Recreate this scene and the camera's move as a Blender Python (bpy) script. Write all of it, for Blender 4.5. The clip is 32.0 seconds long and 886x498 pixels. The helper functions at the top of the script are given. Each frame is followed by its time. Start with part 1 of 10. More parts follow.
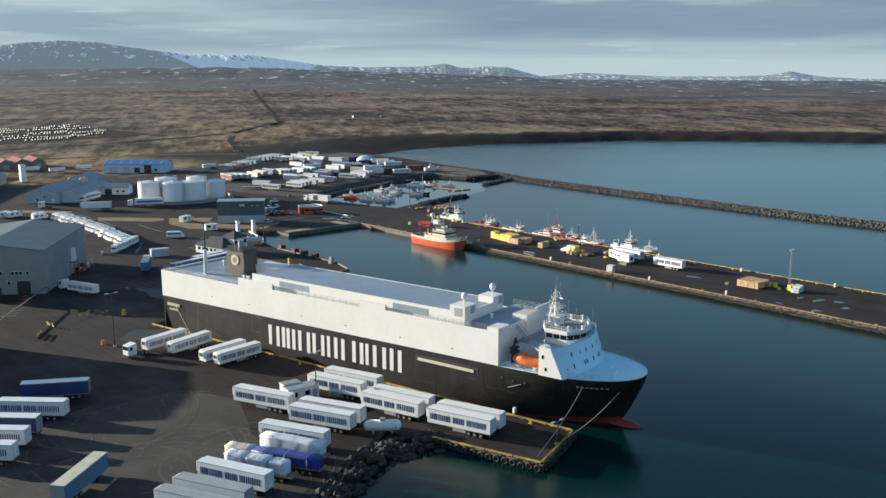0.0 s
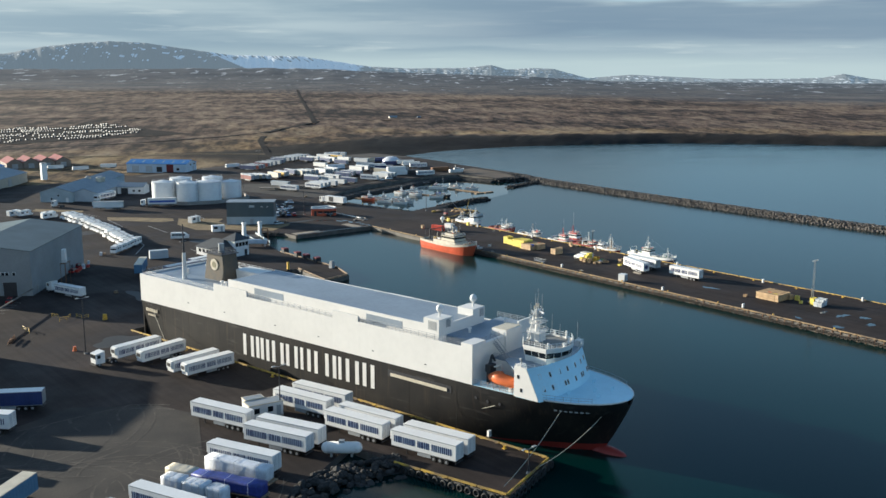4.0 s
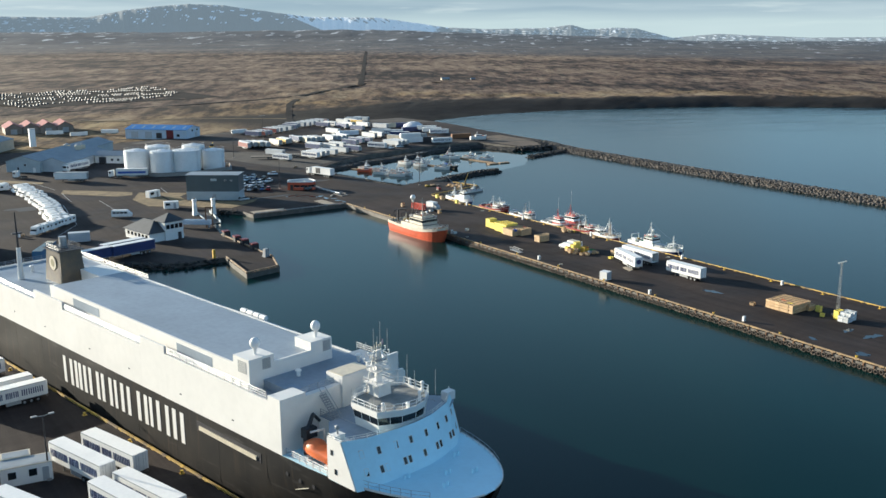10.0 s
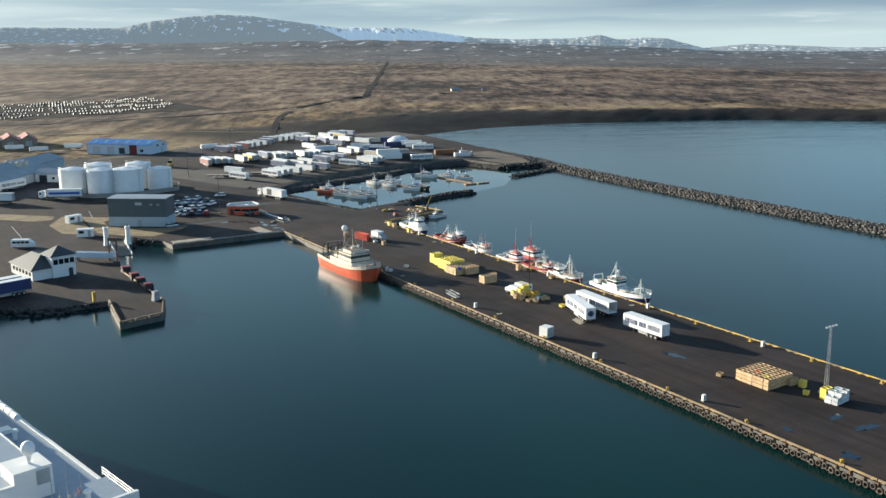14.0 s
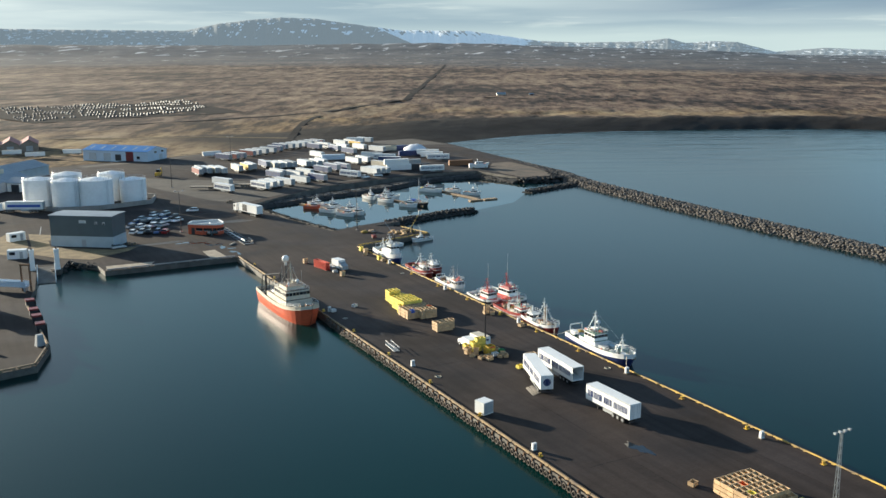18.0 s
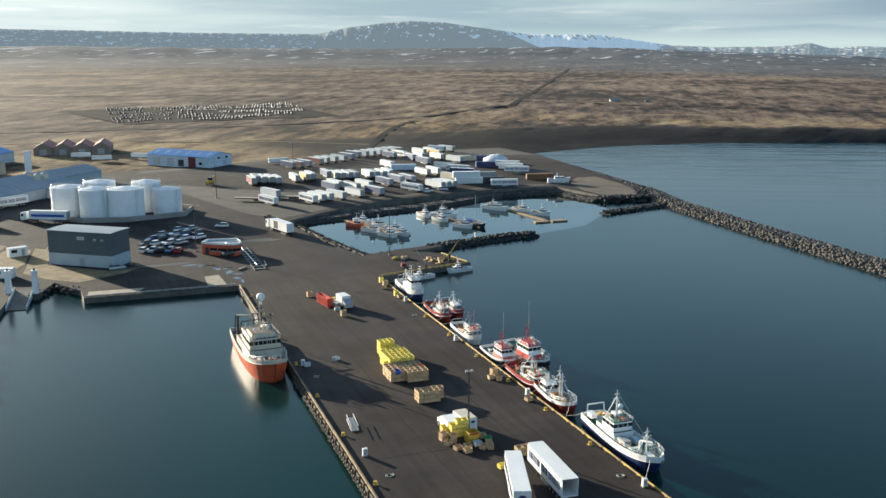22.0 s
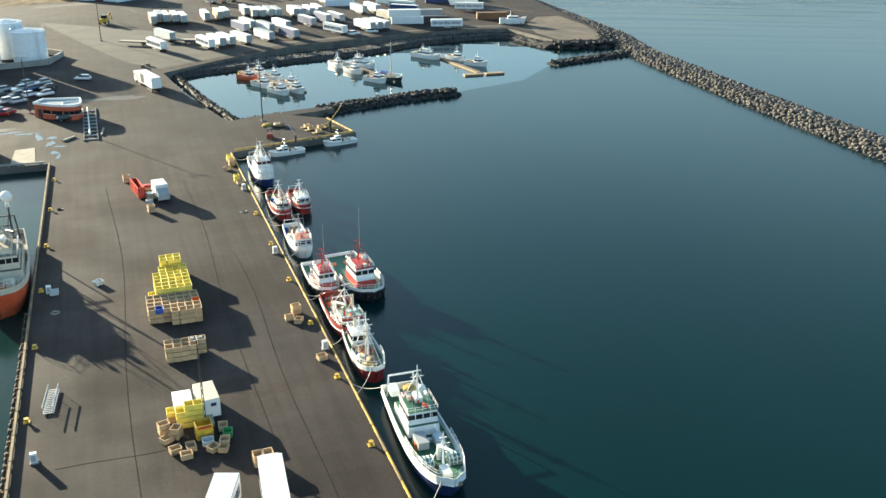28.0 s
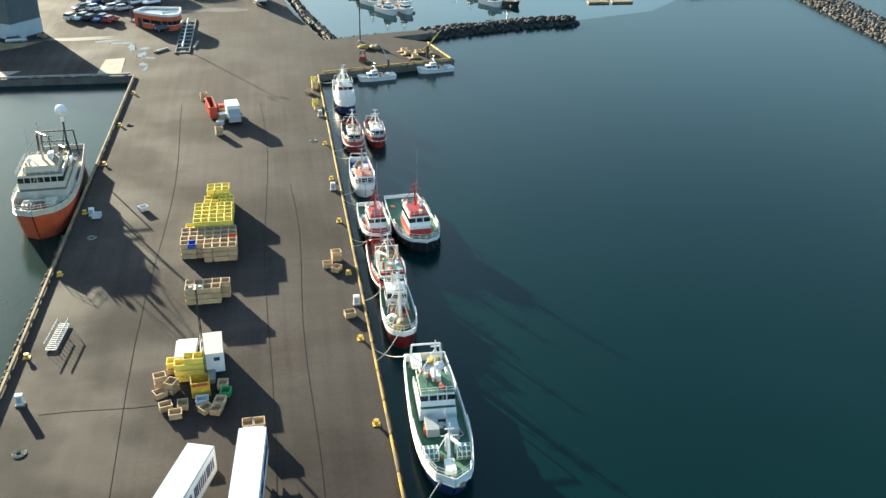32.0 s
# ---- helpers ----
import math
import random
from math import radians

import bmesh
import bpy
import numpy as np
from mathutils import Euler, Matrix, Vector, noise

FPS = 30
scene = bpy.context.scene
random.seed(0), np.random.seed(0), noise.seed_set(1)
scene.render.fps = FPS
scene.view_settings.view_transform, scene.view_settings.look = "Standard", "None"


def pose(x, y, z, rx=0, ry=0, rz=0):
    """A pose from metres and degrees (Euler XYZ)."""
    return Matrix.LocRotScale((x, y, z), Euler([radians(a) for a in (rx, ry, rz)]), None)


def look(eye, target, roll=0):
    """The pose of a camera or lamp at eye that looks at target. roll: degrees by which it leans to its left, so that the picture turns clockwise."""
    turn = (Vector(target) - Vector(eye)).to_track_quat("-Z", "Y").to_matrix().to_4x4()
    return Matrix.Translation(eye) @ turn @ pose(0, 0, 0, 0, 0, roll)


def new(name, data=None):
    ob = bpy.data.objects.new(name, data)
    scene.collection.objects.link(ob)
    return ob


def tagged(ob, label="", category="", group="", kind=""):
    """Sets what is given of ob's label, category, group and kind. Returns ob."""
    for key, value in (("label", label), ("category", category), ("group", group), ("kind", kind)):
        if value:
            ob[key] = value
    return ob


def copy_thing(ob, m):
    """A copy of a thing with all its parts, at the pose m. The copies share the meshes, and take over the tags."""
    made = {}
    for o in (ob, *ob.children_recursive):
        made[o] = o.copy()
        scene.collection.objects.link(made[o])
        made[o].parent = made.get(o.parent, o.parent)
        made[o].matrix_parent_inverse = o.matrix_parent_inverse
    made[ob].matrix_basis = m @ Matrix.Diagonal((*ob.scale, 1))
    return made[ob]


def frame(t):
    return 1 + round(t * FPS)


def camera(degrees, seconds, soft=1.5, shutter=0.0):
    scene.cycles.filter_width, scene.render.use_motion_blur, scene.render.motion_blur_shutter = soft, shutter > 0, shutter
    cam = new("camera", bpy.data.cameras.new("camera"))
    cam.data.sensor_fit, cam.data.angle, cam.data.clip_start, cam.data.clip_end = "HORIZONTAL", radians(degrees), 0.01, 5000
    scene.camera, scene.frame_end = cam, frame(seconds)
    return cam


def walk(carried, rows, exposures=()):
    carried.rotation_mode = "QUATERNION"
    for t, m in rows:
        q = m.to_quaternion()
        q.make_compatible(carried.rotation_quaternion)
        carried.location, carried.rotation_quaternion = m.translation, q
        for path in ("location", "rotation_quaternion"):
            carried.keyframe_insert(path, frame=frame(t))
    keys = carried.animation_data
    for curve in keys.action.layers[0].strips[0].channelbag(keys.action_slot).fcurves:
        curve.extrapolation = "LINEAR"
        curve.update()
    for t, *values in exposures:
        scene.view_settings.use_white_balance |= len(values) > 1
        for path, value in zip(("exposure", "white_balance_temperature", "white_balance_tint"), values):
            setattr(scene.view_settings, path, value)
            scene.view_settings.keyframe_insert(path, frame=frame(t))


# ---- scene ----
cam = camera(50.61, 32.0)
PATH = [
    (0, (-255.15, -326.32, 71.61), (-187.98, -254.75, 52.45), 0.00),
    (0.5, (-252.64, -326.83, 71.42), (-186.34, -254.45, 52.31), 0.09),
    (1, (-250.12, -327.13, 71.17), (-184.67, -253.95, 52.15), 0.20),
    (1.5, (-247.63, -327.14, 71.08), (-182.94, -253.29, 52.08), 0.24),
    (2, (-245.27, -327.00, 70.98), (-181.13, -252.67, 52.00), 0.27),
    (2.5, (-242.76, -326.71, 70.85), (-178.94, -252.10, 51.85), 0.26),
    (4.5, (-231.38, -324.45, 69.92), (-167.94, -249.54, 50.90), 0.15),
    (5, (-227.07, -323.26, 69.67), (-163.70, -248.30, 50.54), 0.13),
    (5.5, (-222.01, -321.72, 69.39), (-158.73, -246.72, 50.14), 0.02),
    (6, (-216.51, -319.92, 68.95), (-153.36, -244.83, 49.64), -0.05),
    (6.5, (-211.01, -318.45, 68.60), (-148.83, -242.87, 48.08), -0.16),
    (7, (-205.54, -317.43, 68.39), (-144.55, -241.51, 45.68), -0.30),
    (7.5, (-200.02, -316.60, 68.24), (-139.96, -240.03, 45.21), -0.31),
    (8, (-194.39, -315.33, 68.04), (-135.33, -238.00, 44.98), -0.26),
    (8.5, (-188.68, -313.61, 67.72), (-131.31, -235.02, 44.69), -0.20),
    (9, (-182.76, -311.71, 67.44), (-126.50, -232.31, 44.39), -0.20),
    (9.5, (-176.85, -309.58, 67.19), (-120.84, -229.98, 44.23), -0.20),
    (10, (-170.89, -307.58, 66.97), (-114.92, -227.92, 44.12), -0.27),
    (10.5, (-164.88, -305.26, 66.75), (-108.93, -225.52, 44.13), -0.31),
    (11, (-159.10, -302.91, 66.59), (-103.19, -223.04, 44.33), -0.35),
    (11.5, (-153.13, -300.47, 66.39), (-97.34, -220.50, 44.23), -0.41),
    (12, (-147.02, -297.78, 66.12), (-91.82, -217.37, 44.03), -0.38),
    (12.5, (-140.88, -295.03, 65.84), (-86.18, -214.25, 43.85), -0.40),
    (13, (-134.83, -292.30, 65.59), (-80.79, -211.07, 43.65), -0.38),
    (13.5, (-128.90, -289.57, 65.34), (-75.50, -207.89, 43.48), -0.34),
    (14, (-123.00, -286.81, 65.10), (-69.70, -205.05, 43.32), -0.35),
    (14.5, (-117.10, -284.08, 64.90), (-63.82, -202.29, 43.18), -0.37),
    (16.5, (-94.31, -273.16, 64.24), (-43.59, -189.72, 42.69), -0.27),
    (17, (-88.77, -270.31, 64.08), (-38.89, -186.34, 42.59), -0.25),
    (17.5, (-82.99, -267.29, 63.89), (-34.13, -182.73, 42.42), -0.28),
    (18, (-77.38, -264.31, 63.72), (-29.99, -178.89, 42.30), -0.22),
    (18.5, (-71.87, -261.17, 63.57), (-26.29, -174.77, 42.19), -0.17),
    (19, (-66.40, -257.91, 63.41), (-22.55, -170.60, 42.07), -0.12),
    (19.5, (-61.05, -254.71, 63.29), (-18.89, -166.57, 42.00), -0.05),
    (20, (-55.75, -251.35, 63.12), (-15.02, -162.52, 41.90), -0.04),
    (20.5, (-50.50, -247.72, 63.07), (-10.90, -158.37, 41.88), 0.04),
    (21, (-45.31, -244.01, 63.03), (-6.98, -154.11, 41.85), 0.06),
    (21.5, (-40.19, -240.29, 62.69), (-3.28, -149.78, 41.60), 0.04),
    (22, (-34.99, -236.25, 62.20), (0.29, -145.07, 41.22), 0.01),
    (22.5, (-29.92, -232.07, 61.97), (4.00, -140.35, 41.07), 0.02),
    (23, (-24.83, -228.11, 61.70), (8.87, -136.41, 40.37), -0.04),
    (23.5, (-19.77, -224.36, 61.45), (13.69, -133.11, 37.91), -0.09),
    (24, (-14.76, -220.55, 61.09), (18.38, -129.97, 34.72), -0.23),
    (24.5, (-10.03, -216.73, 61.08), (23.14, -126.37, 33.99), -0.09),
    (26.5, (5.23, -206.10, 60.69), (38.04, -117.47, 28.01), 0.09),
    (27, (8.01, -203.94, 60.19), (40.46, -116.60, 23.89), 0.08),
    (27.5, (10.53, -202.04, 59.89), (42.80, -115.42, 21.74), 0.14),
    (28, (12.82, -200.48, 59.62), (44.61, -113.61, 21.62), 0.21),
    (28.5, (14.93, -199.05, 59.41), (45.20, -111.56, 21.62), 0.40),
    (29, (16.89, -197.85, 59.21), (45.21, -109.70, 21.41), 0.58),
    (29.5, (18.77, -196.63, 58.92), (44.64, -108.04, 20.42), 0.80),
    (30, (20.57, -195.37, 58.63), (43.92, -106.54, 19.08), 0.97),
    (30.5, (22.24, -194.02, 58.25), (43.15, -105.05, 17.66), 1.13),
    (31, (23.89, -192.62, 57.92), (42.37, -103.78, 15.90), 1.24),
    (31.5, (25.54, -191.25, 57.65), (42.76, -102.93, 14.02), 1.19),
    (32, (27.21, -189.97, 57.54), (43.90, -102.47, 12.08), 0.86),
]
walk(cam, [(t, look(eye, target, roll)) for t, eye, target, roll in PATH], [(0, 1.06, 6150, 3), (7, 1.13, 6150, 3), (13, 1.36, 6300, 2), (20, 1.33, 6500, 2), (24, 1.56, 6500, 1), (28, 2.12, 6900, -3), (32, 2.1, 6800, -3)])

# ---- light ----
SUN_DIR = Vector((-0.447, 0.870, 0.187)).normalized()   # towards the low sun
world = bpy.data.worlds.new("sky")
scene.world = world
world.use_nodes = True
wn, wl = world.node_tree.nodes, world.node_tree.links
wn.clear()
w_out = wn.new("ShaderNodeOutputWorld")
w_bg = wn.new("ShaderNodeBackground")
w_bg.inputs["Strength"].default_value = 0.10
w_sky = wn.new("ShaderNodeTexSky")
w_sky.sky_type = "NISHITA"
w_sky.sun_disc = False
w_sky.sun_elevation = radians(10.8)
w_sky.sun_rotation = math.atan2(SUN_DIR.x, SUN_DIR.y)
w_sky.air_density, w_sky.dust_density, w_sky.ozone_density = 1.0, 0.5, 3.0
# a layered stratus deck over the hills, open above and towards the sea
w_tc = wn.new("ShaderNodeTexCoord")
w_sep = wn.new("ShaderNodeSeparateXYZ")
wl.new(w_tc.outputs["Generated"], w_sep.inputs[0])


def wmath(op, a, b, clamp=False):
    n = wn.new("ShaderNodeMath")
    n.operation, n.use_clamp = op, clamp
    for slot, v in zip(n.inputs, (a, b)):
        if isinstance(v, (int, float)):
            slot.default_value = v
        else:
            wl.new(v, slot)
    return n.outputs[0]


def wmix(f, a, b):
    n = wn.new("ShaderNodeMix")
    n.data_type = "RGBA"
    for slot, v in ((0, f), (6, a), (7, b)):
        if isinstance(v, tuple):
            n.inputs[slot].default_value = (*v, 1)
        else:
            wl.new(v, n.inputs[slot])
    return n.outputs[2]


def wnoise(kx, kz, detail, rough, shift=0.0):
    """Cloud noise over heading and height, drawn out along the horizon."""
    com, t = wn.new("ShaderNodeCombineXYZ"), wn.new("ShaderNodeTexNoise")
    wl.new(wmath("MULTIPLY", w_az, kx), com.inputs[0])
    wl.new(wmath("MULTIPLY", w_up, kz), com.inputs[1])
    com.inputs[2].default_value = shift
    t.inputs["Scale"].default_value, t.inputs["Detail"].default_value, t.inputs["Roughness"].default_value = 1.0, detail, rough
    wl.new(com.outputs[0], t.inputs["Vector"])
    return t.outputs[0]


def wramp(src, lo, hi):
    n = wn.new("ShaderNodeMapRange")
    n.interpolation_type = "SMOOTHSTEP"
    n.inputs[1].default_value, n.inputs[2].default_value = lo, hi
    wl.new(src, n.inputs[0])
    return n.outputs[0]


w_az = wmath("ARCTAN2", w_sep.outputs[0], w_sep.outputs[1])
w_up = wmath("MAXIMUM", w_sep.outputs[2], 0.0)
w_broad, w_fine = wnoise(3.2, 38.0, 5, 0.5), wnoise(9.0, 120.0, 5, 0.55, 4.0)
w_cloud = wmix(wramp(w_broad, 0.36, 0.66), (1.48, 1.92, 2.28), (2.35, 2.72, 2.92))
w_cloud = wmix(wmath("MULTIPLY", wramp(w_fine, 0.54, 0.72), 0.55), w_cloud, (3.0, 3.25, 3.3))
# the darker sheet over the bay side, 2 to 4 degrees up
w_wave = wmath("MULTIPLY", wmath("SUBTRACT", w_broad, 0.5), 0.05)
w_lift = wmath("ADD", w_up, w_wave)
w_sheet = wmath("MULTIPLY", wmath("MULTIPLY", wramp(w_lift, 0.022, 0.036), wmath("SUBTRACT", 1.0, wramp(w_lift, 0.060, 0.072))), wramp(w_az, 0.52, 0.85))
w_cloud = wmix(wmath("MULTIPLY", w_sheet, 0.8), w_cloud, (1.05, 1.42, 1.88))
# the pale strip along the horizon, with far cumulus
w_low = wmath("SUBTRACT", 1.0, wramp(w_lift, 0.002, 0.019))
w_cloud = wmix(wmath("MULTIPLY", w_low, 0.8), w_cloud, (2.75, 3.15, 3.2))
# blue sky above the sheet on the bay side, and overhead
w_gap = wmath("MULTIPLY", wramp(w_lift, 0.066, 0.074), wramp(w_az, 0.80, 0.98))
w_gap = wmath("MAXIMUM", w_gap, wmath("MULTIPLY", wramp(w_lift, 0.09, 0.19), 0.85))
w_clear = wmix(wramp(w_up, 0.075, 0.13), (2.15, 3.4, 3.9), (2.0, 3.15, 4.3))
w_clear = wmix(wramp(w_up, 0.12, 0.40), w_clear, w_sky.outputs[0])
w_all = wmix(w_gap, w_cloud, w_clear)
# thin cloud glows round the sun
w_dot = wn.new("ShaderNodeVectorMath")
w_dot.operation = "DOT_PRODUCT"
wl.new(w_tc.outputs["Generated"], w_dot.inputs[0])
w_dot.inputs[1].default_value = SUN_DIR
w_glow = wmath("POWER", wmath("MAXIMUM", w_dot.outputs["Value"], 0.0), 9.0)
w_add = wn.new("ShaderNodeMix")
w_add.data_type, w_add.blend_type, w_add.clamp_factor = "RGBA", "ADD", False
wl.new(w_glow, w_add.inputs[0])
wl.new(w_all, w_add.inputs[6])
w_add.inputs[7].default_value = (3.6, 3.3, 2.8, 1)
wl.new(w_add.outputs[2], w_bg.inputs["Color"])
wl.new(w_bg.outputs[0], w_out.inputs[0])

sun = new("sun", bpy.data.lights.new("sun", "SUN"))
sun.data.energy, sun.data.angle, sun.data.color = 5.0, radians(0.5), (1.0, 0.87, 0.72)
sun.matrix_world = look(SUN_DIR * 100, (0, 0, 0))


# ---- materials ----
def nodes_of(name):
    m = bpy.data.materials.new(name)
    m.use_nodes = True
    t = m.node_tree
    return m, t.nodes, t.links, t.nodes["Principled BSDF"]


def rgba(c, k=1.0):
    return (*[min(1.0, max(0.0, v * k)) for v in c[:3]], 1)


def surface(name, col, rough=0.6, metal=0.0, var=0.25, scale=0.6, fine=9.0, bump=0.15, col2=None, island=0.0, spec=0.5):
    """A surface with grain at two scales, a second colour in patches, and fine relief."""
    m, n, l, p = nodes_of(name)
    tc, info = n.new("ShaderNodeTexCoord"), n.new("ShaderNodeObjectInfo")
    off = n.new("ShaderNodeVectorMath")
    off.operation = "MULTIPLY_ADD"
    off.inputs[1].default_value = (37.0, 37.0, 37.0)
    l.new(info.outputs["Random"], off.inputs[0])
    l.new(tc.outputs["Object"], off.inputs[2])
    big, small = n.new("ShaderNodeTexNoise"), n.new("ShaderNodeTexNoise")
    for t, s, d in ((big, scale, 5), (small, fine, 3)):
        t.inputs["Scale"].default_value, t.inputs["Detail"].default_value = s, d
        l.new(off.outputs[0], t.inputs["Vector"])
    ramp = n.new("ShaderNodeValToRGB")
    e = ramp.color_ramp.elements
    e[0].position, e[1].position = 0.32, 0.7
    e[0].color, e[1].color = rgba(col2 or [c * (1 - var) for c in col]), rgba(col, 1 + var * 0.3)
    l.new(big.outputs[0], ramp.inputs[0])
    grain = n.new("ShaderNodeMix")
    grain.data_type, grain.blend_type = "RGBA", "MULTIPLY"
    grain.inputs[0].default_value = min(1.0, var * 1.4)
    shade = n.new("ShaderNodeValToRGB")
    shade.color_ramp.elements[0].position, shade.color_ramp.elements[0].color = 0.3, (0.55, 0.55, 0.55, 1)
    shade.color_ramp.elements[1].position, shade.color_ramp.elements[1].color = 0.6, (1, 1, 1, 1)
    l.new(small.outputs[0], shade.inputs[0])
    l.new(ramp.outputs[0], grain.inputs[6])
    l.new(shade.outputs[0], grain.inputs[7])
    last = grain.outputs[2]
    if island:
        geo, hsv, ma = n.new("ShaderNodeNewGeometry"), n.new("ShaderNodeHueSaturation"), n.new("ShaderNodeMath")
        ma.operation = "MULTIPLY_ADD"
        ma.inputs[1].default_value, ma.inputs[2].default_value = island, 1 - island / 2
        mixr = n.new("ShaderNodeMath")
        mixr.operation = "ADD"
        l.new(geo.outputs["Random Per Island"], mixr.inputs[0])
        l.new(info.outputs["Random"], mixr.inputs[1])
        frac = n.new("ShaderNodeMath")
        frac.operation = "FRACT"
        l.new(mixr.outputs[0], frac.inputs[0])
        l.new(frac.outputs[0], ma.inputs[0])
        l.new(ma.outputs[0], hsv.inputs["Value"])
        l.new(last, hsv.inputs["Color"])
        last = hsv.outputs[0]
    l.new(last, p.inputs["Base Color"])
    p.inputs["Roughness"].default_value, p.inputs["Metallic"].default_value = rough, metal
    p.inputs["Specular IOR Level"].default_value = spec
    if bump:
        b = n.new("ShaderNodeBump")
        b.inputs["Strength"].default_value, b.inputs["Distance"].default_value = bump, 0.05
        l.new(small.outputs[0], b.inputs["Height"])
        l.new(b.outputs[0], p.inputs["Normal"])
    return m


WHITE = surface("white paint", (0.80, 0.79, 0.76), 0.42, var=0.07, scale=0.25, fine=2.0, bump=0.02)
SHIP_WHITE = surface("ship white paint", (0.77, 0.745, 0.70), 0.45, var=0.06, scale=0.12, fine=0.7, bump=0.02)
RED_LEAD = surface("red antifouling paint", (0.33, 0.035, 0.025), 0.55, var=0.25, scale=0.4, fine=3, bump=0.05)
PALE_BLUE = surface("pale blue paint", (0.56, 0.82, 0.92), 0.5, var=0.06, scale=0.2, fine=1.5, bump=0.02)
DECK_BLUE = surface("blue-grey deck paint", (0.26, 0.31, 0.365), 0.5, var=0.16, scale=0.12, fine=1.1, bump=0.04)
GREY = surface("grey paint", (0.36, 0.37, 0.37), 0.55, var=0.15, scale=0.4)
DARK = surface("dark steel", (0.035, 0.035, 0.04), 0.5, var=0.3, scale=1)
GLASS = surface("dark window glass", (0.012, 0.016, 0.02), 0.08, var=0.1, scale=1, bump=0)
RUST = surface("rusty steel", (0.24, 0.12, 0.06), 0.8, var=0.4, scale=1.5, fine=12, bump=0.3)
STEEL = surface("galvanised steel", (0.42, 0.43, 0.44), 0.45, 0.6, var=0.15, scale=2)
KERB = surface("worn yellow kerb paint", (0.58, 0.36, 0.04), 0.7, var=0.4, scale=0.35, fine=5, col2=(0.16, 0.11, 0.06))
YELLOW = surface("yellow paint", (0.72, 0.45, 0.03), 0.55, var=0.3, scale=1.2, fine=8, col2=(0.42, 0.25, 0.05))
LEMON = surface("yellow plastic", (0.82, 0.66, 0.13), 0.45, var=0.15, scale=1.0, fine=6, island=0.12)
ORANGE = surface("orange paint", (0.85, 0.19, 0.05), 0.45, var=0.15, scale=0.6)
RED = surface("red paint", (0.52, 0.04, 0.03), 0.45, var=0.2, scale=0.6)
HULL_ORANGE = surface("orange-red hull paint", (0.70, 0.12, 0.05), 0.45, var=0.2, scale=0.3, fine=2)
NAVY = surface("navy paint", (0.025, 0.045, 0.15), 0.42, var=0.2, scale=0.5)
BLUE = surface("blue paint", (0.03, 0.10, 0.42), 0.4, var=0.15, scale=0.5)
GREEN_DECK = surface("green deck paint", (0.05, 0.16, 0.09), 0.6, var=0.3, scale=0.8)
WOOD = surface("weathered timber", (0.30, 0.21, 0.13), 0.8, var=0.4, scale=2, fine=14, bump=0.3)
TAN = surface("tan plastic", (0.56, 0.38, 0.21), 0.6, var=0.2, scale=1.0, fine=6, island=0.25)
CREAM = surface("cream paint", (0.66, 0.58, 0.44), 0.5, var=0.15, scale=0.8)
RUBBER = surface("black rubber", (0.018, 0.018, 0.018), 0.75, var=0.3, scale=3)
TIDE = surface("weedy quay timber", (0.045, 0.042, 0.034), 0.8, var=0.4, scale=0.5, fine=3, bump=0.3)
CONCRETE = surface("concrete", (0.33, 0.30, 0.27), 0.85, var=0.25, scale=0.3, fine=5, bump=0.2)
DARK_CONCRETE = surface("wet quay concrete", (0.15, 0.135, 0.115), 0.75, var=0.45, scale=0.35, fine=3, bump=0.25)
GRAVEL = surface("dark gravel", (0.052, 0.043, 0.035), 0.95, var=0.6, scale=0.12, fine=3.5, bump=0.4, col2=(0.022, 0.019, 0.017))
RUTS = surface("churned gravel", (0.085, 0.070, 0.056), 0.95, var=0.6, scale=0.5, fine=4, bump=0.4, col2=(0.036, 0.030, 0.026))
RUBBLE = surface("brown rubble ground", (0.13, 0.092, 0.062), 0.95, var=0.5, scale=0.2, fine=1.8, bump=0.5, col2=(0.07, 0.055, 0.042))
PUDDLE = surface("standing rain water", (0.012, 0.012, 0.012), 0.04, var=0.2, scale=0.5, bump=0.0)
TAR = surface("tar seam", (0.033, 0.030, 0.029), 1.0, var=0.3, scale=1, spec=0.02)
WET = surface("damp asphalt", (0.026, 0.0235, 0.021), 0.62, var=0.4, scale=0.2, fine=2, bump=0.05)
BASALT = surface("basalt rock", (0.120, 0.104, 0.090), 0.9, var=0.4, scale=0.9, fine=5, bump=0.5, island=0.7)
BASALT_DARK = surface("dark basalt rock", (0.04, 0.037, 0.034), 0.88, var=0.4, scale=0.9, fine=5, bump=0.5, island=0.6)
DRY_GRASS = surface("dry grass", (0.27, 0.19, 0.09), 0.95, var=0.35, scale=0.3, fine=4, bump=0.5, col2=(0.16, 0.11, 0.055))
SLATE = surface("dark roof cladding", (0.05, 0.055, 0.06), 0.6, var=0.2, scale=0.5)
GREEN_GREY = surface("green-grey cladding", (0.075, 0.105, 0.115), 0.55, var=0.12, scale=0.3)
LIGHT_CLAD = surface("pale cladding", (0.42, 0.48, 0.50), 0.55, var=0.12, scale=0.3)
ROOF_BLUE = surface("blue roof sheet", (0.05, 0.22, 0.52), 0.4, var=0.12, scale=0.3)
ROOF_GREY = surface("grey-blue roof sheet", (0.25, 0.285, 0.315), 0.5, var=0.15, scale=0.25)
ROOF_RED = surface("red-brown roof sheet", (0.30, 0.07, 0.055), 0.6, var=0.2, scale=0.3)
TANK_WHITE = surface("tank white paint", (0.84, 0.85, 0.84), 0.5, var=0.10, scale=0.2, fine=1.2, bump=0.02)
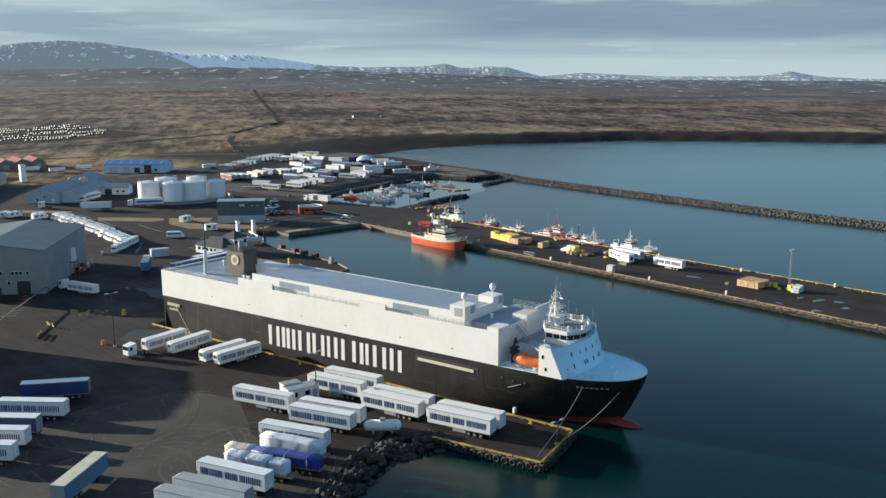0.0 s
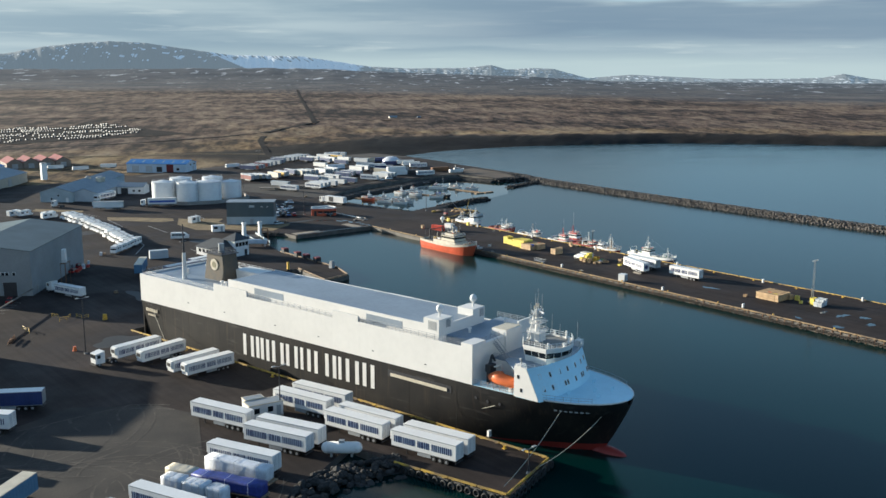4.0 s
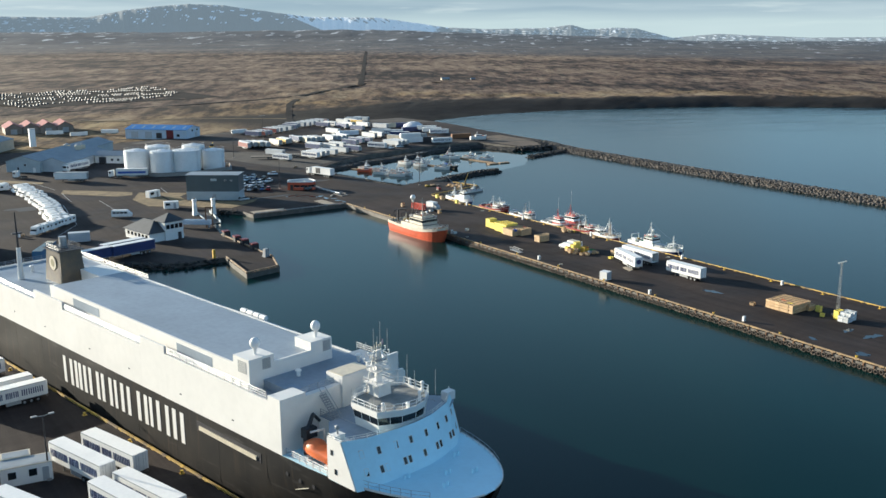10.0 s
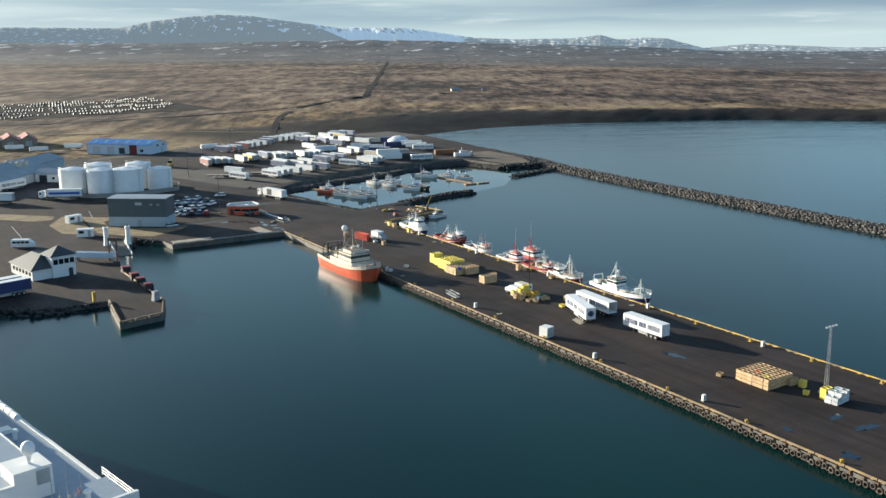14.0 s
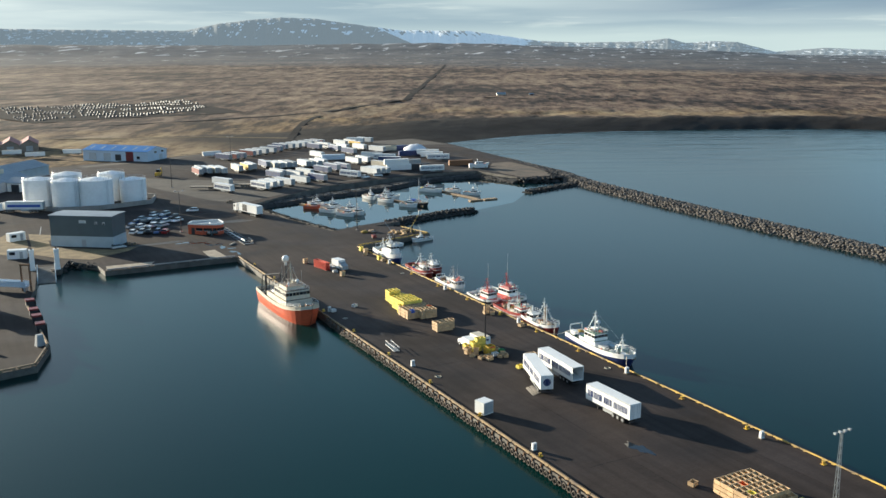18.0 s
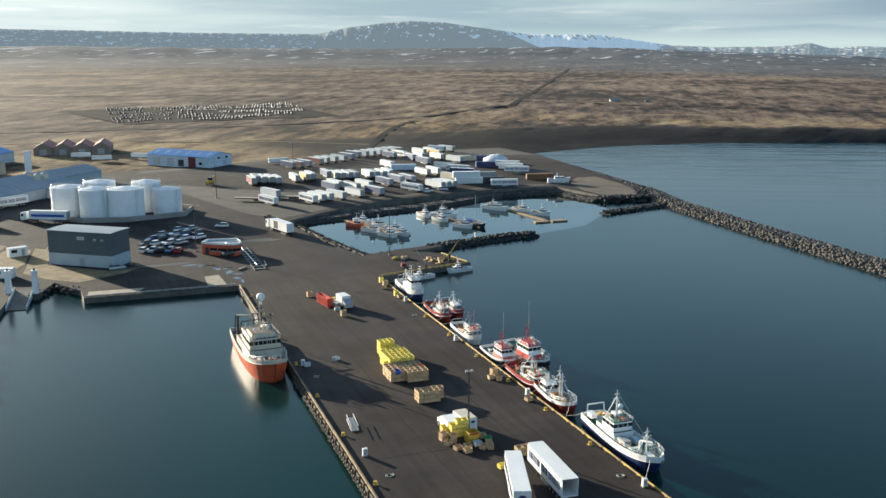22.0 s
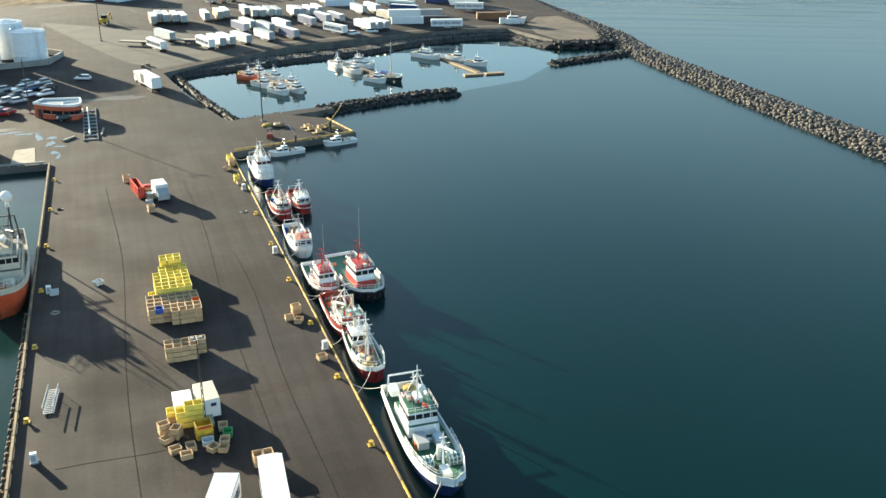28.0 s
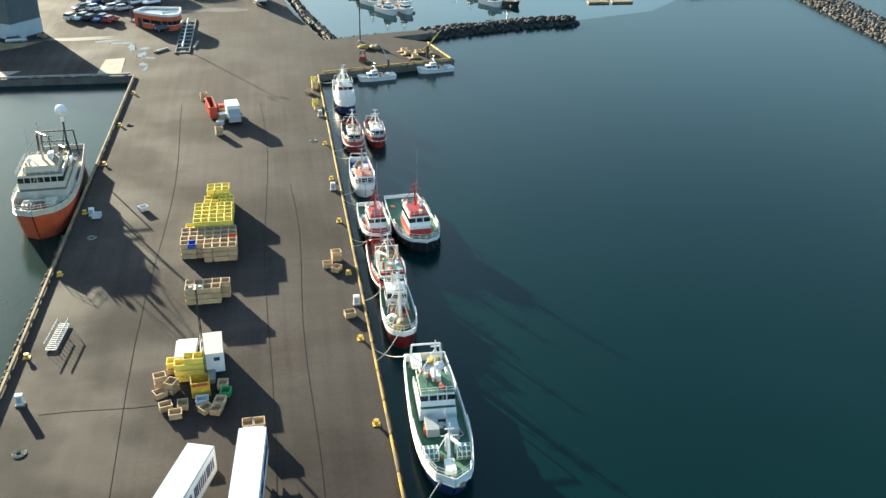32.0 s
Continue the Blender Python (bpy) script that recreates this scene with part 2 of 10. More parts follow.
LINE_WHITE = surface("road marking paint", (0.6, 0.58, 0.54), 0.8, var=0.4, scale=1.5)
NAVY_TEXT = surface("navy lettering film", (0.014, 0.03, 0.11), 0.45, var=0.05, scale=1, bump=0)
ROPE = surface("mooring rope", (0.5, 0.47, 0.38), 0.9, var=0.3, scale=3)
FOIL = surface("white wrapping film", (0.72, 0.74, 0.78), 0.3, var=0.2, scale=1.2, fine=4, bump=0.4)
TARP_BLUE = surface("blue tarpaulin", (0.03, 0.05, 0.26), 0.5, var=0.35, scale=1.2, fine=3, bump=0.5)
BLUE_SIDE = surface("steel-blue curtain side", (0.07, 0.18, 0.30), 0.5, var=0.15, scale=0.6)


def asphalt_material():
    """Old asphalt: broad worn areas, streaks along the traffic, fine grit."""
    m, n, l, p = nodes_of("asphalt")
    tc = n.new("ShaderNodeTexCoord")

    def tex(scale, detail, rough, stretch=(1, 1, 1), turn=0):
        mp, t = n.new("ShaderNodeMapping"), n.new("ShaderNodeTexNoise")
        mp.inputs["Scale"].default_value, mp.inputs["Rotation"].default_value = stretch, (0, 0, radians(turn))
        l.new(tc.outputs["Object"], mp.inputs[0])
        l.new(mp.outputs[0], t.inputs["Vector"])
        t.inputs["Scale"].default_value, t.inputs["Detail"].default_value, t.inputs["Roughness"].default_value = scale, detail, rough
        return t.outputs[0]

    def ramp(src, a, b, c0, c1):
        r = n.new("ShaderNodeValToRGB")
        for e, pos, c in zip(r.color_ramp.elements, (a, b), (c0, c1)):
            e.position, e.color = pos, (*c, 1)
        l.new(src, r.inputs[0])
        return r.outputs[0]

    def times(a, b, f):
        x = n.new("ShaderNodeMix")
        x.data_type, x.blend_type = "RGBA", "MULTIPLY"
        x.inputs[0].default_value = f
        l.new(a, x.inputs[6])
        l.new(b, x.inputs[7])
        return x.outputs[2]

    c = ramp(tex(0.05, 7, 0.6), 0.36, 0.64, (0.031, 0.0238, 0.0212), (0.058, 0.0438, 0.0385))
    c = times(c, ramp(tex(0.7, 4, 0.55, (1, 0.04, 1), 2), 0.40, 0.58, (0.68, 0.68, 0.69), (1, 1, 1)), 0.75)
    c = times(c, ramp(tex(0.22, 5, 0.7, (0.25, 1, 1), 20), 0.42, 0.56, (0.78, 0.77, 0.76), (1, 1, 1)), 0.6)
    fine = tex(2.6, 4, 0.7)
    c = times(c, ramp(fine, 0.35, 0.6, (0.7, 0.7, 0.7), (1, 1, 1)), 0.7)
    l.new(c, p.inputs["Base Color"])
    l.new(ramp(tex(0.08, 4, 0.5), 0.4, 0.6, (0.74, 0.74, 0.74), (0.92, 0.92, 0.92)), p.inputs["Roughness"])
    p.inputs["Specular IOR Level"].default_value = 0.16
    b = n.new("ShaderNodeBump")
    b.inputs["Strength"].default_value, b.inputs["Distance"].default_value = 0.15, 0.04
    l.new(fine, b.inputs["Height"])
    l.new(b.outputs[0], p.inputs["Normal"])
    return m


def hull_material():
    """Black topside paint with upright rust and salt streaks and scuffs along the waterline."""
    m, n, l, p = nodes_of("black hull paint")
    tc = n.new("ShaderNodeTexCoord")

    def tex(scale, detail, stretch):
        mp, t = n.new("ShaderNodeMapping"), n.new("ShaderNodeTexNoise")
        mp.inputs["Scale"].default_value = stretch
        l.new(tc.outputs["Object"], mp.inputs[0])
        l.new(mp.outputs[0], t.inputs["Vector"])
        t.inputs["Scale"].default_value, t.inputs["Detail"].default_value = scale, detail
        return t.outputs[0]

    def over(base, mask, lo, hi, c):
        r, x = n.new("ShaderNodeMapRange"), n.new("ShaderNodeMix")
        r.inputs[1].default_value, r.inputs[2].default_value = lo, hi
        x.data_type = "RGBA"
        l.new(mask, r.inputs[0])
        l.new(r.outputs[0], x.inputs[0])
        if isinstance(base, tuple):
            x.inputs[6].default_value = (*base, 1)
        else:
            l.new(base, x.inputs[6])
        x.inputs[7].default_value = (*c, 1)
        return x.outputs[2]

    c = over((0.014, 0.0135, 0.0135), tex(0.16, 6, (1, 1, 1)), 0.4, 0.7, (0.028, 0.025, 0.022))
    c = over(c, tex(1.3, 4, (1, 1, 0.06)), 0.56, 0.74, (0.048, 0.036, 0.027))
    c = over(c, tex(0.5, 5, (0.3, 1, 1.6)), 0.60, 0.72, (0.050, 0.046, 0.043))
    l.new(c, p.inputs["Base Color"])
    p.inputs["Roughness"].default_value = 0.48
    p.inputs["Specular IOR Level"].default_value = 0.28
    b = n.new("ShaderNodeBump")
    b.inputs["Strength"].default_value, b.inputs["Distance"].default_value = 0.12, 0.08
    l.new(tex(0.35, 3, (1, 1, 0.5)), b.inputs["Height"])
    l.new(b.outputs[0], p.inputs["Normal"])
    return m


SHIP_BLACK = hull_material()
ASPHALT = asphalt_material()


def water_material(name="harbour water", calm_k=1.0, gloss=0.18, spec=0.22):
    m, n, l, p = nodes_of(name)
    tc = n.new("ShaderNodeTexCoord")
    big, mid, tiny = (n.new("ShaderNodeTexNoise") for _ in range(3))
    mp = n.new("ShaderNodeMapping")
    mp.inputs["Scale"].default_value = (1.0, 0.45, 1.0)
    mp.inputs["Rotation"].default_value = (0, 0, radians(25))
    l.new(tc.outputs["Object"], mp.inputs[0])
    for t, s, d in ((big, 0.011, 5), (mid, 0.35, 4), (tiny, 2.2, 3)):
        t.inputs["Scale"].default_value, t.inputs["Detail"].default_value = s, d
        l.new(mp.outputs[0], t.inputs["Vector"])
    ramp = n.new("ShaderNodeValToRGB")
    ramp.color_ramp.elements[0].position, ramp.color_ramp.elements[0].color = 0.35, (0.0012, 0.0155, 0.0150, 1)
    ramp.color_ramp.elements[1].position, ramp.color_ramp.elements[1].color = 0.65, (0.0016, 0.0235, 0.0210, 1)
    l.new(big.outputs[0], ramp.inputs[0])
    # silty harbour water west of the pier, clear blue sea east of it
    sep, east = n.new("ShaderNodeSeparateXYZ"), n.new("ShaderNodeMapRange")
    l.new(tc.outputs["Object"], sep.inputs[0])
    east.inputs[1].default_value, east.inputs[2].default_value = 15.0, 60.0
    l.new(sep.outputs[0], east.inputs[0])
    sea = n.new("ShaderNodeValToRGB")
    sea.color_ramp.elements[0].position, sea.color_ramp.elements[0].color = 0.35, (0.0010, 0.0128, 0.0138, 1)
    sea.color_ramp.elements[1].position, sea.color_ramp.elements[1].color = 0.65, (0.0013, 0.0188, 0.0190, 1)
    l.new(big.outputs[0], sea.inputs[0])
    hue = n.new("ShaderNodeMix")
    hue.data_type = "RGBA"
    l.new(east.outputs[0], hue.inputs[0])
    l.new(ramp.outputs[0], hue.inputs[6])
    l.new(sea.outputs[0], hue.inputs[7])
    l.new(hue.outputs[2], p.inputs["Base Color"])
    add = n.new("ShaderNodeMath")
    add.operation = "MULTIPLY_ADD"
    add.inputs[1].default_value = 0.35
    l.new(tiny.outputs[0], add.inputs[0])
    l.new(mid.outputs[0], add.inputs[2])
    # long swell fronts that steepen towards the beach
    turn, squash, swell = n.new("ShaderNodeMapping"), n.new("ShaderNodeMapping"), n.new("ShaderNodeTexNoise")
    turn.inputs["Rotation"].default_value = (0, 0, radians(25))
    squash.inputs["Scale"].default_value = (0.010, 0.11, 1.0)
    l.new(tc.outputs["Object"], turn.inputs[0])
    l.new(turn.outputs[0], squash.inputs[0])
    l.new(squash.outputs[0], swell.inputs["Vector"])
    swell.inputs["Scale"].default_value, swell.inputs["Detail"].default_value = 1.0, 3
    rowsep, beach = n.new("ShaderNodeSeparateXYZ"), n.new("ShaderNodeMapRange")
    l.new(turn.outputs[0], rowsep.inputs[0])
    l.new(rowsep.outputs[1], beach.inputs[0])
    beach.inputs[1].default_value, beach.inputs[2].default_value, beach.inputs[4].default_value = 130.0, 320.0, 0.85
    roll_ = n.new("ShaderNodeBump")
    roll_.inputs["Distance"].default_value = 1.3
    l.new(beach.outputs[0], roll_.inputs["Strength"])
    l.new(swell.outputs[0], roll_.inputs["Height"])
    calm = n.new("ShaderNodeMapRange")
    calm.inputs[1].default_value, calm.inputs[2].default_value, calm.inputs[3].default_value, calm.inputs[4].default_value = 0.38, 0.64, 0.03 * calm_k, 0.34 * calm_k
    l.new(big.outputs[0], calm.inputs[0])
    b = n.new("ShaderNodeBump")
    b.inputs["Distance"].default_value = 0.06
    l.new(calm.outputs[0], b.inputs["Strength"])
    l.new(roll_.outputs[0], b.inputs["Normal"])
    l.new(add.outputs[0], b.inputs["Height"])
    l.new(b.outputs[0], p.inputs["Normal"])
    p.inputs["Roughness"].default_value, p.inputs["IOR"].default_value = gloss, 1.33
    p.inputs["Specular IOR Level"].default_value = spec
    return m


def land_material():
    """Lava plain with dry grass, black dune sand and snow, mixed by the ground's own attributes."""
    m, n, l, p = nodes_of("moss and grass plain")
    tc = n.new("ShaderNodeTexCoord")
    att = n.new("ShaderNodeVertexColor")
    att.layer_name = "cover"
    sep = n.new("ShaderNodeSeparateColor")
    l.new(att.outputs[0], sep.inputs[0])
    mp = n.new("ShaderNodeMapping")
    mp.inputs["Rotation"].default_value = (0, 0, radians(32))
    mp.inputs["Scale"].default_value = (0.62, 1.0, 1.0)
    l.new(tc.outputs["Object"], mp.inputs[0])

    def noise_at(s, d, stretch=True, rough=0.6):
        t = n.new("ShaderNodeTexNoise")
        t.inputs["Scale"].default_value, t.inputs["Detail"].default_value, t.inputs["Roughness"].default_value = s, d, rough
        l.new((mp if stretch else tc).outputs["Object" if not stretch else 0], t.inputs["Vector"])
        return t.outputs[0]

    def ramp_of(src, stops):
        r = n.new("ShaderNodeValToRGB")
        while len(r.color_ramp.elements) < len(stops):
            r.color_ramp.elements.new(0.5)
        for e, (pos, c) in zip(r.color_ramp.elements, stops):
            e.position, e.color = pos, (*c, 1)
        l.new(src, r.inputs[0])
        return r.outputs[0]

    def blend(a, b):
        """Fine patches, shifted by broad ones."""
        x = n.new("ShaderNodeMath")
        x.operation = "MULTIPLY_ADD"
        x.inputs[1].default_value = 0.55
        l.new(b, x.inputs[0])
        y = n.new("ShaderNodeMath")
        y.operation = "SUBTRACT"
        y.inputs[1].default_value = 0.275
        l.new(a, x.inputs[2])
        l.new(x.outputs[0], y.inputs[0])
        return y.outputs[0]

    def mix(f, a, b):
        x = n.new("ShaderNodeMix")
        x.data_type = "RGBA"
        l.new(f, x.inputs[0])
        for s, v in ((6, a), (7, b)):
            if isinstance(v, tuple):
                x.inputs[s].default_value = (*v, 1)
            else:
                l.new(v, x.inputs[s])
        return x.outputs[2]

    patchy = noise_at(0.0045, 3, False, 0.5)
    lean, drawn, tracts = n.new("ShaderNodeMapping"), n.new("ShaderNodeMapping"), n.new("ShaderNodeTexNoise")
    lean.inputs["Rotation"].default_value = (0, 0, radians(30))
    drawn.inputs["Scale"].default_value = (0.050, 0.0125, 0.0)
    l.new(tc.outputs["Object"], lean.inputs[0])
    l.new(lean.outputs[0], drawn.inputs[0])
    l.new(drawn.outputs[0], tracts.inputs["Vector"])
    tracts.inputs["Scale"].default_value, tracts.inputs["Detail"].default_value, tracts.inputs["Roughness"].default_value = 1.0, 9, 0.72
    grain = blend(tracts.outputs[0], patchy)
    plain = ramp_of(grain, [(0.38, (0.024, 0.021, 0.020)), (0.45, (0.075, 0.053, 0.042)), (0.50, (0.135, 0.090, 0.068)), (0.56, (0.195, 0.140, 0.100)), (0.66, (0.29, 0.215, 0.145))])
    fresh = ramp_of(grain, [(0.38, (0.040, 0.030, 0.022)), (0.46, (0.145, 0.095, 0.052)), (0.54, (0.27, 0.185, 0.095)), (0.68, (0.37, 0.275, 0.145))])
    sand = ramp_of(noise_at(0.05, 6), [(0.35, (0.020, 0.018, 0.017)), (0.65, (0.040, 0.036, 0.032))])
    # slope rock: greys lightened and blued, distance haze put into the base colour
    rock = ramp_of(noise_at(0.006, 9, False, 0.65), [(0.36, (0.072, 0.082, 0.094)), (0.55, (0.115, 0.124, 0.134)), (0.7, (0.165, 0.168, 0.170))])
    # snow beds lie along the gullies, which run down towards the plain
    turn, squash, beds = n.new("ShaderNodeMapping"), n.new("ShaderNodeMapping"), n.new("ShaderNodeTexNoise")
    turn.inputs["Rotation"].default_value = (0, 0, radians(43))
    squash.inputs["Scale"].default_value = (0.021, 0.0062, 0.0)
    l.new(tc.outputs["Object"], turn.inputs[0])
    l.new(turn.outputs[0], squash.inputs[0])
    l.new(squash.outputs[0], beds.inputs["Vector"])
    beds.inputs["Scale"].default_value, beds.inputs["Detail"].default_value, beds.inputs["Roughness"].default_value = 1.0, 7, 0.62
    high = n.new("ShaderNodeMath")
    high.operation = "MULTIPLY_ADD"
    high.inputs[1].default_value = 0.16
    l.new(sep.outputs[2], high.inputs[0])
    l.new(beds.outputs[0], high.inputs[2])
    snow_mask = ramp_of(high.outputs[0], [(0.735, (0, 0, 0)), (0.78, (0.85, 0.85, 0.85))])
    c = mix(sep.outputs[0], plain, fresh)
    knobs = ramp_of(noise_at(0.15, 7, True, 0.72), [(0.38, (1, 1, 1)), (0.45, (0, 0, 0))])
    c = mix(knobs, c, (0.026, 0.022, 0.020))
    c = mix(sep.outputs[1], c, sand)
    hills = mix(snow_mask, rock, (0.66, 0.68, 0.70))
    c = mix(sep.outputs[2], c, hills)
    l.new(c, p.inputs["Base Color"])
    p.inputs["Roughness"].default_value = 1.0
    p.inputs["Specular IOR Level"].default_value = 0.1
    b = n.new("ShaderNodeBump")
    b.inputs["Strength"].default_value, b.inputs["Distance"].default_value = 0.6, 1.2
    l.new(noise_at(0.16, 8, True, 0.7), b.inputs["Height"])
    l.new(b.outputs[0], p.inputs["Normal"])
    return m


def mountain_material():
    """Far slopes, snow in their gullies; blue haze put into rock colour and emission."""
    m, n, l, p = nodes_of("distant mountain with painted haze")
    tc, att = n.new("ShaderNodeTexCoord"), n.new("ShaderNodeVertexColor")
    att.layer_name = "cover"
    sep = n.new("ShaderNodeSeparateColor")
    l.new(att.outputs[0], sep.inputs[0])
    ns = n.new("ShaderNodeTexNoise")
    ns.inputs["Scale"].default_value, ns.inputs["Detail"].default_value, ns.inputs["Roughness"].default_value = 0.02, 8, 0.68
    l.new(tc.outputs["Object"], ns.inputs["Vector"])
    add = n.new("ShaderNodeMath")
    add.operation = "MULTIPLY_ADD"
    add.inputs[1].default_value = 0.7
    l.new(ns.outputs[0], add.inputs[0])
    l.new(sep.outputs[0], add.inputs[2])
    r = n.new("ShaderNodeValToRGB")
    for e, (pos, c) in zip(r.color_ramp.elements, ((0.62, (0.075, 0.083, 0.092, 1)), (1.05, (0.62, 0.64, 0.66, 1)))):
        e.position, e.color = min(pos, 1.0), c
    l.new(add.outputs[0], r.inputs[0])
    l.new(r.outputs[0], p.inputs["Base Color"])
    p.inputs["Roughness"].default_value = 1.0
    # even blue-grey emission stands in for the haze of distance
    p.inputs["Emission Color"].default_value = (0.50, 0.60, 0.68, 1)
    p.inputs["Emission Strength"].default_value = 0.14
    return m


WATER = water_material()
CALM = water_material("sheltered water", 0.15, 0.03, 0.6)
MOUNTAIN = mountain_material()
LAND = land_material()


# ---- building blocks ----
def box(bm, x0, x1, y0, y1, z0, z1, top=None):
    """A box; top=(inset in x, inset in y) narrows its upper face."""
    tx, ty = top or (0, 0)
    vs = [bm.verts.new(c) for c in ((x0, y0, z0), (x1, y0, z0), (x1, y1, z0), (x0, y1, z0),
                                    (x0 + tx, y0 + ty, z1), (x1 - tx, y0 + ty, z1), (x1 - tx, y1 - ty, z1), (x0 + tx, y1 - ty, z1))]
    for f in ((3, 2, 1, 0), (4, 5, 6, 7), (0, 1, 5, 4), (1, 2, 6, 5), (2, 3, 7, 6), (3, 0, 4, 7)):
        bm.faces.new([vs[i] for i in f])
    return bm


def rod(bm, a, b, r, r2=None, n=8):
    """A round bar from a to b, tapered to r2."""
    a, b = Vector(a), Vector(b)
    r2 = r if r2 is None else r2
    ax = (b - a).normalized()
    side = ax.cross(Vector((0, 0, 1)) if abs(ax.z) < 0.9 else Vector((1, 0, 0))).normalized()
    other = ax.cross(side)
    lo, hi = [], []
    for i in range(n):
        d = side * math.cos(2 * math.pi * i / n) + other * math.sin(2 * math.pi * i / n)
        lo.append(bm.verts.new(a + d * r))
        hi.append(bm.verts.new(b + d * r2))
    for i in range(n):
        j = (i + 1) % n
        bm.faces.new((lo[i], lo[j], hi[j], hi[i]))
    bm.faces.new(lo[::-1])
    bm.faces.new(hi)
    return bm


def ball(bm, c, r, sz=1.0, n=12, m=8):
    """A ball, squeezed by sz in height."""
    rows = []
    for i in range(1, m):
        t = math.pi * i / m
        rows.append([bm.verts.new((c[0] + r * math.sin(t) * math.cos(2 * math.pi * k / n), c[1] + r * math.sin(t) * math.sin(2 * math.pi * k / n), c[2] + r * sz * math.cos(t))) for k in range(n)])
    top, bot = bm.verts.new((c[0], c[1], c[2] + r * sz)), bm.verts.new((c[0], c[1], c[2] - r * sz))
    for k in range(n):
        j = (k + 1) % n
        bm.faces.new((top, rows[0][k], rows[0][j]))
        bm.faces.new((bot, rows[-1][j], rows[-1][k]))
        for a, b in zip(rows, rows[1:]):
            bm.faces.new((a[k], b[k], b[j], a[j]))
    return bm


def ring(bm, c, r, tube, axis=1, n=14, m=6):
    """A tyre or ring round c, whose hole looks along the axis."""
    loops = []
    for i in range(n):
        t = 2 * math.pi * i / n
        loop = []
        for k in range(m):
            s = 2 * math.pi * k / m
            rr, h = r + tube * math.cos(s), tube * math.sin(s)
            q = [rr * math.cos(t), rr * math.sin(t)]
            q.insert(axis, h)
            loop.append(bm.verts.new((c[0] + q[0], c[1] + q[1], c[2] + q[2])))
        loops.append(loop)
    for i in range(n):
        a, b = loops[i], loops[(i + 1) % n]
        for k in range(m):
            bm.faces.new((a[k], b[k], b[(k + 1) % m], a[(k + 1) % m]))
    return bm


def prism(bm, outline, z0, z1):
    """An upright solid over an outline of (x, y); z0 and z1 are numbers or functions of x and y."""
    f0 = z0 if callable(z0) else lambda x, y: z0
    f1 = z1 if callable(z1) else lambda x, y: z1
    lo = [bm.verts.new((x, y, f0(x, y))) for x, y in outline]
    hi = [bm.verts.new((x, y, f1(x, y))) for x, y in outline]
    for i in range(len(lo)):
        j = (i + 1) % len(lo)
        bm.faces.new((lo[i], lo[j], hi[j], hi[i]))
    bm.faces.new(hi)
    bm.faces.new(lo[::-1])
    return bm


def loft(bm, sections, close=False, caps=True):
    """A skin over sections, each a list of points of the same length."""
    rows = [[bm.verts.new(p) for p in s] for s in sections]
    k = len(rows[0])
    for a, b in zip(rows, rows[1:]):
        for i in range(k if close else k - 1):
            j = (i + 1) % k
            bm.faces.new((a[i], a[j], b[j], b[i]))
    if caps and close:
        bm.faces.new(rows[0][::-1])
        bm.faces.new(rows[-1])
    return bm


def fence(bm, pts, height=1.0, rails=2, step=1.8, r=0.035):
    """Posts and rails along points of (x, y, z)."""
    for a, b in zip(pts, pts[1:]):
        a, b = Vector(a), Vector(b)
        k = max(1, round((b - a).length / step))
        for i in range(k + 1):
            q = a.lerp(b, i / k)
            rod(bm, q, q + Vector((0, 0, height)), r, n=5)
        for i in range(rails):
            h = Vector((0, 0, height * (i + 1) / rails))
            rod(bm, a + h, b + h, r * 0.8, n=5)
    return bm


def mesh_of(name, bm, material, smooth=False):
    bmesh.ops.recalc_face_normals(bm, faces=bm.faces)
    me = bpy.data.meshes.new(name)
    bm.to_mesh(me)
    bm.free()
    me.materials.append(material)
    if smooth:
        me.polygons.foreach_set("use_smooth", [True] * len(me.polygons))
    return me


def part(name, bm, material, parent, label="", smooth=False, kind=""):
    """Links a bmesh as one mesh object under a thing or a part."""
    ob = new(name, mesh_of(name, bm, material, smooth))
    ob.parent = parent
    return tagged(ob, label, kind=kind)


def piece(name, mesh, parent, m):
    """One more object on a mesh that is shared."""
    ob = new(name, mesh)
    ob.parent, ob.matrix_basis = parent, m
    return ob


def thing(name, m, label, category, group="", kind=""):
    ob = new(name)
    ob.empty_display_size = 0.5
    ob.matrix_basis = m
    return tagged(ob, label, category, group, kind)


def solid(name, bm, material, label, category, group="", kind="", m=None, smooth=False):
    """A thing of a single mesh."""
    ob = new(name, mesh_of(name, bm, material, smooth))
    if m is not None:
        ob.matrix_basis = m
    return tagged(ob, label, category, group, kind)


def bm_new():
    return bmesh.new()


def heading(ax, ay, bx, by):
    """Degrees of turn that lay local x along the way from a to b."""
    return math.degrees(math.atan2(by - ay, bx - ax))


QUAY = 2.6


def ground_z(x, y):
    """The height of the made ground, which climbs a little inland."""
    return QUAY + 2.2 * min(max((y - 40) / 150, 0.0), 1.0)


def on_ground(x, y, turn=0.0, lift=0.0):
    return pose(x, y, ground_z(x, y) + lift, 0, 0, turn)


# ---- the land, the sea and the made ground ----
COAST = [(205, 237), (234, 246), (284, 259), (338, 260), (376, 253), (428, 236), (498, 203), (571, 128), (630, 46), (720, -80), (860, -270), (1060, -590), (1400, -1200), (2200, -3000), (2600, -5200)]
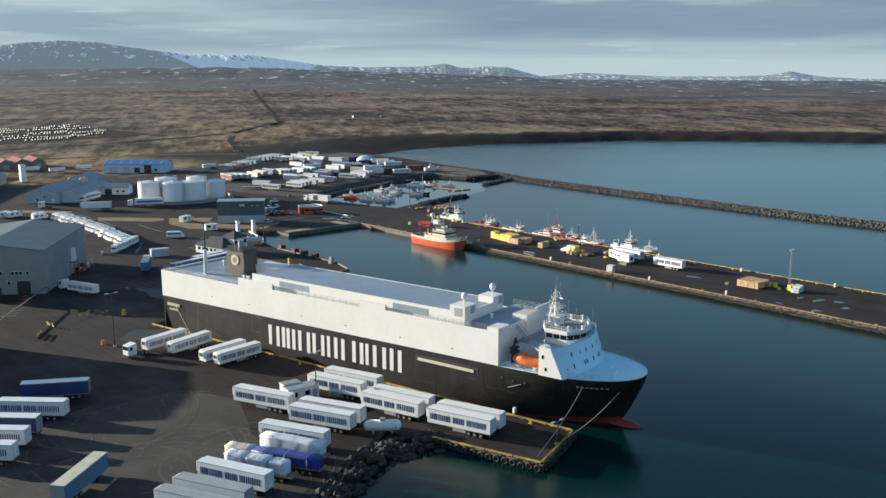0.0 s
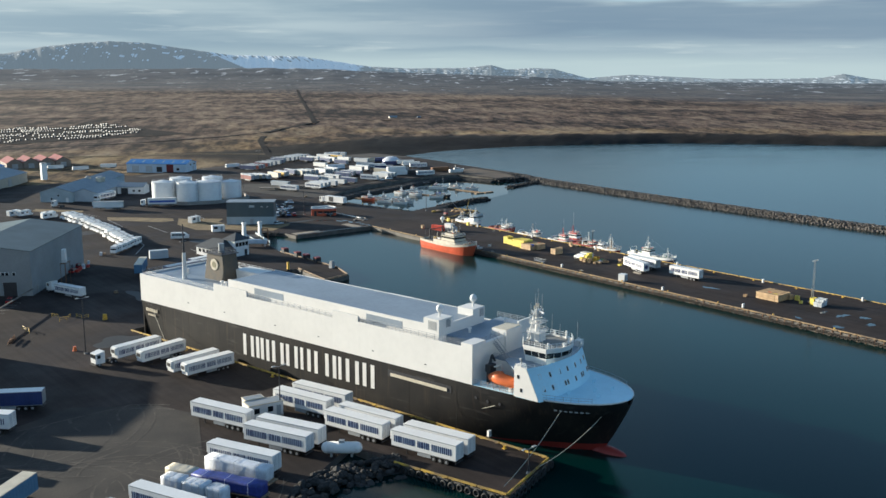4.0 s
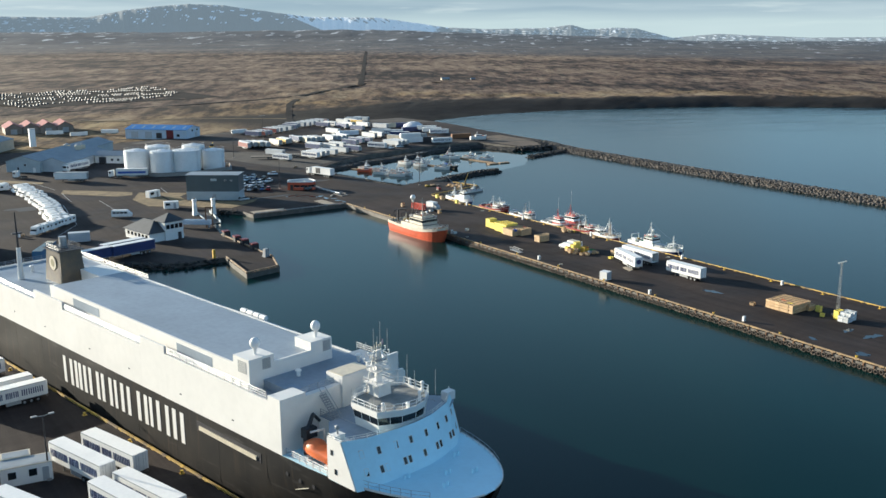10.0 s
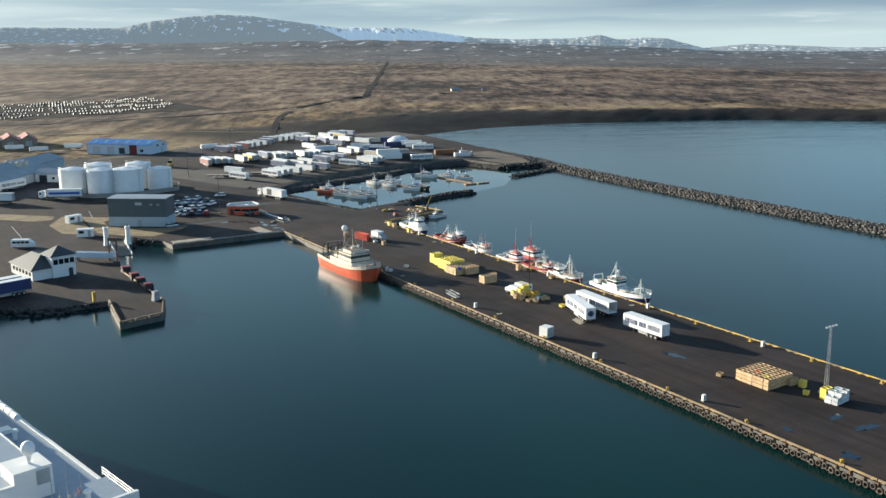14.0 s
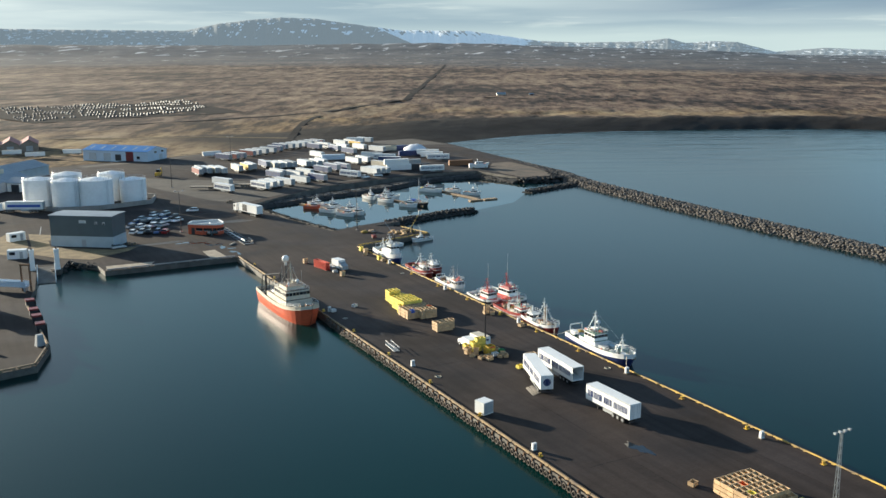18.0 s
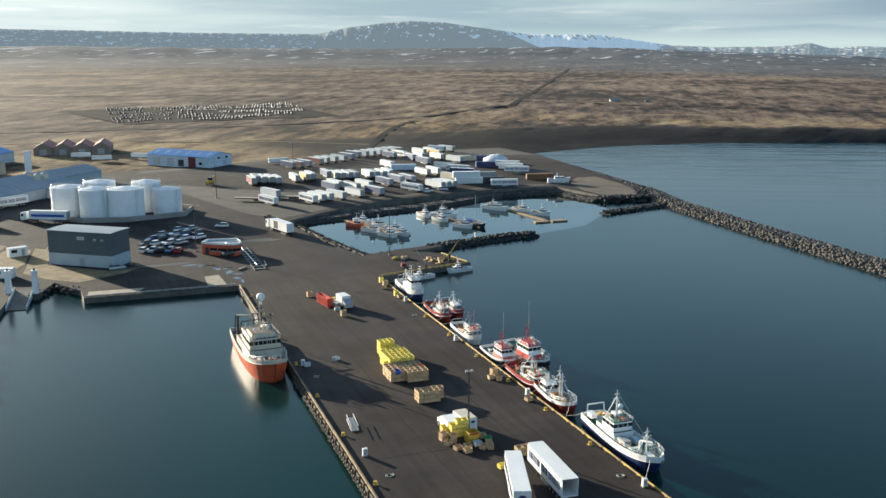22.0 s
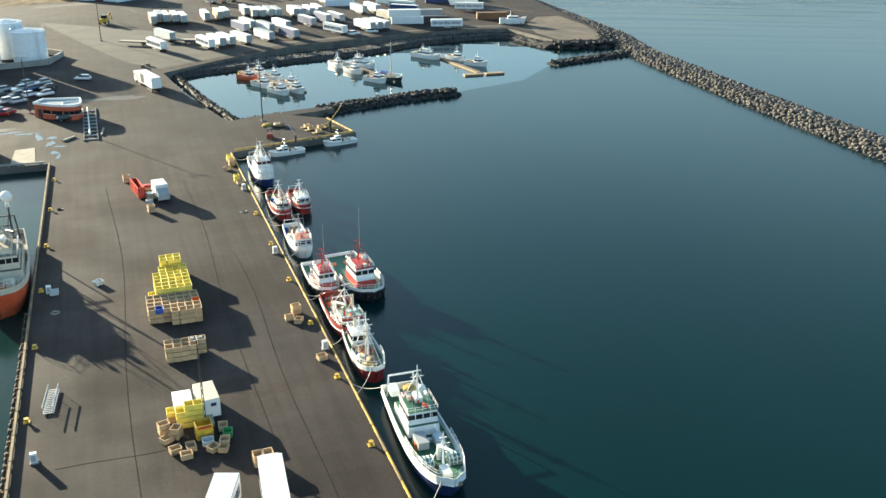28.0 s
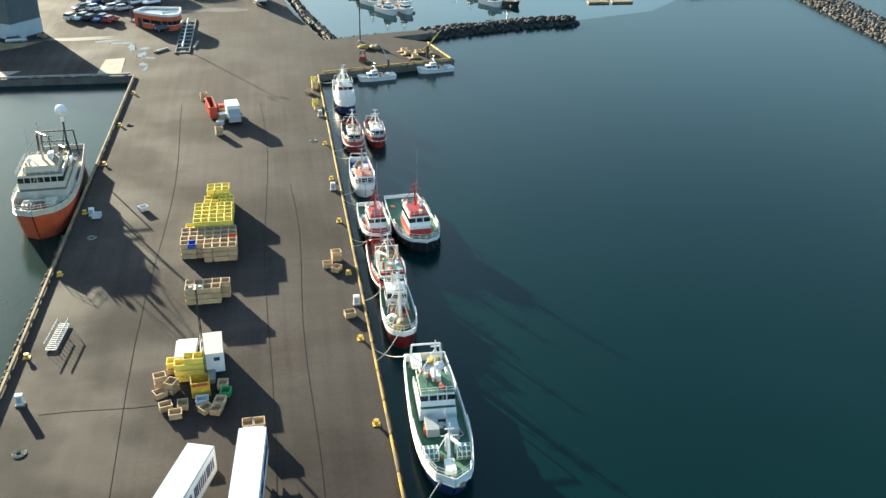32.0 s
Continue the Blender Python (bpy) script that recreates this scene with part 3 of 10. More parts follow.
REST = [(6500, -5200), (6500, 6500), (-6500, 6500), (-6500, -2600), (-1500, -1100), (-420, -420), (-260, -268), (-190, -222), (-158, -203),
        (-150, -186), (-152, -70), (-124, -33), (-96, -33), (-84, -40), (-62, 0), (-44, 30), (-5, 14), (30, 16), (31, 96), (60, 120), (118, 142), (160, 128), (184, 112), (193, 200)]
# skyline: heading from north in degrees, rise over the eye in degrees
SKYLINE = [(-70, 0.9), (-30, 1.0), (-5, 1.0), (8, 0.8), (14.5, 0.75), (16.5, 1.15), (18.2, 1.35), (20, 1.50), (22, 1.42), (25.0, 1.0), (27, 0.74), (31, 0.70), (33, 0.42), (35, 0.12), (37.5, 0.0), (41, 0.05), (42.6, 0.22),
           (43.6, -0.05), (45, 0.05), (46.4, 0.0), (48.5, -0.55), (51, -0.33), (53, -0.42), (56, -0.55), (60, -0.52), (62, -0.45), (63, -0.22), (64.5, -0.5), (67, -0.65), (80, -0.7), (120, -0.8), (180, -0.8)]

# the lower skyline of the lava slopes in front of the mountains
SLOPES = [(-70, 0.2), (0, 0.05), (15, -0.1), (20, -0.08), (27, 0.0), (33, -0.06), (36, -0.22), (40, -0.30), (45, -0.48), (50, -0.78), (60, -0.86), (120, -0.95), (180, -0.95)]


def side_of(poly, x, y):
    """Signed distance to a polygon's rim, positive inside, for arrays."""
    p = np.array(poly, float)
    q = np.roll(p, -1, 0)
    best, inside = np.full(x.shape, 1e9), np.zeros(x.shape, bool)
    for (ax, ay), (bx, by) in zip(p, q):
        dx, dy = bx - ax, by - ay
        t = np.clip(((x - ax) * dx + (y - ay) * dy) / (dx * dx + dy * dy), 0, 1)
        best = np.minimum(best, np.hypot(x - ax - t * dx, y - ay - t * dy))
        if dy:
            cross = ((ay > y) != (by > y)) & (x < dx * (y - ay) / dy + ax)
            inside ^= cross
    return np.where(inside, best, -best)


def step(a, b, v):
    t = np.clip((v - a) / (b - a), 0, 1)
    return t * t * (3 - 2 * t)


def rough_noise(x, y, s, octaves=4, seed=0.0):
    """Smooth noise of about -1 to 1 over arrays, from turned sine lattices."""
    out, amp = np.zeros_like(x), 0.5
    for o in range(octaves):
        a = 1.3 * o + seed
        u = (x * math.cos(a) + y * math.sin(a)) / s
        v = (-x * math.sin(a) + y * math.cos(a)) / s
        out += amp * (np.sin(u * 6.28 + 1.7 * np.sin(v * 3.9 + a)) * np.cos(v * 5.1 + 1.3 * np.sin(u * 4.3 + o)))
        s, amp = s * 0.47, amp * 0.55
    return out


def build_land():
    rings = [0.0]
    while rings[-1] < 4850:
        rings.append(rings[-1] + max(9.0, rings[-1] * 0.022))
    heads = np.concatenate([np.arange(-70, 95, 0.5), np.arange(95, 290, 5.0)])
    r, h = np.meshgrid(np.array(rings), np.radians(heads), indexing="ij")
    cx, cy = -60.0, -40.0
    x, y = cx + r * np.sin(h), cy + r * np.cos(h)
    d = side_of(COAST + REST, x, y)
    bay = side_of(COAST + [(6500, -5200), (6500, 6500), (-6500, 6500), (-6500, 260), (150, 262)], x, y)
    apron = side_of(APRON, x, y)
    crest = 96 - 58 * step(250, 450, x)
    tufts = step(0.72, 0.95, bay / crest) * (1.5 * rough_noise(x, y, 26, 4) + 1.0 * rough_noise(x, y, 9, 2, 0.6))
    rise = step(0, 1, bay / crest) * 8.2 + tufts - 2.6 * step(1.0, 2.2, bay / crest)
    wild = 4.8 + 0.7 * rough_noise(x, y, 90, 4)
    z = np.where(bay > 0, rise + 0.3 * step(0, 30, bay), -3.0)
    z = np.where((bay > 0) & (x > 150), z, np.minimum(wild, 2.0 + 0.02 * np.maximum(d, 0) + np.where(d > 0, 0.6, -5.0)))
    west = step(240, 100, x)
    z = np.where(d > 0, z * (1 - west) + np.minimum(wild, 2.2 + 0.012 * np.maximum(d, 0)) * west, -4.0)
    far = np.hypot(x + 120, y + 270)
    az = np.degrees(np.arctan2(x + 120, y + 270))
    e = np.interp(az, [a for a, _ in SLOPES], [b for _, b in SLOPES]) + 0.05 * rough_noise(az * 100, az * 0, 260, 4, 0.7)
    start = np.interp(az, [-40, 15, 40, 60, 120], [2600, 2500, 1900, 1500, 1500])
    ridge = np.interp(az, [-40, 28, 36, 120], [4350, 4350, 4150, 4150])
    top = 66 + ridge * np.tan(np.radians(e))
    foot = np.clip((far - start) / (ridge - start), 0, 1)
    knob = rough_noise(x, y, 620, 5, 2.0)
    hills = (0.42 * foot + 0.58 * step(0.55, 1.0, foot)) * (top - 5) * (1 + 0.16 * knob * (1 - foot)) + 8 * knob * foot * (1 - foot)
    past = np.clip((far - ridge) / 400, 0, 1)
    z = np.where((d > 0) & (far > start), z + hills * (1 - 0.6 * past), z)
    z = np.where(apron > 0, np.minimum(z, QUAY + 2.2 * np.clip((y - 40) / 150, 0, 1) - 0.7), z)
    near = (apron <= 0) & (apron > -30) & (bay < 20) & (d > 0)
    z = np.where(near, np.minimum(z, QUAY + 2.2 * np.clip((y - 40) / 150, 0, 1) - 0.1), z)
    sand = np.where(bay > -50, step(crest * 1.10, crest * 0.98, bay + 7 * rough_noise(x, y, 26, 4)), 0) * step(60, 130, x + 0.3 * (y - 240))
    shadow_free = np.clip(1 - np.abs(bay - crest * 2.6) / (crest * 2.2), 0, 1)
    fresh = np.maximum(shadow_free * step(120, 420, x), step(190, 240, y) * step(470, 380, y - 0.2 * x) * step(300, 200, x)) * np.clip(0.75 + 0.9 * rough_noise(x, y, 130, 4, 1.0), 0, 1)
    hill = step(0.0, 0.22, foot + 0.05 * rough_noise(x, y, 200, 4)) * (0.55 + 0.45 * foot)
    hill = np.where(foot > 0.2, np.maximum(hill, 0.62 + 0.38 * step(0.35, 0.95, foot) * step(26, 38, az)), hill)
    nr, na = x.shape
    verts = np.stack([x, y, z], -1).reshape(-1, 3)
    i, k = np.meshgrid(np.arange(nr - 1), np.arange(na), indexing="ij")
    k2 = (k + 1) % na
    faces = np.stack([i * na + k, i * na + k2, (i + 1) * na + k2, (i + 1) * na + k], -1).reshape(-1, 4)
    me = bpy.data.meshes.new("ground")
    me.from_pydata(verts.tolist(), [], faces.tolist())
    me.update()
    col = me.color_attributes.new("cover", "FLOAT_COLOR", "POINT")
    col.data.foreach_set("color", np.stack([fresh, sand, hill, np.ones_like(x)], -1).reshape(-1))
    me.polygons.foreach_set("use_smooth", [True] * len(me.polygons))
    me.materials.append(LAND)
    ob = new("ground", me)
    return tagged(ob, "brown lava plain with dry grass, black dunes and snowy hills", "ground", kind="structure")


def build_mountains():
    """The far ranges behind the lava slopes."""
    azs = np.arange(-45, 95, 0.06)
    k = np.linspace(0, 1, 34)
    a, s = np.meshgrid(azs, k, indexing="ij")
    e = np.interp(a, [q for q, _ in SKYLINE], [q for _, q in SKYLINE])
    e = e + 0.015 * rough_noise(a * 100, a * 0, 110, 5, 0.4)
    gully = rough_noise(a * 90, s * 60, 110, 5, 1.1)
    r = 4400 + 380 * s + 60 * gully * s * (1.3 - s)
    top = 66 + 4780 * np.tan(np.radians(e))
    z = -4 + (top + 4) * (0.25 * s + 0.75 * step(0.0, 1.0, s)) * (1 + 0.05 * gully * (1 - s))
    x, y = -120 + r * np.sin(np.radians(a)), -270 + r * np.cos(np.radians(a))
    na, nk = x.shape
    i, j = np.meshgrid(np.arange(na - 1), np.arange(nk - 1), indexing="ij")
    faces = np.stack([i * nk + j, (i + 1) * nk + j, (i + 1) * nk + j + 1, i * nk + j + 1], -1).reshape(-1, 4)
    me = bpy.data.meshes.new("backdrop")
    me.from_pydata(np.stack([x, y, z], -1).reshape(-1, 3).tolist(), [], faces.tolist())
    up = np.degrees(np.arctan2(z - 66, r))
    # a bare table mountain with few snow beds, a white range past its shoulder, streaked knolls beyond
    beds = step(0.50, 0.62, rough_noise(a * 100 + 900 * up, up * 900, 150, 5, 2.2) + 0.10) * step(0.15, 0.5, up)
    ribs = rough_noise(a * 100 + 120 * up, up * 60, 46, 4, 0.9)
    white = step(-0.30, 0.12, 0.12 - ribs * (0.35 + 0.8 * step(0.25, 0.7, up)))
    knolls = step(0.16, 0.36, rough_noise(a * 100 + 500 * up, up * 500, 90, 5, 1.7))
    shoulder = step(-0.04, 0.04, up - np.interp(a, [24.8, 25.6, 26.6, 27.6, 28.2], [2.0, 0.90, 0.45, 0.0, -1.0]))
    past = step(33.6, 35.4, a)
    snow = beds * (1 - shoulder) * step(14, 16, a) + 0.5 * knolls * step(16, 14, a) + shoulder * (white * (1 - past) + 0.6 * knolls * past)
    col = me.color_attributes.new("cover", "FLOAT_COLOR", "POINT")
    col.data.foreach_set("color", np.stack([snow, snow * 0, snow * 0, snow * 0 + 1], -1).reshape(-1))
    me.polygons.foreach_set("use_smooth", [True] * len(me.polygons))
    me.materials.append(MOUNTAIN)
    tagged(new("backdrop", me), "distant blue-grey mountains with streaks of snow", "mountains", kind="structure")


build_mountains()
APRON = [(-119.8, -219.5), (-136.4, -225.5), (-142.2, -203), (-144, -192), (-156, -199), (-171.6, -206.7), (-200, -222), (-262, -262), (-420, -350),
         (-420, 205), (-60, 222), (40, 246), (110, 268), (196, 268), (200, 228), (186, 104), (180, 94), (162, 92), (155, 120), (140, 123), (109, 119.5), (75, 112), (46, 94.5), (29.5, 82),
         (33.5, 50), (39.5, 22.5), (52, 27), (66, 30), (66.6, 26.5), (55, 23.5), (63, 17.5), (65.8, 2.6), (36.8, -4.2), (36.2, -100), (35.2, -300), (-5, -300), (-2.4, -185), (0, 0), (-37, 1), (-37.6, 9), (-44, 20), (-47.4, 9),
         (-49.8, 9), (-50, 14), (-53, 15), (-56, -10), (-59.3, -24), (-58.6, -62), (-62.5, -74), (-73.2, -76), (-70.6, -54.4), (-85, -53), (-97, -42), (-108, -41), (-115, -62), (-117.6, -87), (-143.9, -91.8), (-143.9, -95)]
build_land()


def build_apron():
    bm = bm_new()
    bm.faces.new([bm.verts.new((x, y, 0)) for x, y in APRON])
    bmesh.ops.triangulate(bm, faces=bm.faces)
    for cut in range(40, 200, 15):
        bmesh.ops.bisect_plane(bm, geom=bm.verts[:] + bm.edges[:] + bm.faces[:], plane_co=(0, cut, 0), plane_no=(0, 1, 0))
    for v in bm.verts:
        v.co.z = ground_z(v.co.x, v.co.y)
    bmesh.ops.recalc_face_normals(bm, faces=bm.faces)
    if sum(f.normal.z for f in bm.faces) < 0:
        bmesh.ops.reverse_faces(bm, faces=bm.faces)
    me = bpy.data.meshes.new("pavement")
    bm.to_mesh(me)
    bm.free()
    me.materials.append(ASPHALT)
    tagged(new("pavement", me), "dark worn asphalt of the harbour yards and piers", "pavement", kind="structure")
    bm = bm_new()
    for (ax, ay), (bx, by) in zip(APRON, APRON[1:] + APRON[:1]):
        q = [bm.verts.new(c) for c in ((ax, ay, -4), (bx, by, -4), (bx, by, ground_z(bx, by) - 0.004), (ax, ay, ground_z(ax, ay) - 0.004))]
        bm.faces.new(q)
    solid("quay_wall", bm, DARK_CONCRETE, "dark wet concrete and timber quay wall above the water", "quay wall", kind="structure")


build_apron()
bm = bm_new()
TIDE_LEVEL = 1.2
sea_rim = [bm.verts.new((5600 * math.sin(2 * math.pi * k / 64), 5600 * math.cos(2 * math.pi * k / 64), TIDE_LEVEL)) for k in range(64)]
sea_mid = bm.verts.new((0, 0, TIDE_LEVEL))
for k in range(64):
    bm.faces.new((sea_mid, sea_rim[(k + 1) % 64], sea_rim[k]))
solid("water", bm, WATER, "calm dark teal harbour water", "water", kind="structure")
basin = [(30, 85), (45, 96), (74, 113.5), (109, 121), (140, 124.5), (157, 121.5), (164, 92), (148, 67), (128, 47), (104, 39), (66, 31), (40, 24)]
solid("basin_water", prism(bm_new(), basin, TIDE_LEVEL - 0.2, TIDE_LEVEL + 0.012), CALM, "still water of the marina basin", "water", kind="structure")


def rock_mesh(name, material, seed, n=1):
    rnd = random.Random(seed)
    bm = bm_new()
    bmesh.ops.create_icosphere(bm, subdivisions=1, radius=1)
    for v in bm.verts:
        v.co *= 0.72 + 0.5 * rnd.random()
        v.co.z *= 0.75
    return mesh_of(name, bm, material)


def rock_bank(name, path, half, height, count, material, label, seed, size=(0.7, 1.35), near=(), bed=-1.5, one_side=0, pitch=0.0, sunk=1.2):
    """A bank of armour stones along a path. near=(x, y): the stones round it are objects of their own, up to 300."""
    rnd = random.Random(seed)
    bank = thing(name, pose(0, 0, 0), label, "rock bank", kind="structure")
    seg = [(Vector(a), Vector(b), (Vector(b) - Vector(a)).length) for a, b in zip(path, path[1:])]
    total = sum(s[2] for s in seg)
    core = bm_new()
    rows = []
    for i, q in enumerate(path):
        a, b = Vector(path[max(0, i - 1)]), Vector(path[min(len(path) - 1, i + 1)])
        nrm = Vector(((b - a).y, -(b - a).x)).normalized()
        rows.append([(q[0] + nrm.x * w, q[1] + nrm.y * w, zz) for w, zz in ((-half - 1, bed - 2), (-half * 0.34, height - sunk), (half * 0.34, height - sunk), (half + 1, bed - 2))])
    loft(core, rows, close=True)
    part("rock_core", core, material, bank)
    stones = []
    # armour laid stone against stone on an even slope
    for a, b, ln in seg if pitch else ():
        nrm = Vector(((b - a).y, -(b - a).x)).normalized()
        for i in range(int(ln / pitch)):
            for j in range(int(2 * half / pitch) + 1):
                w = (-half + (j + 0.5 * (i % 2)) * pitch) + rnd.uniform(-0.3, 0.3) * pitch
                q = a.lerp(b, ((i + 0.5) * pitch + rnd.uniform(-0.35, 0.35) * pitch) / ln) + nrm * w
                zz = bed + (height - bed) * min(1.0, (1 - abs(w) / half) / 0.72)
                if zz > -0.6:
                    stones.append((q.x, q.y, zz - 0.55 * pitch + rnd.uniform(-0.12, 0.14), pitch * rnd.uniform(0.56, 0.8), rnd.uniform(0, 360), rnd.uniform(-40, 40)))
    for i in range(0 if pitch else count):
        t = rnd.random() * total
        for a, b, ln in seg:
            if t <= ln:
                break
            t -= ln
        w = rnd.uniform(-1, 1)
        if one_side:
            w = one_side * abs(w)
        nrm = Vector(((b - a).y, -(b - a).x)).normalized()
        q = a.lerp(b, min(1, t / ln)) + nrm * w * half
        zz = bed + (height - bed) * min(1.0, (1 - abs(w)) / 0.62) + rnd.uniform(-0.25, 0.2)
        stones.append((q.x, q.y, zz, rnd.uniform(*size) * (0.8 + 0.4 * rnd.random()), rnd.uniform(0, 360), rnd.uniform(-40, 40)))
    if near:
        stones.sort(key=lambda s: math.hypot(s[0] - near[0], s[1] - near[1]))
        shapes = [rock_mesh("stone", material, seed + k) for k in range(6)]
        for k, (x, y, z, s, a, b) in enumerate(stones[:290]):
            piece("stone", shapes[k % 6], bank, pose(x, y, z, b, 0, a) @ Matrix.Diagonal((s, s * 0.85, s, 1)))
        stones = stones[290:]
    bm = bm_new()
    bmesh.ops.create_icosphere(bm, subdivisions=1, radius=1)
    bm.verts.ensure_lookup_table()
    unit = np.array([v.co[:] for v in bm.verts])
    tri = np.array([[v.index for v in f.verts] for f in bm.faces])
    bm.free()
    rng = np.random.default_rng(seed)
    verts, faces = [], []
    for k, (x, y, z, s, a, b) in enumerate(stones):
        p = unit * rng.uniform(0.72, 1.2, (len(unit), 1)) * (s, s * 0.85, s * 0.72)
        m = np.array(Euler((radians(b), 0, radians(a))).to_matrix())
        verts.append(p @ m.T + (x, y, z))
        faces.append(tri + k * len(unit))
    if stones:
        me = bpy.data.meshes.new("stones")
        me.from_pydata(np.concatenate(verts).tolist(), [], np.concatenate(faces).tolist())
        me.materials.append(material)
        ob = new("stones", me)
        ob.parent = bank
        tagged(ob, kind="stuff")
    return bank


rock_bank("breakwater", [(202, 232), (190, 100), (182.5, 70), (177, 10), (172.5, -60), (169.5, -120), (168, -330)], 10.2, 3.5, 8600, BASALT, "long breakwater of grey-brown armour stones", 11, (0.55, 0.95), near=(176, -20), pitch=1.12)
rock_bank("breakwater_spur", [(180, 74), (146, 65)], 6.0, 2.6, 420, BASALT_DARK, "short rock spur at the marina mouth", 12, pitch=1.2)
rock_bank("rock_mole", [(63, 28.6), (74, 32.5), (90, 36.5), (104, 38.0)], 7.0, 3.0, 800, BASALT_DARK, "dark rock mole sheltering the marina", 13, (0.6, 1.2), near=(82, 34), pitch=1.25)
rock_bank("marina_bank", [(31, 88), (46, 91.5), (66, 98.5), (81, 101.5), (95, 105.5), (113, 114), (128, 119), (148, 120.5), (157, 116), (161, 92)], 9.0, 2.4, 3000, BASALT_DARK, "dark stone bank round the marina basin", 14, (0.18, 0.36), bed=0.4, sunk=0.0)
rock_bank("basin_bank", [(33.0, 82), (37.0, 52), (42.0, 24.6), (53, 27.6)], 1.7, 2.35, 900, BASALT_DARK, "dark stone edge along the marina quay", 19, (0.16, 0.3), bed=0.4, sunk=0.15)
rock_bank("inner_bank", [(160, 92), (178, 88), (190, 110)], 6.0, 2.8, 400, BASALT_DARK, "dark stone bank by the breakwater root", 15)
rock_bank("shore_bank", [(-140, -203), (-152, -199.5), (-171, -208), (-200, -224), (-250, -258)], 6.5, 2.5, 1500, BASALT_DARK, "black armour stones below the truck yard", 16, (0.5, 1.05), near=(-155, -202), bed=-1.0)
rock_bank("ferry_bank", [(-72, -54), (-85, -53.5), (-97, -42.5), (-108, -42.5), (-114, -61)], 3.6, 2.2, 460, BASALT_DARK, "dark stone shore behind the ferry berth", 17, (0.4, 0.9), bed=-0.8)
rock_bank("dock_bank", [(-37.5, 10), (-44, 20), (-47.5, 12)], 3.0, 2.2, 120, BASALT_DARK, "stone slope by the ferry ramp", 18, (0.4, 0.8), bed=-0.5)


# ---- the cargo ship ----
SHIP = Matrix.Translation((-142.1, -95.3, 0)) @ Matrix.Rotation(math.atan2(-0.9831, 0.1828), 4, "Z")
BEAM = 22.6
MID = BEAM / 2


def hull_half(u, z):
    """Half the hull's breadth at a place along it and a height."""
    t = min(max((z + 1) / 12.5, 0), 1)
    run = 106 - 27 * (1 - t) ** 1.2          # where the bow starts to narrow
    end = 134.6 - 6.5 * (1 - t) ** 1.3       # stem
    full = MID - 0.5 * max(0, 1 - u / 14) * (1 - t) * 3
    if u <= run:
        return full
    k = min(1, (u - run) / (end - run))
    return max(0.02, full * max(0, 1 - k ** (2.2 + 0.5 * t)) ** (0.5 + 0.4 * (1 - t)))


def sheer(u):
    return 11.0 + 0.9 * min(1, u / 107) + (0.0 if u < 119 else 0.15 * (u - 119) / 15)


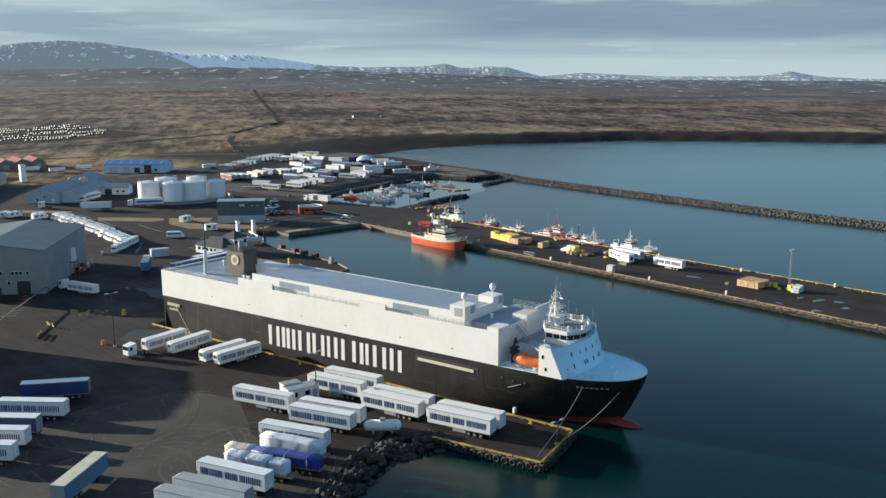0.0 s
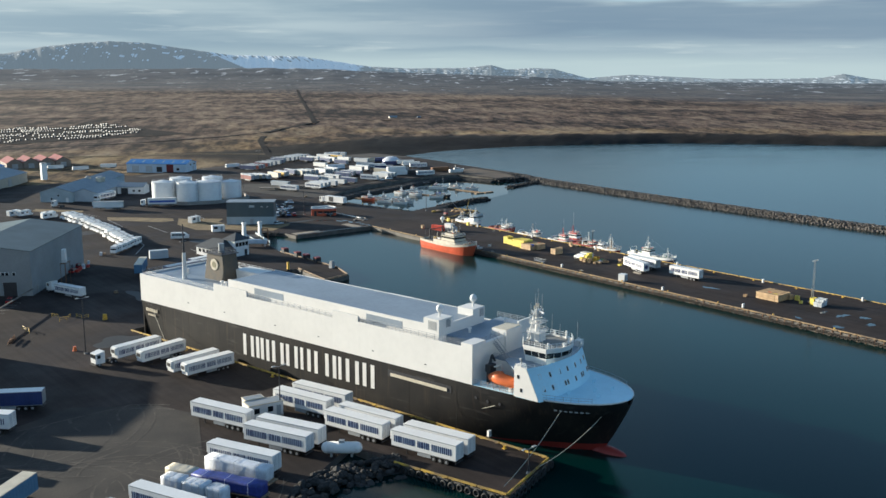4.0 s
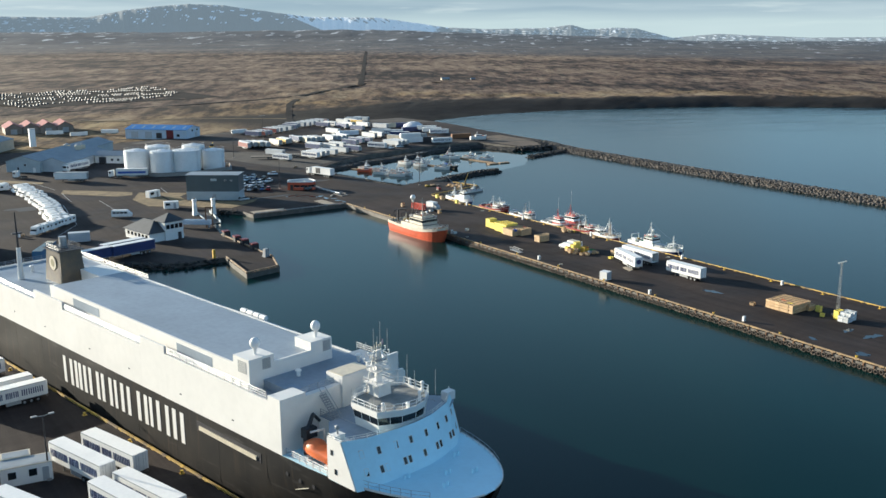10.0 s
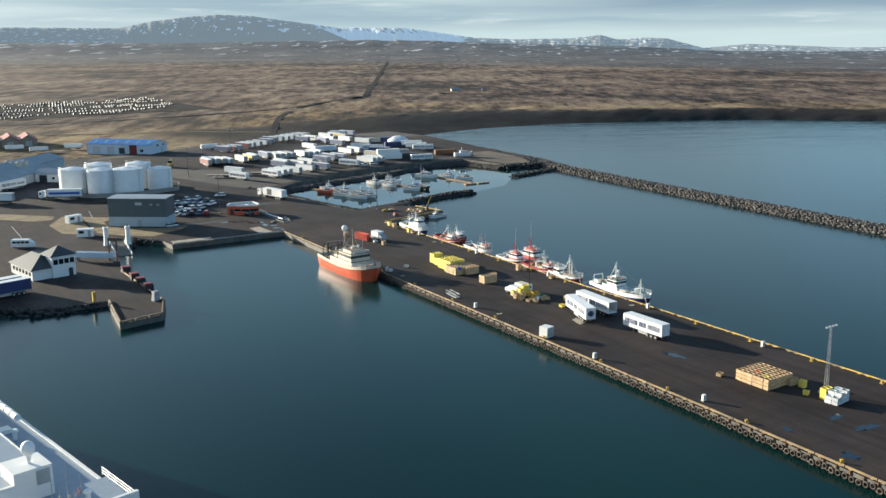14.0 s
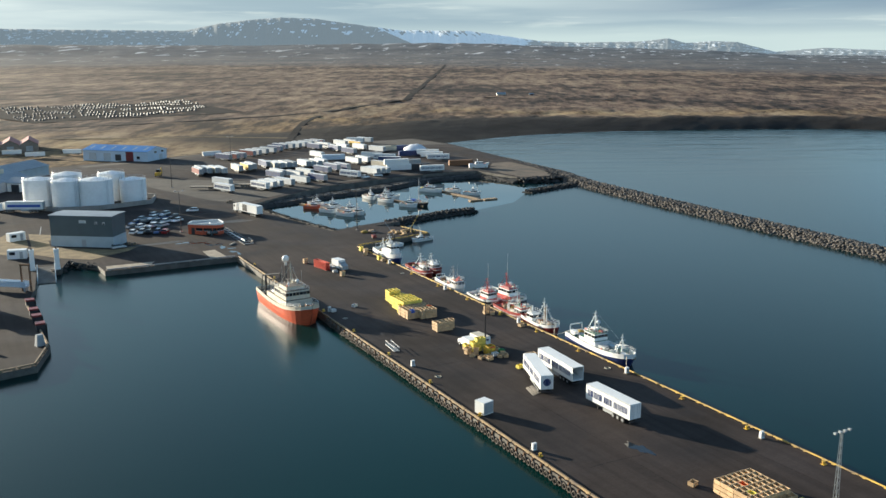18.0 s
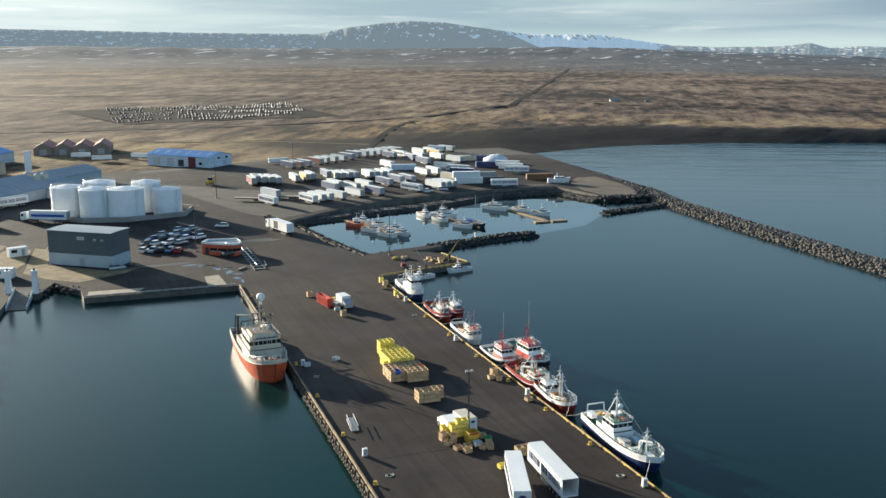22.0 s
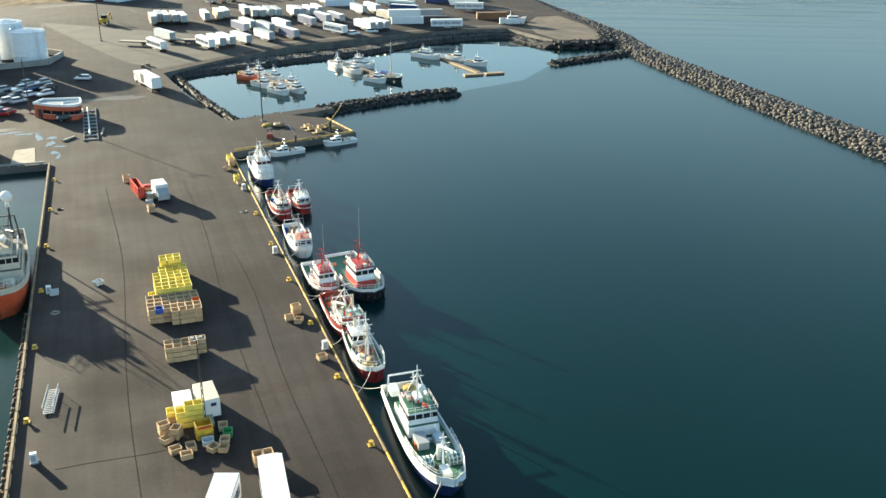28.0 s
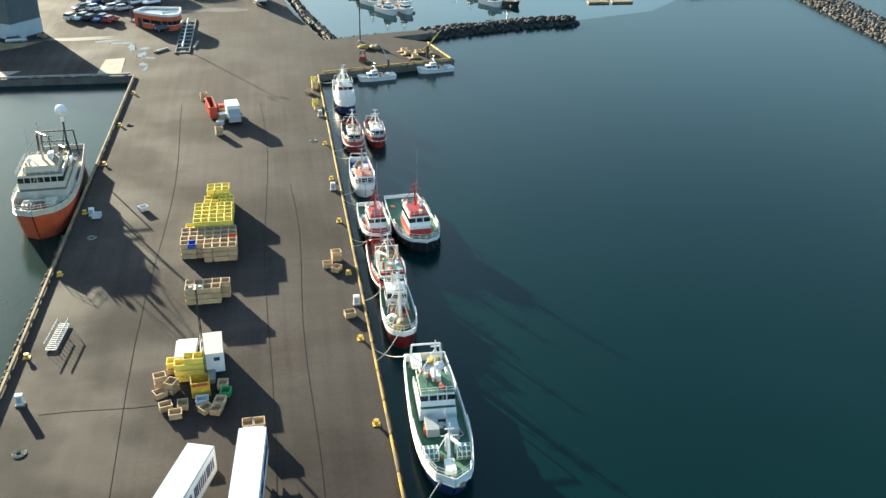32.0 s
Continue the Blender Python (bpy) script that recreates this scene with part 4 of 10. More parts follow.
def build_ship():
    ship = thing("cargo_ship", SHIP, "black and white roll-on roll-off cargo ship moored at the quay", "ship")
    us = [0, 1.5, 6, 14, 40, 70, 84, 90, 95, 100, 105, 109, 113, 117, 120, 123, 126, 128.5, 130.5, 132, 133.2, 134.0, 134.5]

    def skin(lo, hi, name, mat, steps, out=0.0):
        bm = bm_new()
        for s in (-1, 1):
            rows = []
            for u in us:
                za, zb = (lo(u) if callable(lo) else lo), (hi(u) if callable(hi) else hi)
                rows.append([(min(u, 134.6 - 6.5 * (1 - min(1, max(0, (z + 1) / 12.5))) ** 1.3), MID + s * (hull_half(u, z) + out), z) for z in [za + (zb - za) * i / steps for i in range(steps + 1)]])
            loft(bm, rows)
        bmesh.ops.remove_doubles(bm, verts=bm.verts, dist=0.03)
        return part(name, bm, mat, ship, smooth=True)

    boot = lambda u: 1.3 + 1.4 * min(max((u - 108) / 16, 0), 1)          # paint line, rising to the bow
    skin(boot, sheer, "hull", SHIP_BLACK, 8)
    skin(-2.5, boot, "boot_topping", RED_LEAD, 5)
    part("transom", box(bm_new(), -0.02, 0.3, 0.4, BEAM - 0.4, -1, 11.0), SHIP_BLACK, ship)
    bulb = bm_new()
    ball(bulb, (0, 0, 0), 1.0, 1.0, 14, 10)
    for v in bulb.verts:
        v.co = Vector((129.6 + v.co.x * 5.0, MID + v.co.y * 1.5, 0.95 + v.co.z * 1.3))
    part("bulbous_bow", bulb, RED_LEAD, ship, smooth=True)
    # decks
    deck = bm_new()
    rim = [(u, MID - hull_half(u, sheer(u)) + 0.02) for u in us[8:]] + [(u, MID + hull_half(u, sheer(u)) - 0.02) for u in us[8:][::-1]]
    prism(deck, rim, lambda x, y: sheer(x) - 0.08, lambda x, y: sheer(x) + 0.03)
    part("foredeck", deck, PALE_BLUE, ship, "pale blue painted foredeck")
    # thin white edge and rail round the foredeck
    for s in (-1, 1):
        rail_ = bm_new()
        edge_ = [(u, MID + s * hull_half(u, sheer(u)), sheer(u)) for u in us[8:] if u > 119.0]
        for (u0, v0, z0), (u1, v1, z1) in zip(edge_, edge_[1:]):
            loft(rail_, [[(u, v, z - 0.1), (u, v - s * 0.16, z - 0.1), (u, v - s * 0.16, z + 0.14), (u, v, z + 0.14)] for u, v, z in ((u0, v0, z0), (u1, v1, z1))], close=True)
        bmesh.ops.remove_doubles(rail_, verts=rail_.verts, dist=0.005)
        part("bow_bulwark", rail_, SHIP_WHITE, ship, "thin white deck edge")
        part("railing", fence(bm_new(), [(u, v - s * 0.3, z) for u, v, z in edge_ if u < 131], 0.95, 2, 1.8, 0.035), STEEL, ship)
    for u, v in ((124.6, MID - 4.5), (124.6, MID + 4.5), (127.4, MID), (129.6, MID - 2.6), (129.6, MID + 2.6)):
        for d in (-0.35, 0.35):
            part("mooring_bitt", rod(bm_new(), (u, v + d, sheer(u)), (u, v + d, sheer(u) + 0.7), 0.16, n=8), PALE_BLUE, ship)
    # the white garage block, with its side openings
    for y0, y1 in ((0.0, 0.35), (BEAM - 0.35, BEAM)):
        z_low = lambda x, y: sheer(x) - 0.02
        for x0, x1, top in ((0, 30.5, 18.0), (30.5, 42.6, 19.9), (42.6, 70.6, 18.5), (70.6, 78.1, 20.1), (78.1, 105.0, 18.9), (105.0, 107.7, 19.7)):
            if y0 > 1:
                top = 17.75
            part("garage_side", prism(bm_new(), [(x0, y0), (x1, y0), (x1, y1), (x0, y1)], z_low, top), SHIP_WHITE, ship)
    part("garage_aft_wall", box(bm_new(), 0.0, 0.35, 0.35, BEAM - 0.35, 11.0, 18.0), SHIP_WHITE, ship)
    part("garage_front_wall", prism(bm_new(), [(107.35, 0.35), (107.7, 0.35), (107.7, BEAM - 0.35), (107.35, BEAM - 0.35)], 11.6, 18.2), SHIP_WHITE, ship)
    aft = bm_new()
    box(aft, 0.35, 107.35, 0.35, BEAM - 0.35, 17.0, 17.6)
    part("upper_deck", aft, DECK_BLUE, ship, "blue-grey painted weather deck")
    fore = bm_new()
    box(fore, 98.1, 106.8, 4.2, BEAM - 0.35, 17.6, 18.9)
    part("fore_deck_house", fore, DECK_BLUE, ship)
    edge = bm_new()
    box(edge, 106.8, 107.35, 0.36, 10.3, 17.6, 19.1)
    box(edge, 105.0, 107.35, 0.36, 4.2, 17.6, 19.65)
    box(edge, 107.35, 107.7, 0.36, 4.2, 18.2, 19.65)
    box(edge, 107.35, 107.7, 4.2, 10.3, 18.2, 19.1)
    part("front_wall", edge, SHIP_WHITE, ship)
    # raised deckhouse with its flat roof
    wall = bm_new()
    box(wall, 33.6, 98.1, 1.9, 16.6, 17.6, 20.7)
    wallo = part("deckhouse", wall, SHIP_WHITE, ship)
    roof = bm_new()
    box(roof, 33.9, 94.2, 2.2, 16.48, 20.7, 20.82)
    box(roof, 94.2, 97.7, 6.1, 12.7, 20.7, 20.82)
    part("roof", roof, DECK_BLUE, wallo, "blue-grey flat roof")
    rimb = bm_new()
    box(rimb, 33.6, 94.2, 1.9, 2.2, 20.7, 21.05)
    box(rimb, 33.6, 94.2, 16.48, 16.6, 20.7, 20.92)
    box(rimb, 97.7, 98.1, 6.1, 12.7, 20.7, 21.1)
    part("roof_edge", rimb, SHIP_WHITE, wallo)
    for y0, y1 in ((1.9, 6.1), (12.7, 16.6)):
        tur = bm_new()
        box(tur, 94.2, 98.1, y0, y1, 20.7, 22.3)
        t = part("fan_room", tur, SHIP_WHITE, ship)
        lou = bm_new()
        if y0 < 5:
            sl = bm_new()
            for k in range(9):
                box(sl, 95.4, 97.4, y0 - 0.06, y0 - 0.01, 20.1 + k * 0.2, 20.24 + k * 0.2)
            part("louvre", sl, GREY, t)
        for k in range(9):
            box(lou, 98.11, 98.17, y0 + 2.2, y0 + 3.6, 20.4 + k * 0.18, 20.53 + k * 0.18)
        part("louvre", lou, GREY, t)
        dome = bm_new()
        ball(dome, (96.5, y0 + 2.2, 24.0), 0.72, 1.15, 18, 12)
        part("satellite_dome", dome, WHITE, ship, "white satellite dome", smooth=True)
        ped = bm_new()
        rod(ped, (96.5, y0 + 2.2, 22.3), (96.5, y0 + 2.2, 23.4), 0.16, 0.3)
        part("dome_pedestal", ped, SHIP_WHITE, ship)
    # recesses in the side with railing and dark inner openings
    for x0, x1 in ((42.6, 70.6), (78.1, 104.6)):
        rl = bm_new()
        fence(rl, [(x0 + 0.2, 0.2, 18.5 if x0 < 60 else 18.9), (x1 - 0.2, 0.2, 18.5 if x0 < 60 else 18.9)], 1.05, 3, 2.0, 0.04)
        part("railing", rl, STEEL, ship)
        cap = bm_new()
        box(cap, x0 + 0.6, x0 + 10.5, 1.86, 1.9, 18.9, 20.4)
        part("side_opening", cap, DECK_BLUE, ship)
    part("railing", fence(bm_new(), [(2, 0.4, 18.0), (30, 0.4, 18.0)], 0.9, 3, 2.0, 0.04), STEEL, ship)
    part("railing", fence(bm_new(), [(0.5, 0.6, 18.0), (0.5, BEAM - 0.6, 18.0), (33, BEAM - 0.6, 18.0)], 1.0, 3, 2.0, 0.05), STEEL, ship)
    part("railing", fence(bm_new(), [(97.5, BEAM - 0.6, 18.9), (106, BEAM - 0.6, 18.9)], 1.0, 3, 1.6, 0.05), STEEL, ship)
    part("railing", fence(bm_new(), [(106.6, 4.4, 18.9), (106.6, 10.0, 18.9)], 1.0, 3, 1.4, 0.05), STEEL, ship)
    # life rafts along the port edge
    for x0 in (67.5,):
        for k in range(4):
            raft = bm_new()
            rod(raft, (x0 + k * 1.9, BEAM - 1.4, 19.0), (x0 + 1.5 + k * 1.9, BEAM - 1.4, 19.0), 0.45, n=10)
            part("life_raft", raft, WHITE, ship)
    # funnel, exhausts and aft mast
    fun = bm_new()
    loft(fun, [[(15.6, 8.6, 17.6), (23.4, 8.6, 17.6), (23.4, 13.6, 17.6), (15.6, 13.6, 17.6)],
               [(16.6, 8.9, 24.2), (22.6, 8.9, 24.2), (22.6, 13.3, 24.2), (16.6, 13.3, 24.2)]], close=True)
    fo = part("funnel", fun, surface("brown-black funnel paint", (0.05, 0.045, 0.038), 0.5, var=0.4, scale=0.5, col2=(0.10, 0.075, 0.045)), ship)
    lab = bm_new()
    rod(lab, (19.6, 8.60, 21.6), (19.6, 8.76, 21.6), 1.45, n=22)
    part("emblem_plate", lab, CREAM, fo, "round cream emblem plate")
    lab = bm_new()
    rod(lab, (19.6, 8.56, 21.6), (19.6, 8.62, 21.6), 0.8, n=16)
    part("emblem_centre", lab, surface("olive paint", (0.28, 0.25, 0.14), 0.6), fo)
    ex = bm_new()
    fence(ex, [(16.6, 8.9, 24.2), (22.6, 8.9, 24.2), (22.6, 13.3, 24.2), (16.6, 13.3, 24.2), (16.6, 8.9, 24.2)], 1.0, 3, 1.2, 0.06)
    box(ex, 15.9, 23.0, 8.4, 13.8, 24.2, 24.35)
    part("funnel_platform", ex, DARK, fo)
    ex = bm_new()
    rod(ex, (19.4, 11.2, 24.2), (19.4, 11.2, 26.6), 0.75, n=14)
    part("exhaust_pipe", ex, STEEL, fo)
    box(ex := bm_new(), 22.8, 33.6, 12.6, 17.4, 17.6, 20.2)
    part("engine_casing", ex, SHIP_WHITE, ship)
    ms = bm_new()
    rod(ms, (12.3, 5.0, 17.6), (12.3, 5.0, 24.2), 0.62, 0.42, n=12)
    part("vent_post", ms, SHIP_WHITE, ship)
    ms = bm_new()
    rod(ms, (12.3, 5.0, 24.2), (12.3, 5.0, 31.5), 0.22, 0.12)
    box(ms, 12.0, 12.6, 4.0, 6.0, 27.0, 27.3)
    part("aft_mast", ms, DARK, ship)
    # fore casing, stairs and lower decks
    box(cs := bm_new(), 104.6, 108.1, 10.3, 15.6, 11.6, 20.2)
    co = part("fore_casing", cs, SHIP_WHITE, ship)
    box(cs := bm_new(), 104.8, 107.9, 10.5, 15.4, 20.2, 20.28)
    part("casing_top", cs, CREAM, co)
    box(cs := bm_new(), 106.9, 107.3, 15.6, 21.6, 16.0, 20.8)
    part("wind_wall", cs, SHIP_WHITE, ship)
    box(mb := bm_new(), 107.9, 117.5, 6.2, 19.5, 11.4, 15.6)
    part("mid_house", mb, SHIP_WHITE, ship)
    box(mb := bm_new(), 107.9, 117.5, 6.3, 19.4, 15.6, 15.72)
    part("mid_deck", mb, DECK_BLUE, ship)
    part("railing", fence(bm_new(), [(108.0, 6.4, 15.7), (117.2, 6.4, 15.7)], 1.0, 3, 1.4, 0.05), STEEL, ship)
    part("railing", fence(bm_new(), [(108, 0.5, 11.9), (118, 0.5, 11.9)], 1.0, 3, 1.4, 0.05), STEEL, ship)
    part("railing", fence(bm_new(), [(108.0, 19.3, 15.7), (117.2, 19.3, 15.7)], 1.0, 3, 1.4, 0.05), STEEL, ship)
    st = bm_new()
    for k in range(12):
        box(st, 107.5 + k * 0.28, 107.75 + k * 0.28, 6.6, 7.6, 18.7 - k * 0.26, 18.78 - k * 0.26)
    for yy in (6.6, 7.6):
        rod(st, (107.5, yy, 18.7), (110.9, yy, 15.6), 0.07)
        rod(st, (107.5, yy, 19.6), (110.9, yy, 16.5), 0.05)
    part("stairs", st, STEEL, ship)
    # lifeboat in its davit
    lb = bm_new()
    sec = []
    for x, w, h0, h1 in ((109.9, 0.3, 13.2, 13.9), (110.5, 0.95, 12.7, 14.3), (111.6, 1.3, 12.45, 14.9), (112.6, 1.35, 12.4, 15.0), (113.0, 1.35, 12.4, 14.6), (115.6, 1.3, 12.4, 14.4), (116.6, 0.95, 12.6, 14.1), (117.1, 0.3, 13.1, 13.8)):
        m = (h0 + h1) / 2
        sec.append([(x, 2.3 + w * math.cos(a), m + (h1 - h0) / 2 * math.sin(a)) for a in [2 * math.pi * i / 12 for i in range(12)]])
    loft(lb, sec, close=True)
    part("lifeboat", lb, ORANGE, ship, "orange enclosed lifeboat", smooth=True)
    for x in (111.2, 116.2):
        dv = bm_new()
        rod(dv, (x, 4.6, 11.9), (x, 4.4, 15.4), 0.18)
        rod(dv, (x, 4.4, 15.4), (x, 2.2, 15.6), 0.16)
        part("davit", dv, SHIP_WHITE, ship)
    for x in (111.4, 115.4):
        box(dv := bm_new(), x - 0.25, x + 0.25, 1.2, 3.4, 11.8, 12.6)
        part("boat_chock", dv, SHIP_WHITE, ship)
    dv = bm_new()
    rod(dv, (109.6, 2.6, 11.9), (109.6, 2.6, 14.5), 0.4)
    rod(dv, (109.6, 2.6, 14.5), (109.2, 4.2, 17.0), 0.35, 0.25)
    box(dv, 109.1, 110.3, 2.2, 4.0, 14.2, 15.6)
    rod(dv, (109.2, 4.2, 17.0), (109.0, 5.4, 15.6), 0.22)
    part("deck_crane", dv, DARK, ship)
    # bridge front
    fr = bm_new()
    low = [(117.3, 0.35), (122.4, 0.5), (123.6, 4.0), (124.0, 8.0), (124.1, MID), (123.6, BEAM - 8.0), (122.4, BEAM - 4.2), (120.0, BEAM - 1.2), (117.3, BEAM - 0.6)]
    top = [(117.3, 0.35), (119.7, 0.45), (121.0, 3.6), (121.7, 8.0), (121.9, MID), (121.5, BEAM - 8.0), (120.2, BEAM - 4.1), (118.0, BEAM - 1.1), (117.3, BEAM - 0.6)]
    loft(fr, [[(x, y, 11.7) for x, y in low], [(x, y, 17.5) for x, y in top]])
    fo = part("bridge_front", fr, PALE_BLUE, ship, "pale blue sloping bridge front")

    def on_front(y, k):
        for (a, b), (c, d) in (((low[i], low[i + 1]), (top[i], top[i + 1])) for i in range(1, 7)):
            y0, y1 = a[1] * (1 - k) + c[1] * k, b[1] * (1 - k) + d[1] * k
            if y0 <= y <= y1:
                s_ = (y - y0) / (y1 - y0)
                p0, p1 = a[0] * (1 - k) + c[0] * k, b[0] * (1 - k) + d[0] * k
                return Vector((p0 + (p1 - p0) * s_, y, 11.7 + 5.8 * k))
        return Vector((120, y, 11.7 + 5.8 * k))

    spots = [(y, 0.70) for y in (2.3, 4.6, 7.2, 9.6, 12.4, 15.0, 17.4, 19.6)] + [(y, 0.33) for y in (2.3, 4.3, 5.1, 7.9, 8.7, 11.3, 13.9, 14.7, 17.4, 18.2, 20.2)]
    for y, k in spots:
        win, out = bm_new(), Vector((0.06, 0, 0.03))
        q = [on_front(y + dy, k + dk) for dy, dk in ((-0.27, -0.075), (0.27, -0.075), (0.27, 0.075), (-0.27, 0.075))]
        loft(win, [[v - out for v in q], [v + out * 0.4 for v in q]], close=True)
        wo = part("window", win, GLASS, fo)
        fb = bm_new()
        for a, b in zip(q, q[1:] + q[:1]):
            rod(fb, a + out * 0.4, b + out * 0.4, 0.035, n=4)
        part("frame", fb, SHIP_WHITE, wo)
    for y0, xm, xe in ((0.3, 119.6, 122.2), (BEAM - 1.5, 117.9, 119.8)):
        sd = bm_new()
        prism(sd, [(117.0, y0), (xm, y0), (xm, y0 + 0.5), (117.0, y0 + 0.5)], 11.8, 17.5)
        prism(sd, [(xm, y0), (xe, y0), (xe, y0 + 0.5), (xm, y0 + 0.5)], 11.8, lambda x, y: 17.4 if x < xm + 0.4 else 12.1)
        so_ = part("bridge_side", sd, SHIP_WHITE, ship)
        for zc, xc in ((13.2, 118.6), (15.6, 117.9)):
            box(win := bm_new(), xc - 0.22, xc + 0.22, y0 - 0.05 if y0 < 1 else y0 + 0.45, y0 + 0.05 if y0 < 1 else y0 + 0.55, zc - 0.35, zc + 0.35)
            part("window", win, GLASS, so_)
    for y0, y1 in ((0.8, 5.2), (BEAM - 5.2, BEAM - 0.8)):
        box(sd := bm_new(), 117.0, 117.4, y0, y1, 11.8, 16.4)
        part("aft_wall", sd, SHIP_WHITE, ship)
    # body behind the bridge front, so that it is no shell
    bd = bm_new()
    prism(bd, [(117.4, 0.9), (119.2, 1.2), (120.4, 5), (120.4, BEAM - 5), (118.6, BEAM - 1.2), (117.4, BEAM - 0.9)], 11.7, 16.4)
    part("accommodation", bd, SHIP_WHITE, ship)
    bdk = bm_new()
    prism(bdk, [(112.0, 4.6), (117.0, 0.7), (119.5, 0.9), (120.9, 4), (121.6, 8), (121.7, MID), (121.5, BEAM - 8), (120.4, BEAM - 4), (118.6, BEAM - 1.0), (117.0, BEAM - 0.7), (112.0, BEAM - 4.6)], 16.3, 16.55)
    part("bridge_deck", bdk, DECK_BLUE, ship)
    # wheelhouse: many-sided, with a dark window band and overhanging top
    plan = [(113.0, 8.5), (114.8, 6.0), (120.0, 6.0), (121.7, 9.0), (122.0, MID), (121.5, BEAM - 9.2), (119.5, BEAM - 6.6), (114.6, BEAM - 6.7), (113.0, BEAM - 8.8)]

    def scaled(k):
        return [(117.4 + (x - 117.4) * k, MID + (y - MID) * k) for x, y in plan]

    for nm, z0, z1, k0, k1, mt in (("wheelhouse", 16.5, 17.75, 0.88, 0.90, SHIP_WHITE), ("window_band", 17.75, 18.8, 0.90, 0.93, GLASS), ("wheelhouse_top", 18.8, 19.3, 0.95, 0.96, SHIP_WHITE)):
        w = bm_new()
        loft(w, [[(x, y, z0) for x, y in scaled(k0)], [(x, y, z1) for x, y in scaled(k1)]], close=True)
        wh = part(nm, w, mt, ship)
        if nm == "window_band":
            for (ax, ay), (bx, by), (cx, cy), (dx, dy) in zip(scaled(0.905), scaled(0.905)[1:] + scaled(0.905)[:1], scaled(0.937), scaled(0.937)[1:] + scaled(0.937)[:1]):
                n_ = max(1, round(math.hypot(bx - ax, by - ay) / 1.5))
                for i in range(n_):
                    t = i / n_
                    mu = bm_new()
                    rod(mu, (ax + (bx - ax) * t, ay + (by - ay) * t, 17.75), (cx + (dx - cx) * t, cy + (dy - cy) * t, 18.8), 0.05, n=4)
                    part("mullion", mu, SHIP_WHITE, wh)
    ro, ri = scaled(0.975), scaled(0.945)
    for i in range(len(ro)):
        a, b, c, d = ro[i], ro[(i + 1) % len(ro)], ri[(i + 1) % len(ri)], ri[i]
        part("parapet", prism(bm_new(), [a, b, c, d], 19.1, 19.72), SHIP_WHITE, ship)
    w = bm_new()
    prism(w, scaled(0.94), 19.3, 19.36)
    part("compass_deck", w, surface("grey deck coating", (0.27, 0.27, 0.25), 0.7, var=0.3, scale=0.6), ship)
    rl = bm_new()
    fence(rl, [(x, y, 19.7) for x, y in scaled(0.96) + scaled(0.96)[:1]], 0.85, 2, 1.2, 0.045)
    part("railing", rl, WHITE, ship)
    rl = bm_new()
    fence(rl, [(x - 0.1, y, 17.4) for x, y in top], 0.6, 2, 1.4, 0.04)
    part("railing", rl, WHITE, ship)
    # main mast with platforms, radars and aerials
    mm = bm_new()
    box(mm, 113.6, 115.8, MID - 1.1, MID + 1.1, 19.3, 21.0, top=(0.1, 0.08))
    part("mast_house", mm, SHIP_WHITE, ship)
    mm = bm_new()
    rod(mm, (114.6, MID, 21.0), (114.4, MID, 25.4), 0.5, 0.22, n=12)
    part("main_mast", mm, SHIP_WHITE, ship)
    for z, s in ((21.0, 1.55), (22.7, 1.2), (24.1, 0.85)):
        mm = bm_new()
        box(mm, 114.4 - s * 0.8, 114.4 + s, MID - s, MID + s, z, z + 0.1)
        fence(mm, [(114.4 - s * 0.8, MID - s, z), (114.4 + s, MID - s, z), (114.4 + s, MID + s, z), (114.4 - s * 0.8, MID + s, z), (114.4 - s * 0.8, MID - s, z)], 0.8, 2, 0.9, 0.04)
        part("mast_platform", mm, GREY if s < 1.2 else SHIP_WHITE, ship)
    for dy in (-0.7, 0.7):
        mm = bm_new()
        rod(mm, (113.4, MID + dy * 2.0, 19.5), (114.3, MID + dy * 0.6, 25.4), 0.12)
        for k in range(6):
            f = k / 6
            rod(mm, (113.4 + 0.9 * f, MID + dy * (2.0 - 1.4 * f), 19.5 + 5.9 * f), (114.4, MID, 20.6 + 4.8 * f), 0.05, n=4)
        part("mast_leg", mm, SHIP_WHITE, ship)
    for z, w_ in ((23.4, 1.8), (24.4, 2.2), (25.1, 1.5), (25.7, 0.8)):
        mm = bm_new()
        rod(mm, (114.3, MID - w_, z), (114.3, MID + w_, z), 0.10)
        for k in range(5):
            rod(mm, (114.3, MID - w_ + w_ * k / 2, z), (114.3, MID - w_ + w_ * k / 2, z + 0.3 + 0.2 * (k % 3)), 0.06, n=5)
            ball(mm, (114.3, MID - w_ + w_ * k / 2, z + 0.3 + 0.2 * (k % 3)), 0.12)
        part("yardarm", mm, CREAM if z > 25.5 else SHIP_WHITE, ship)
    for x, y, z0, z1 in ((114.3, MID + 1.9, 24.9, 28.0), (114.3, MID - 1.9, 24.9, 27.0), (114.4, MID, 25.0, 27.4), (120.5, BEAM - 6.5, 19.4, 23.0), (114.5, BEAM - 6, 19.4, 23.4), (113.8, 15.5, 19.4, 22.4), (115.0, 6.2, 19.4, 21.6), (114.1, MID + 0.8, 26.0, 29.2), (114.5, MID - 0.7, 26.0, 28.6), (118.9, 6.6, 19.4, 22.2), (116.9, BEAM - 6.9, 19.4, 22.0)):
        ae = bm_new()
        rod(ae, (x, y, z0), (x, y, z1), 0.05, 0.03, n=5)
        part("aerial", ae, STEEL, ship)
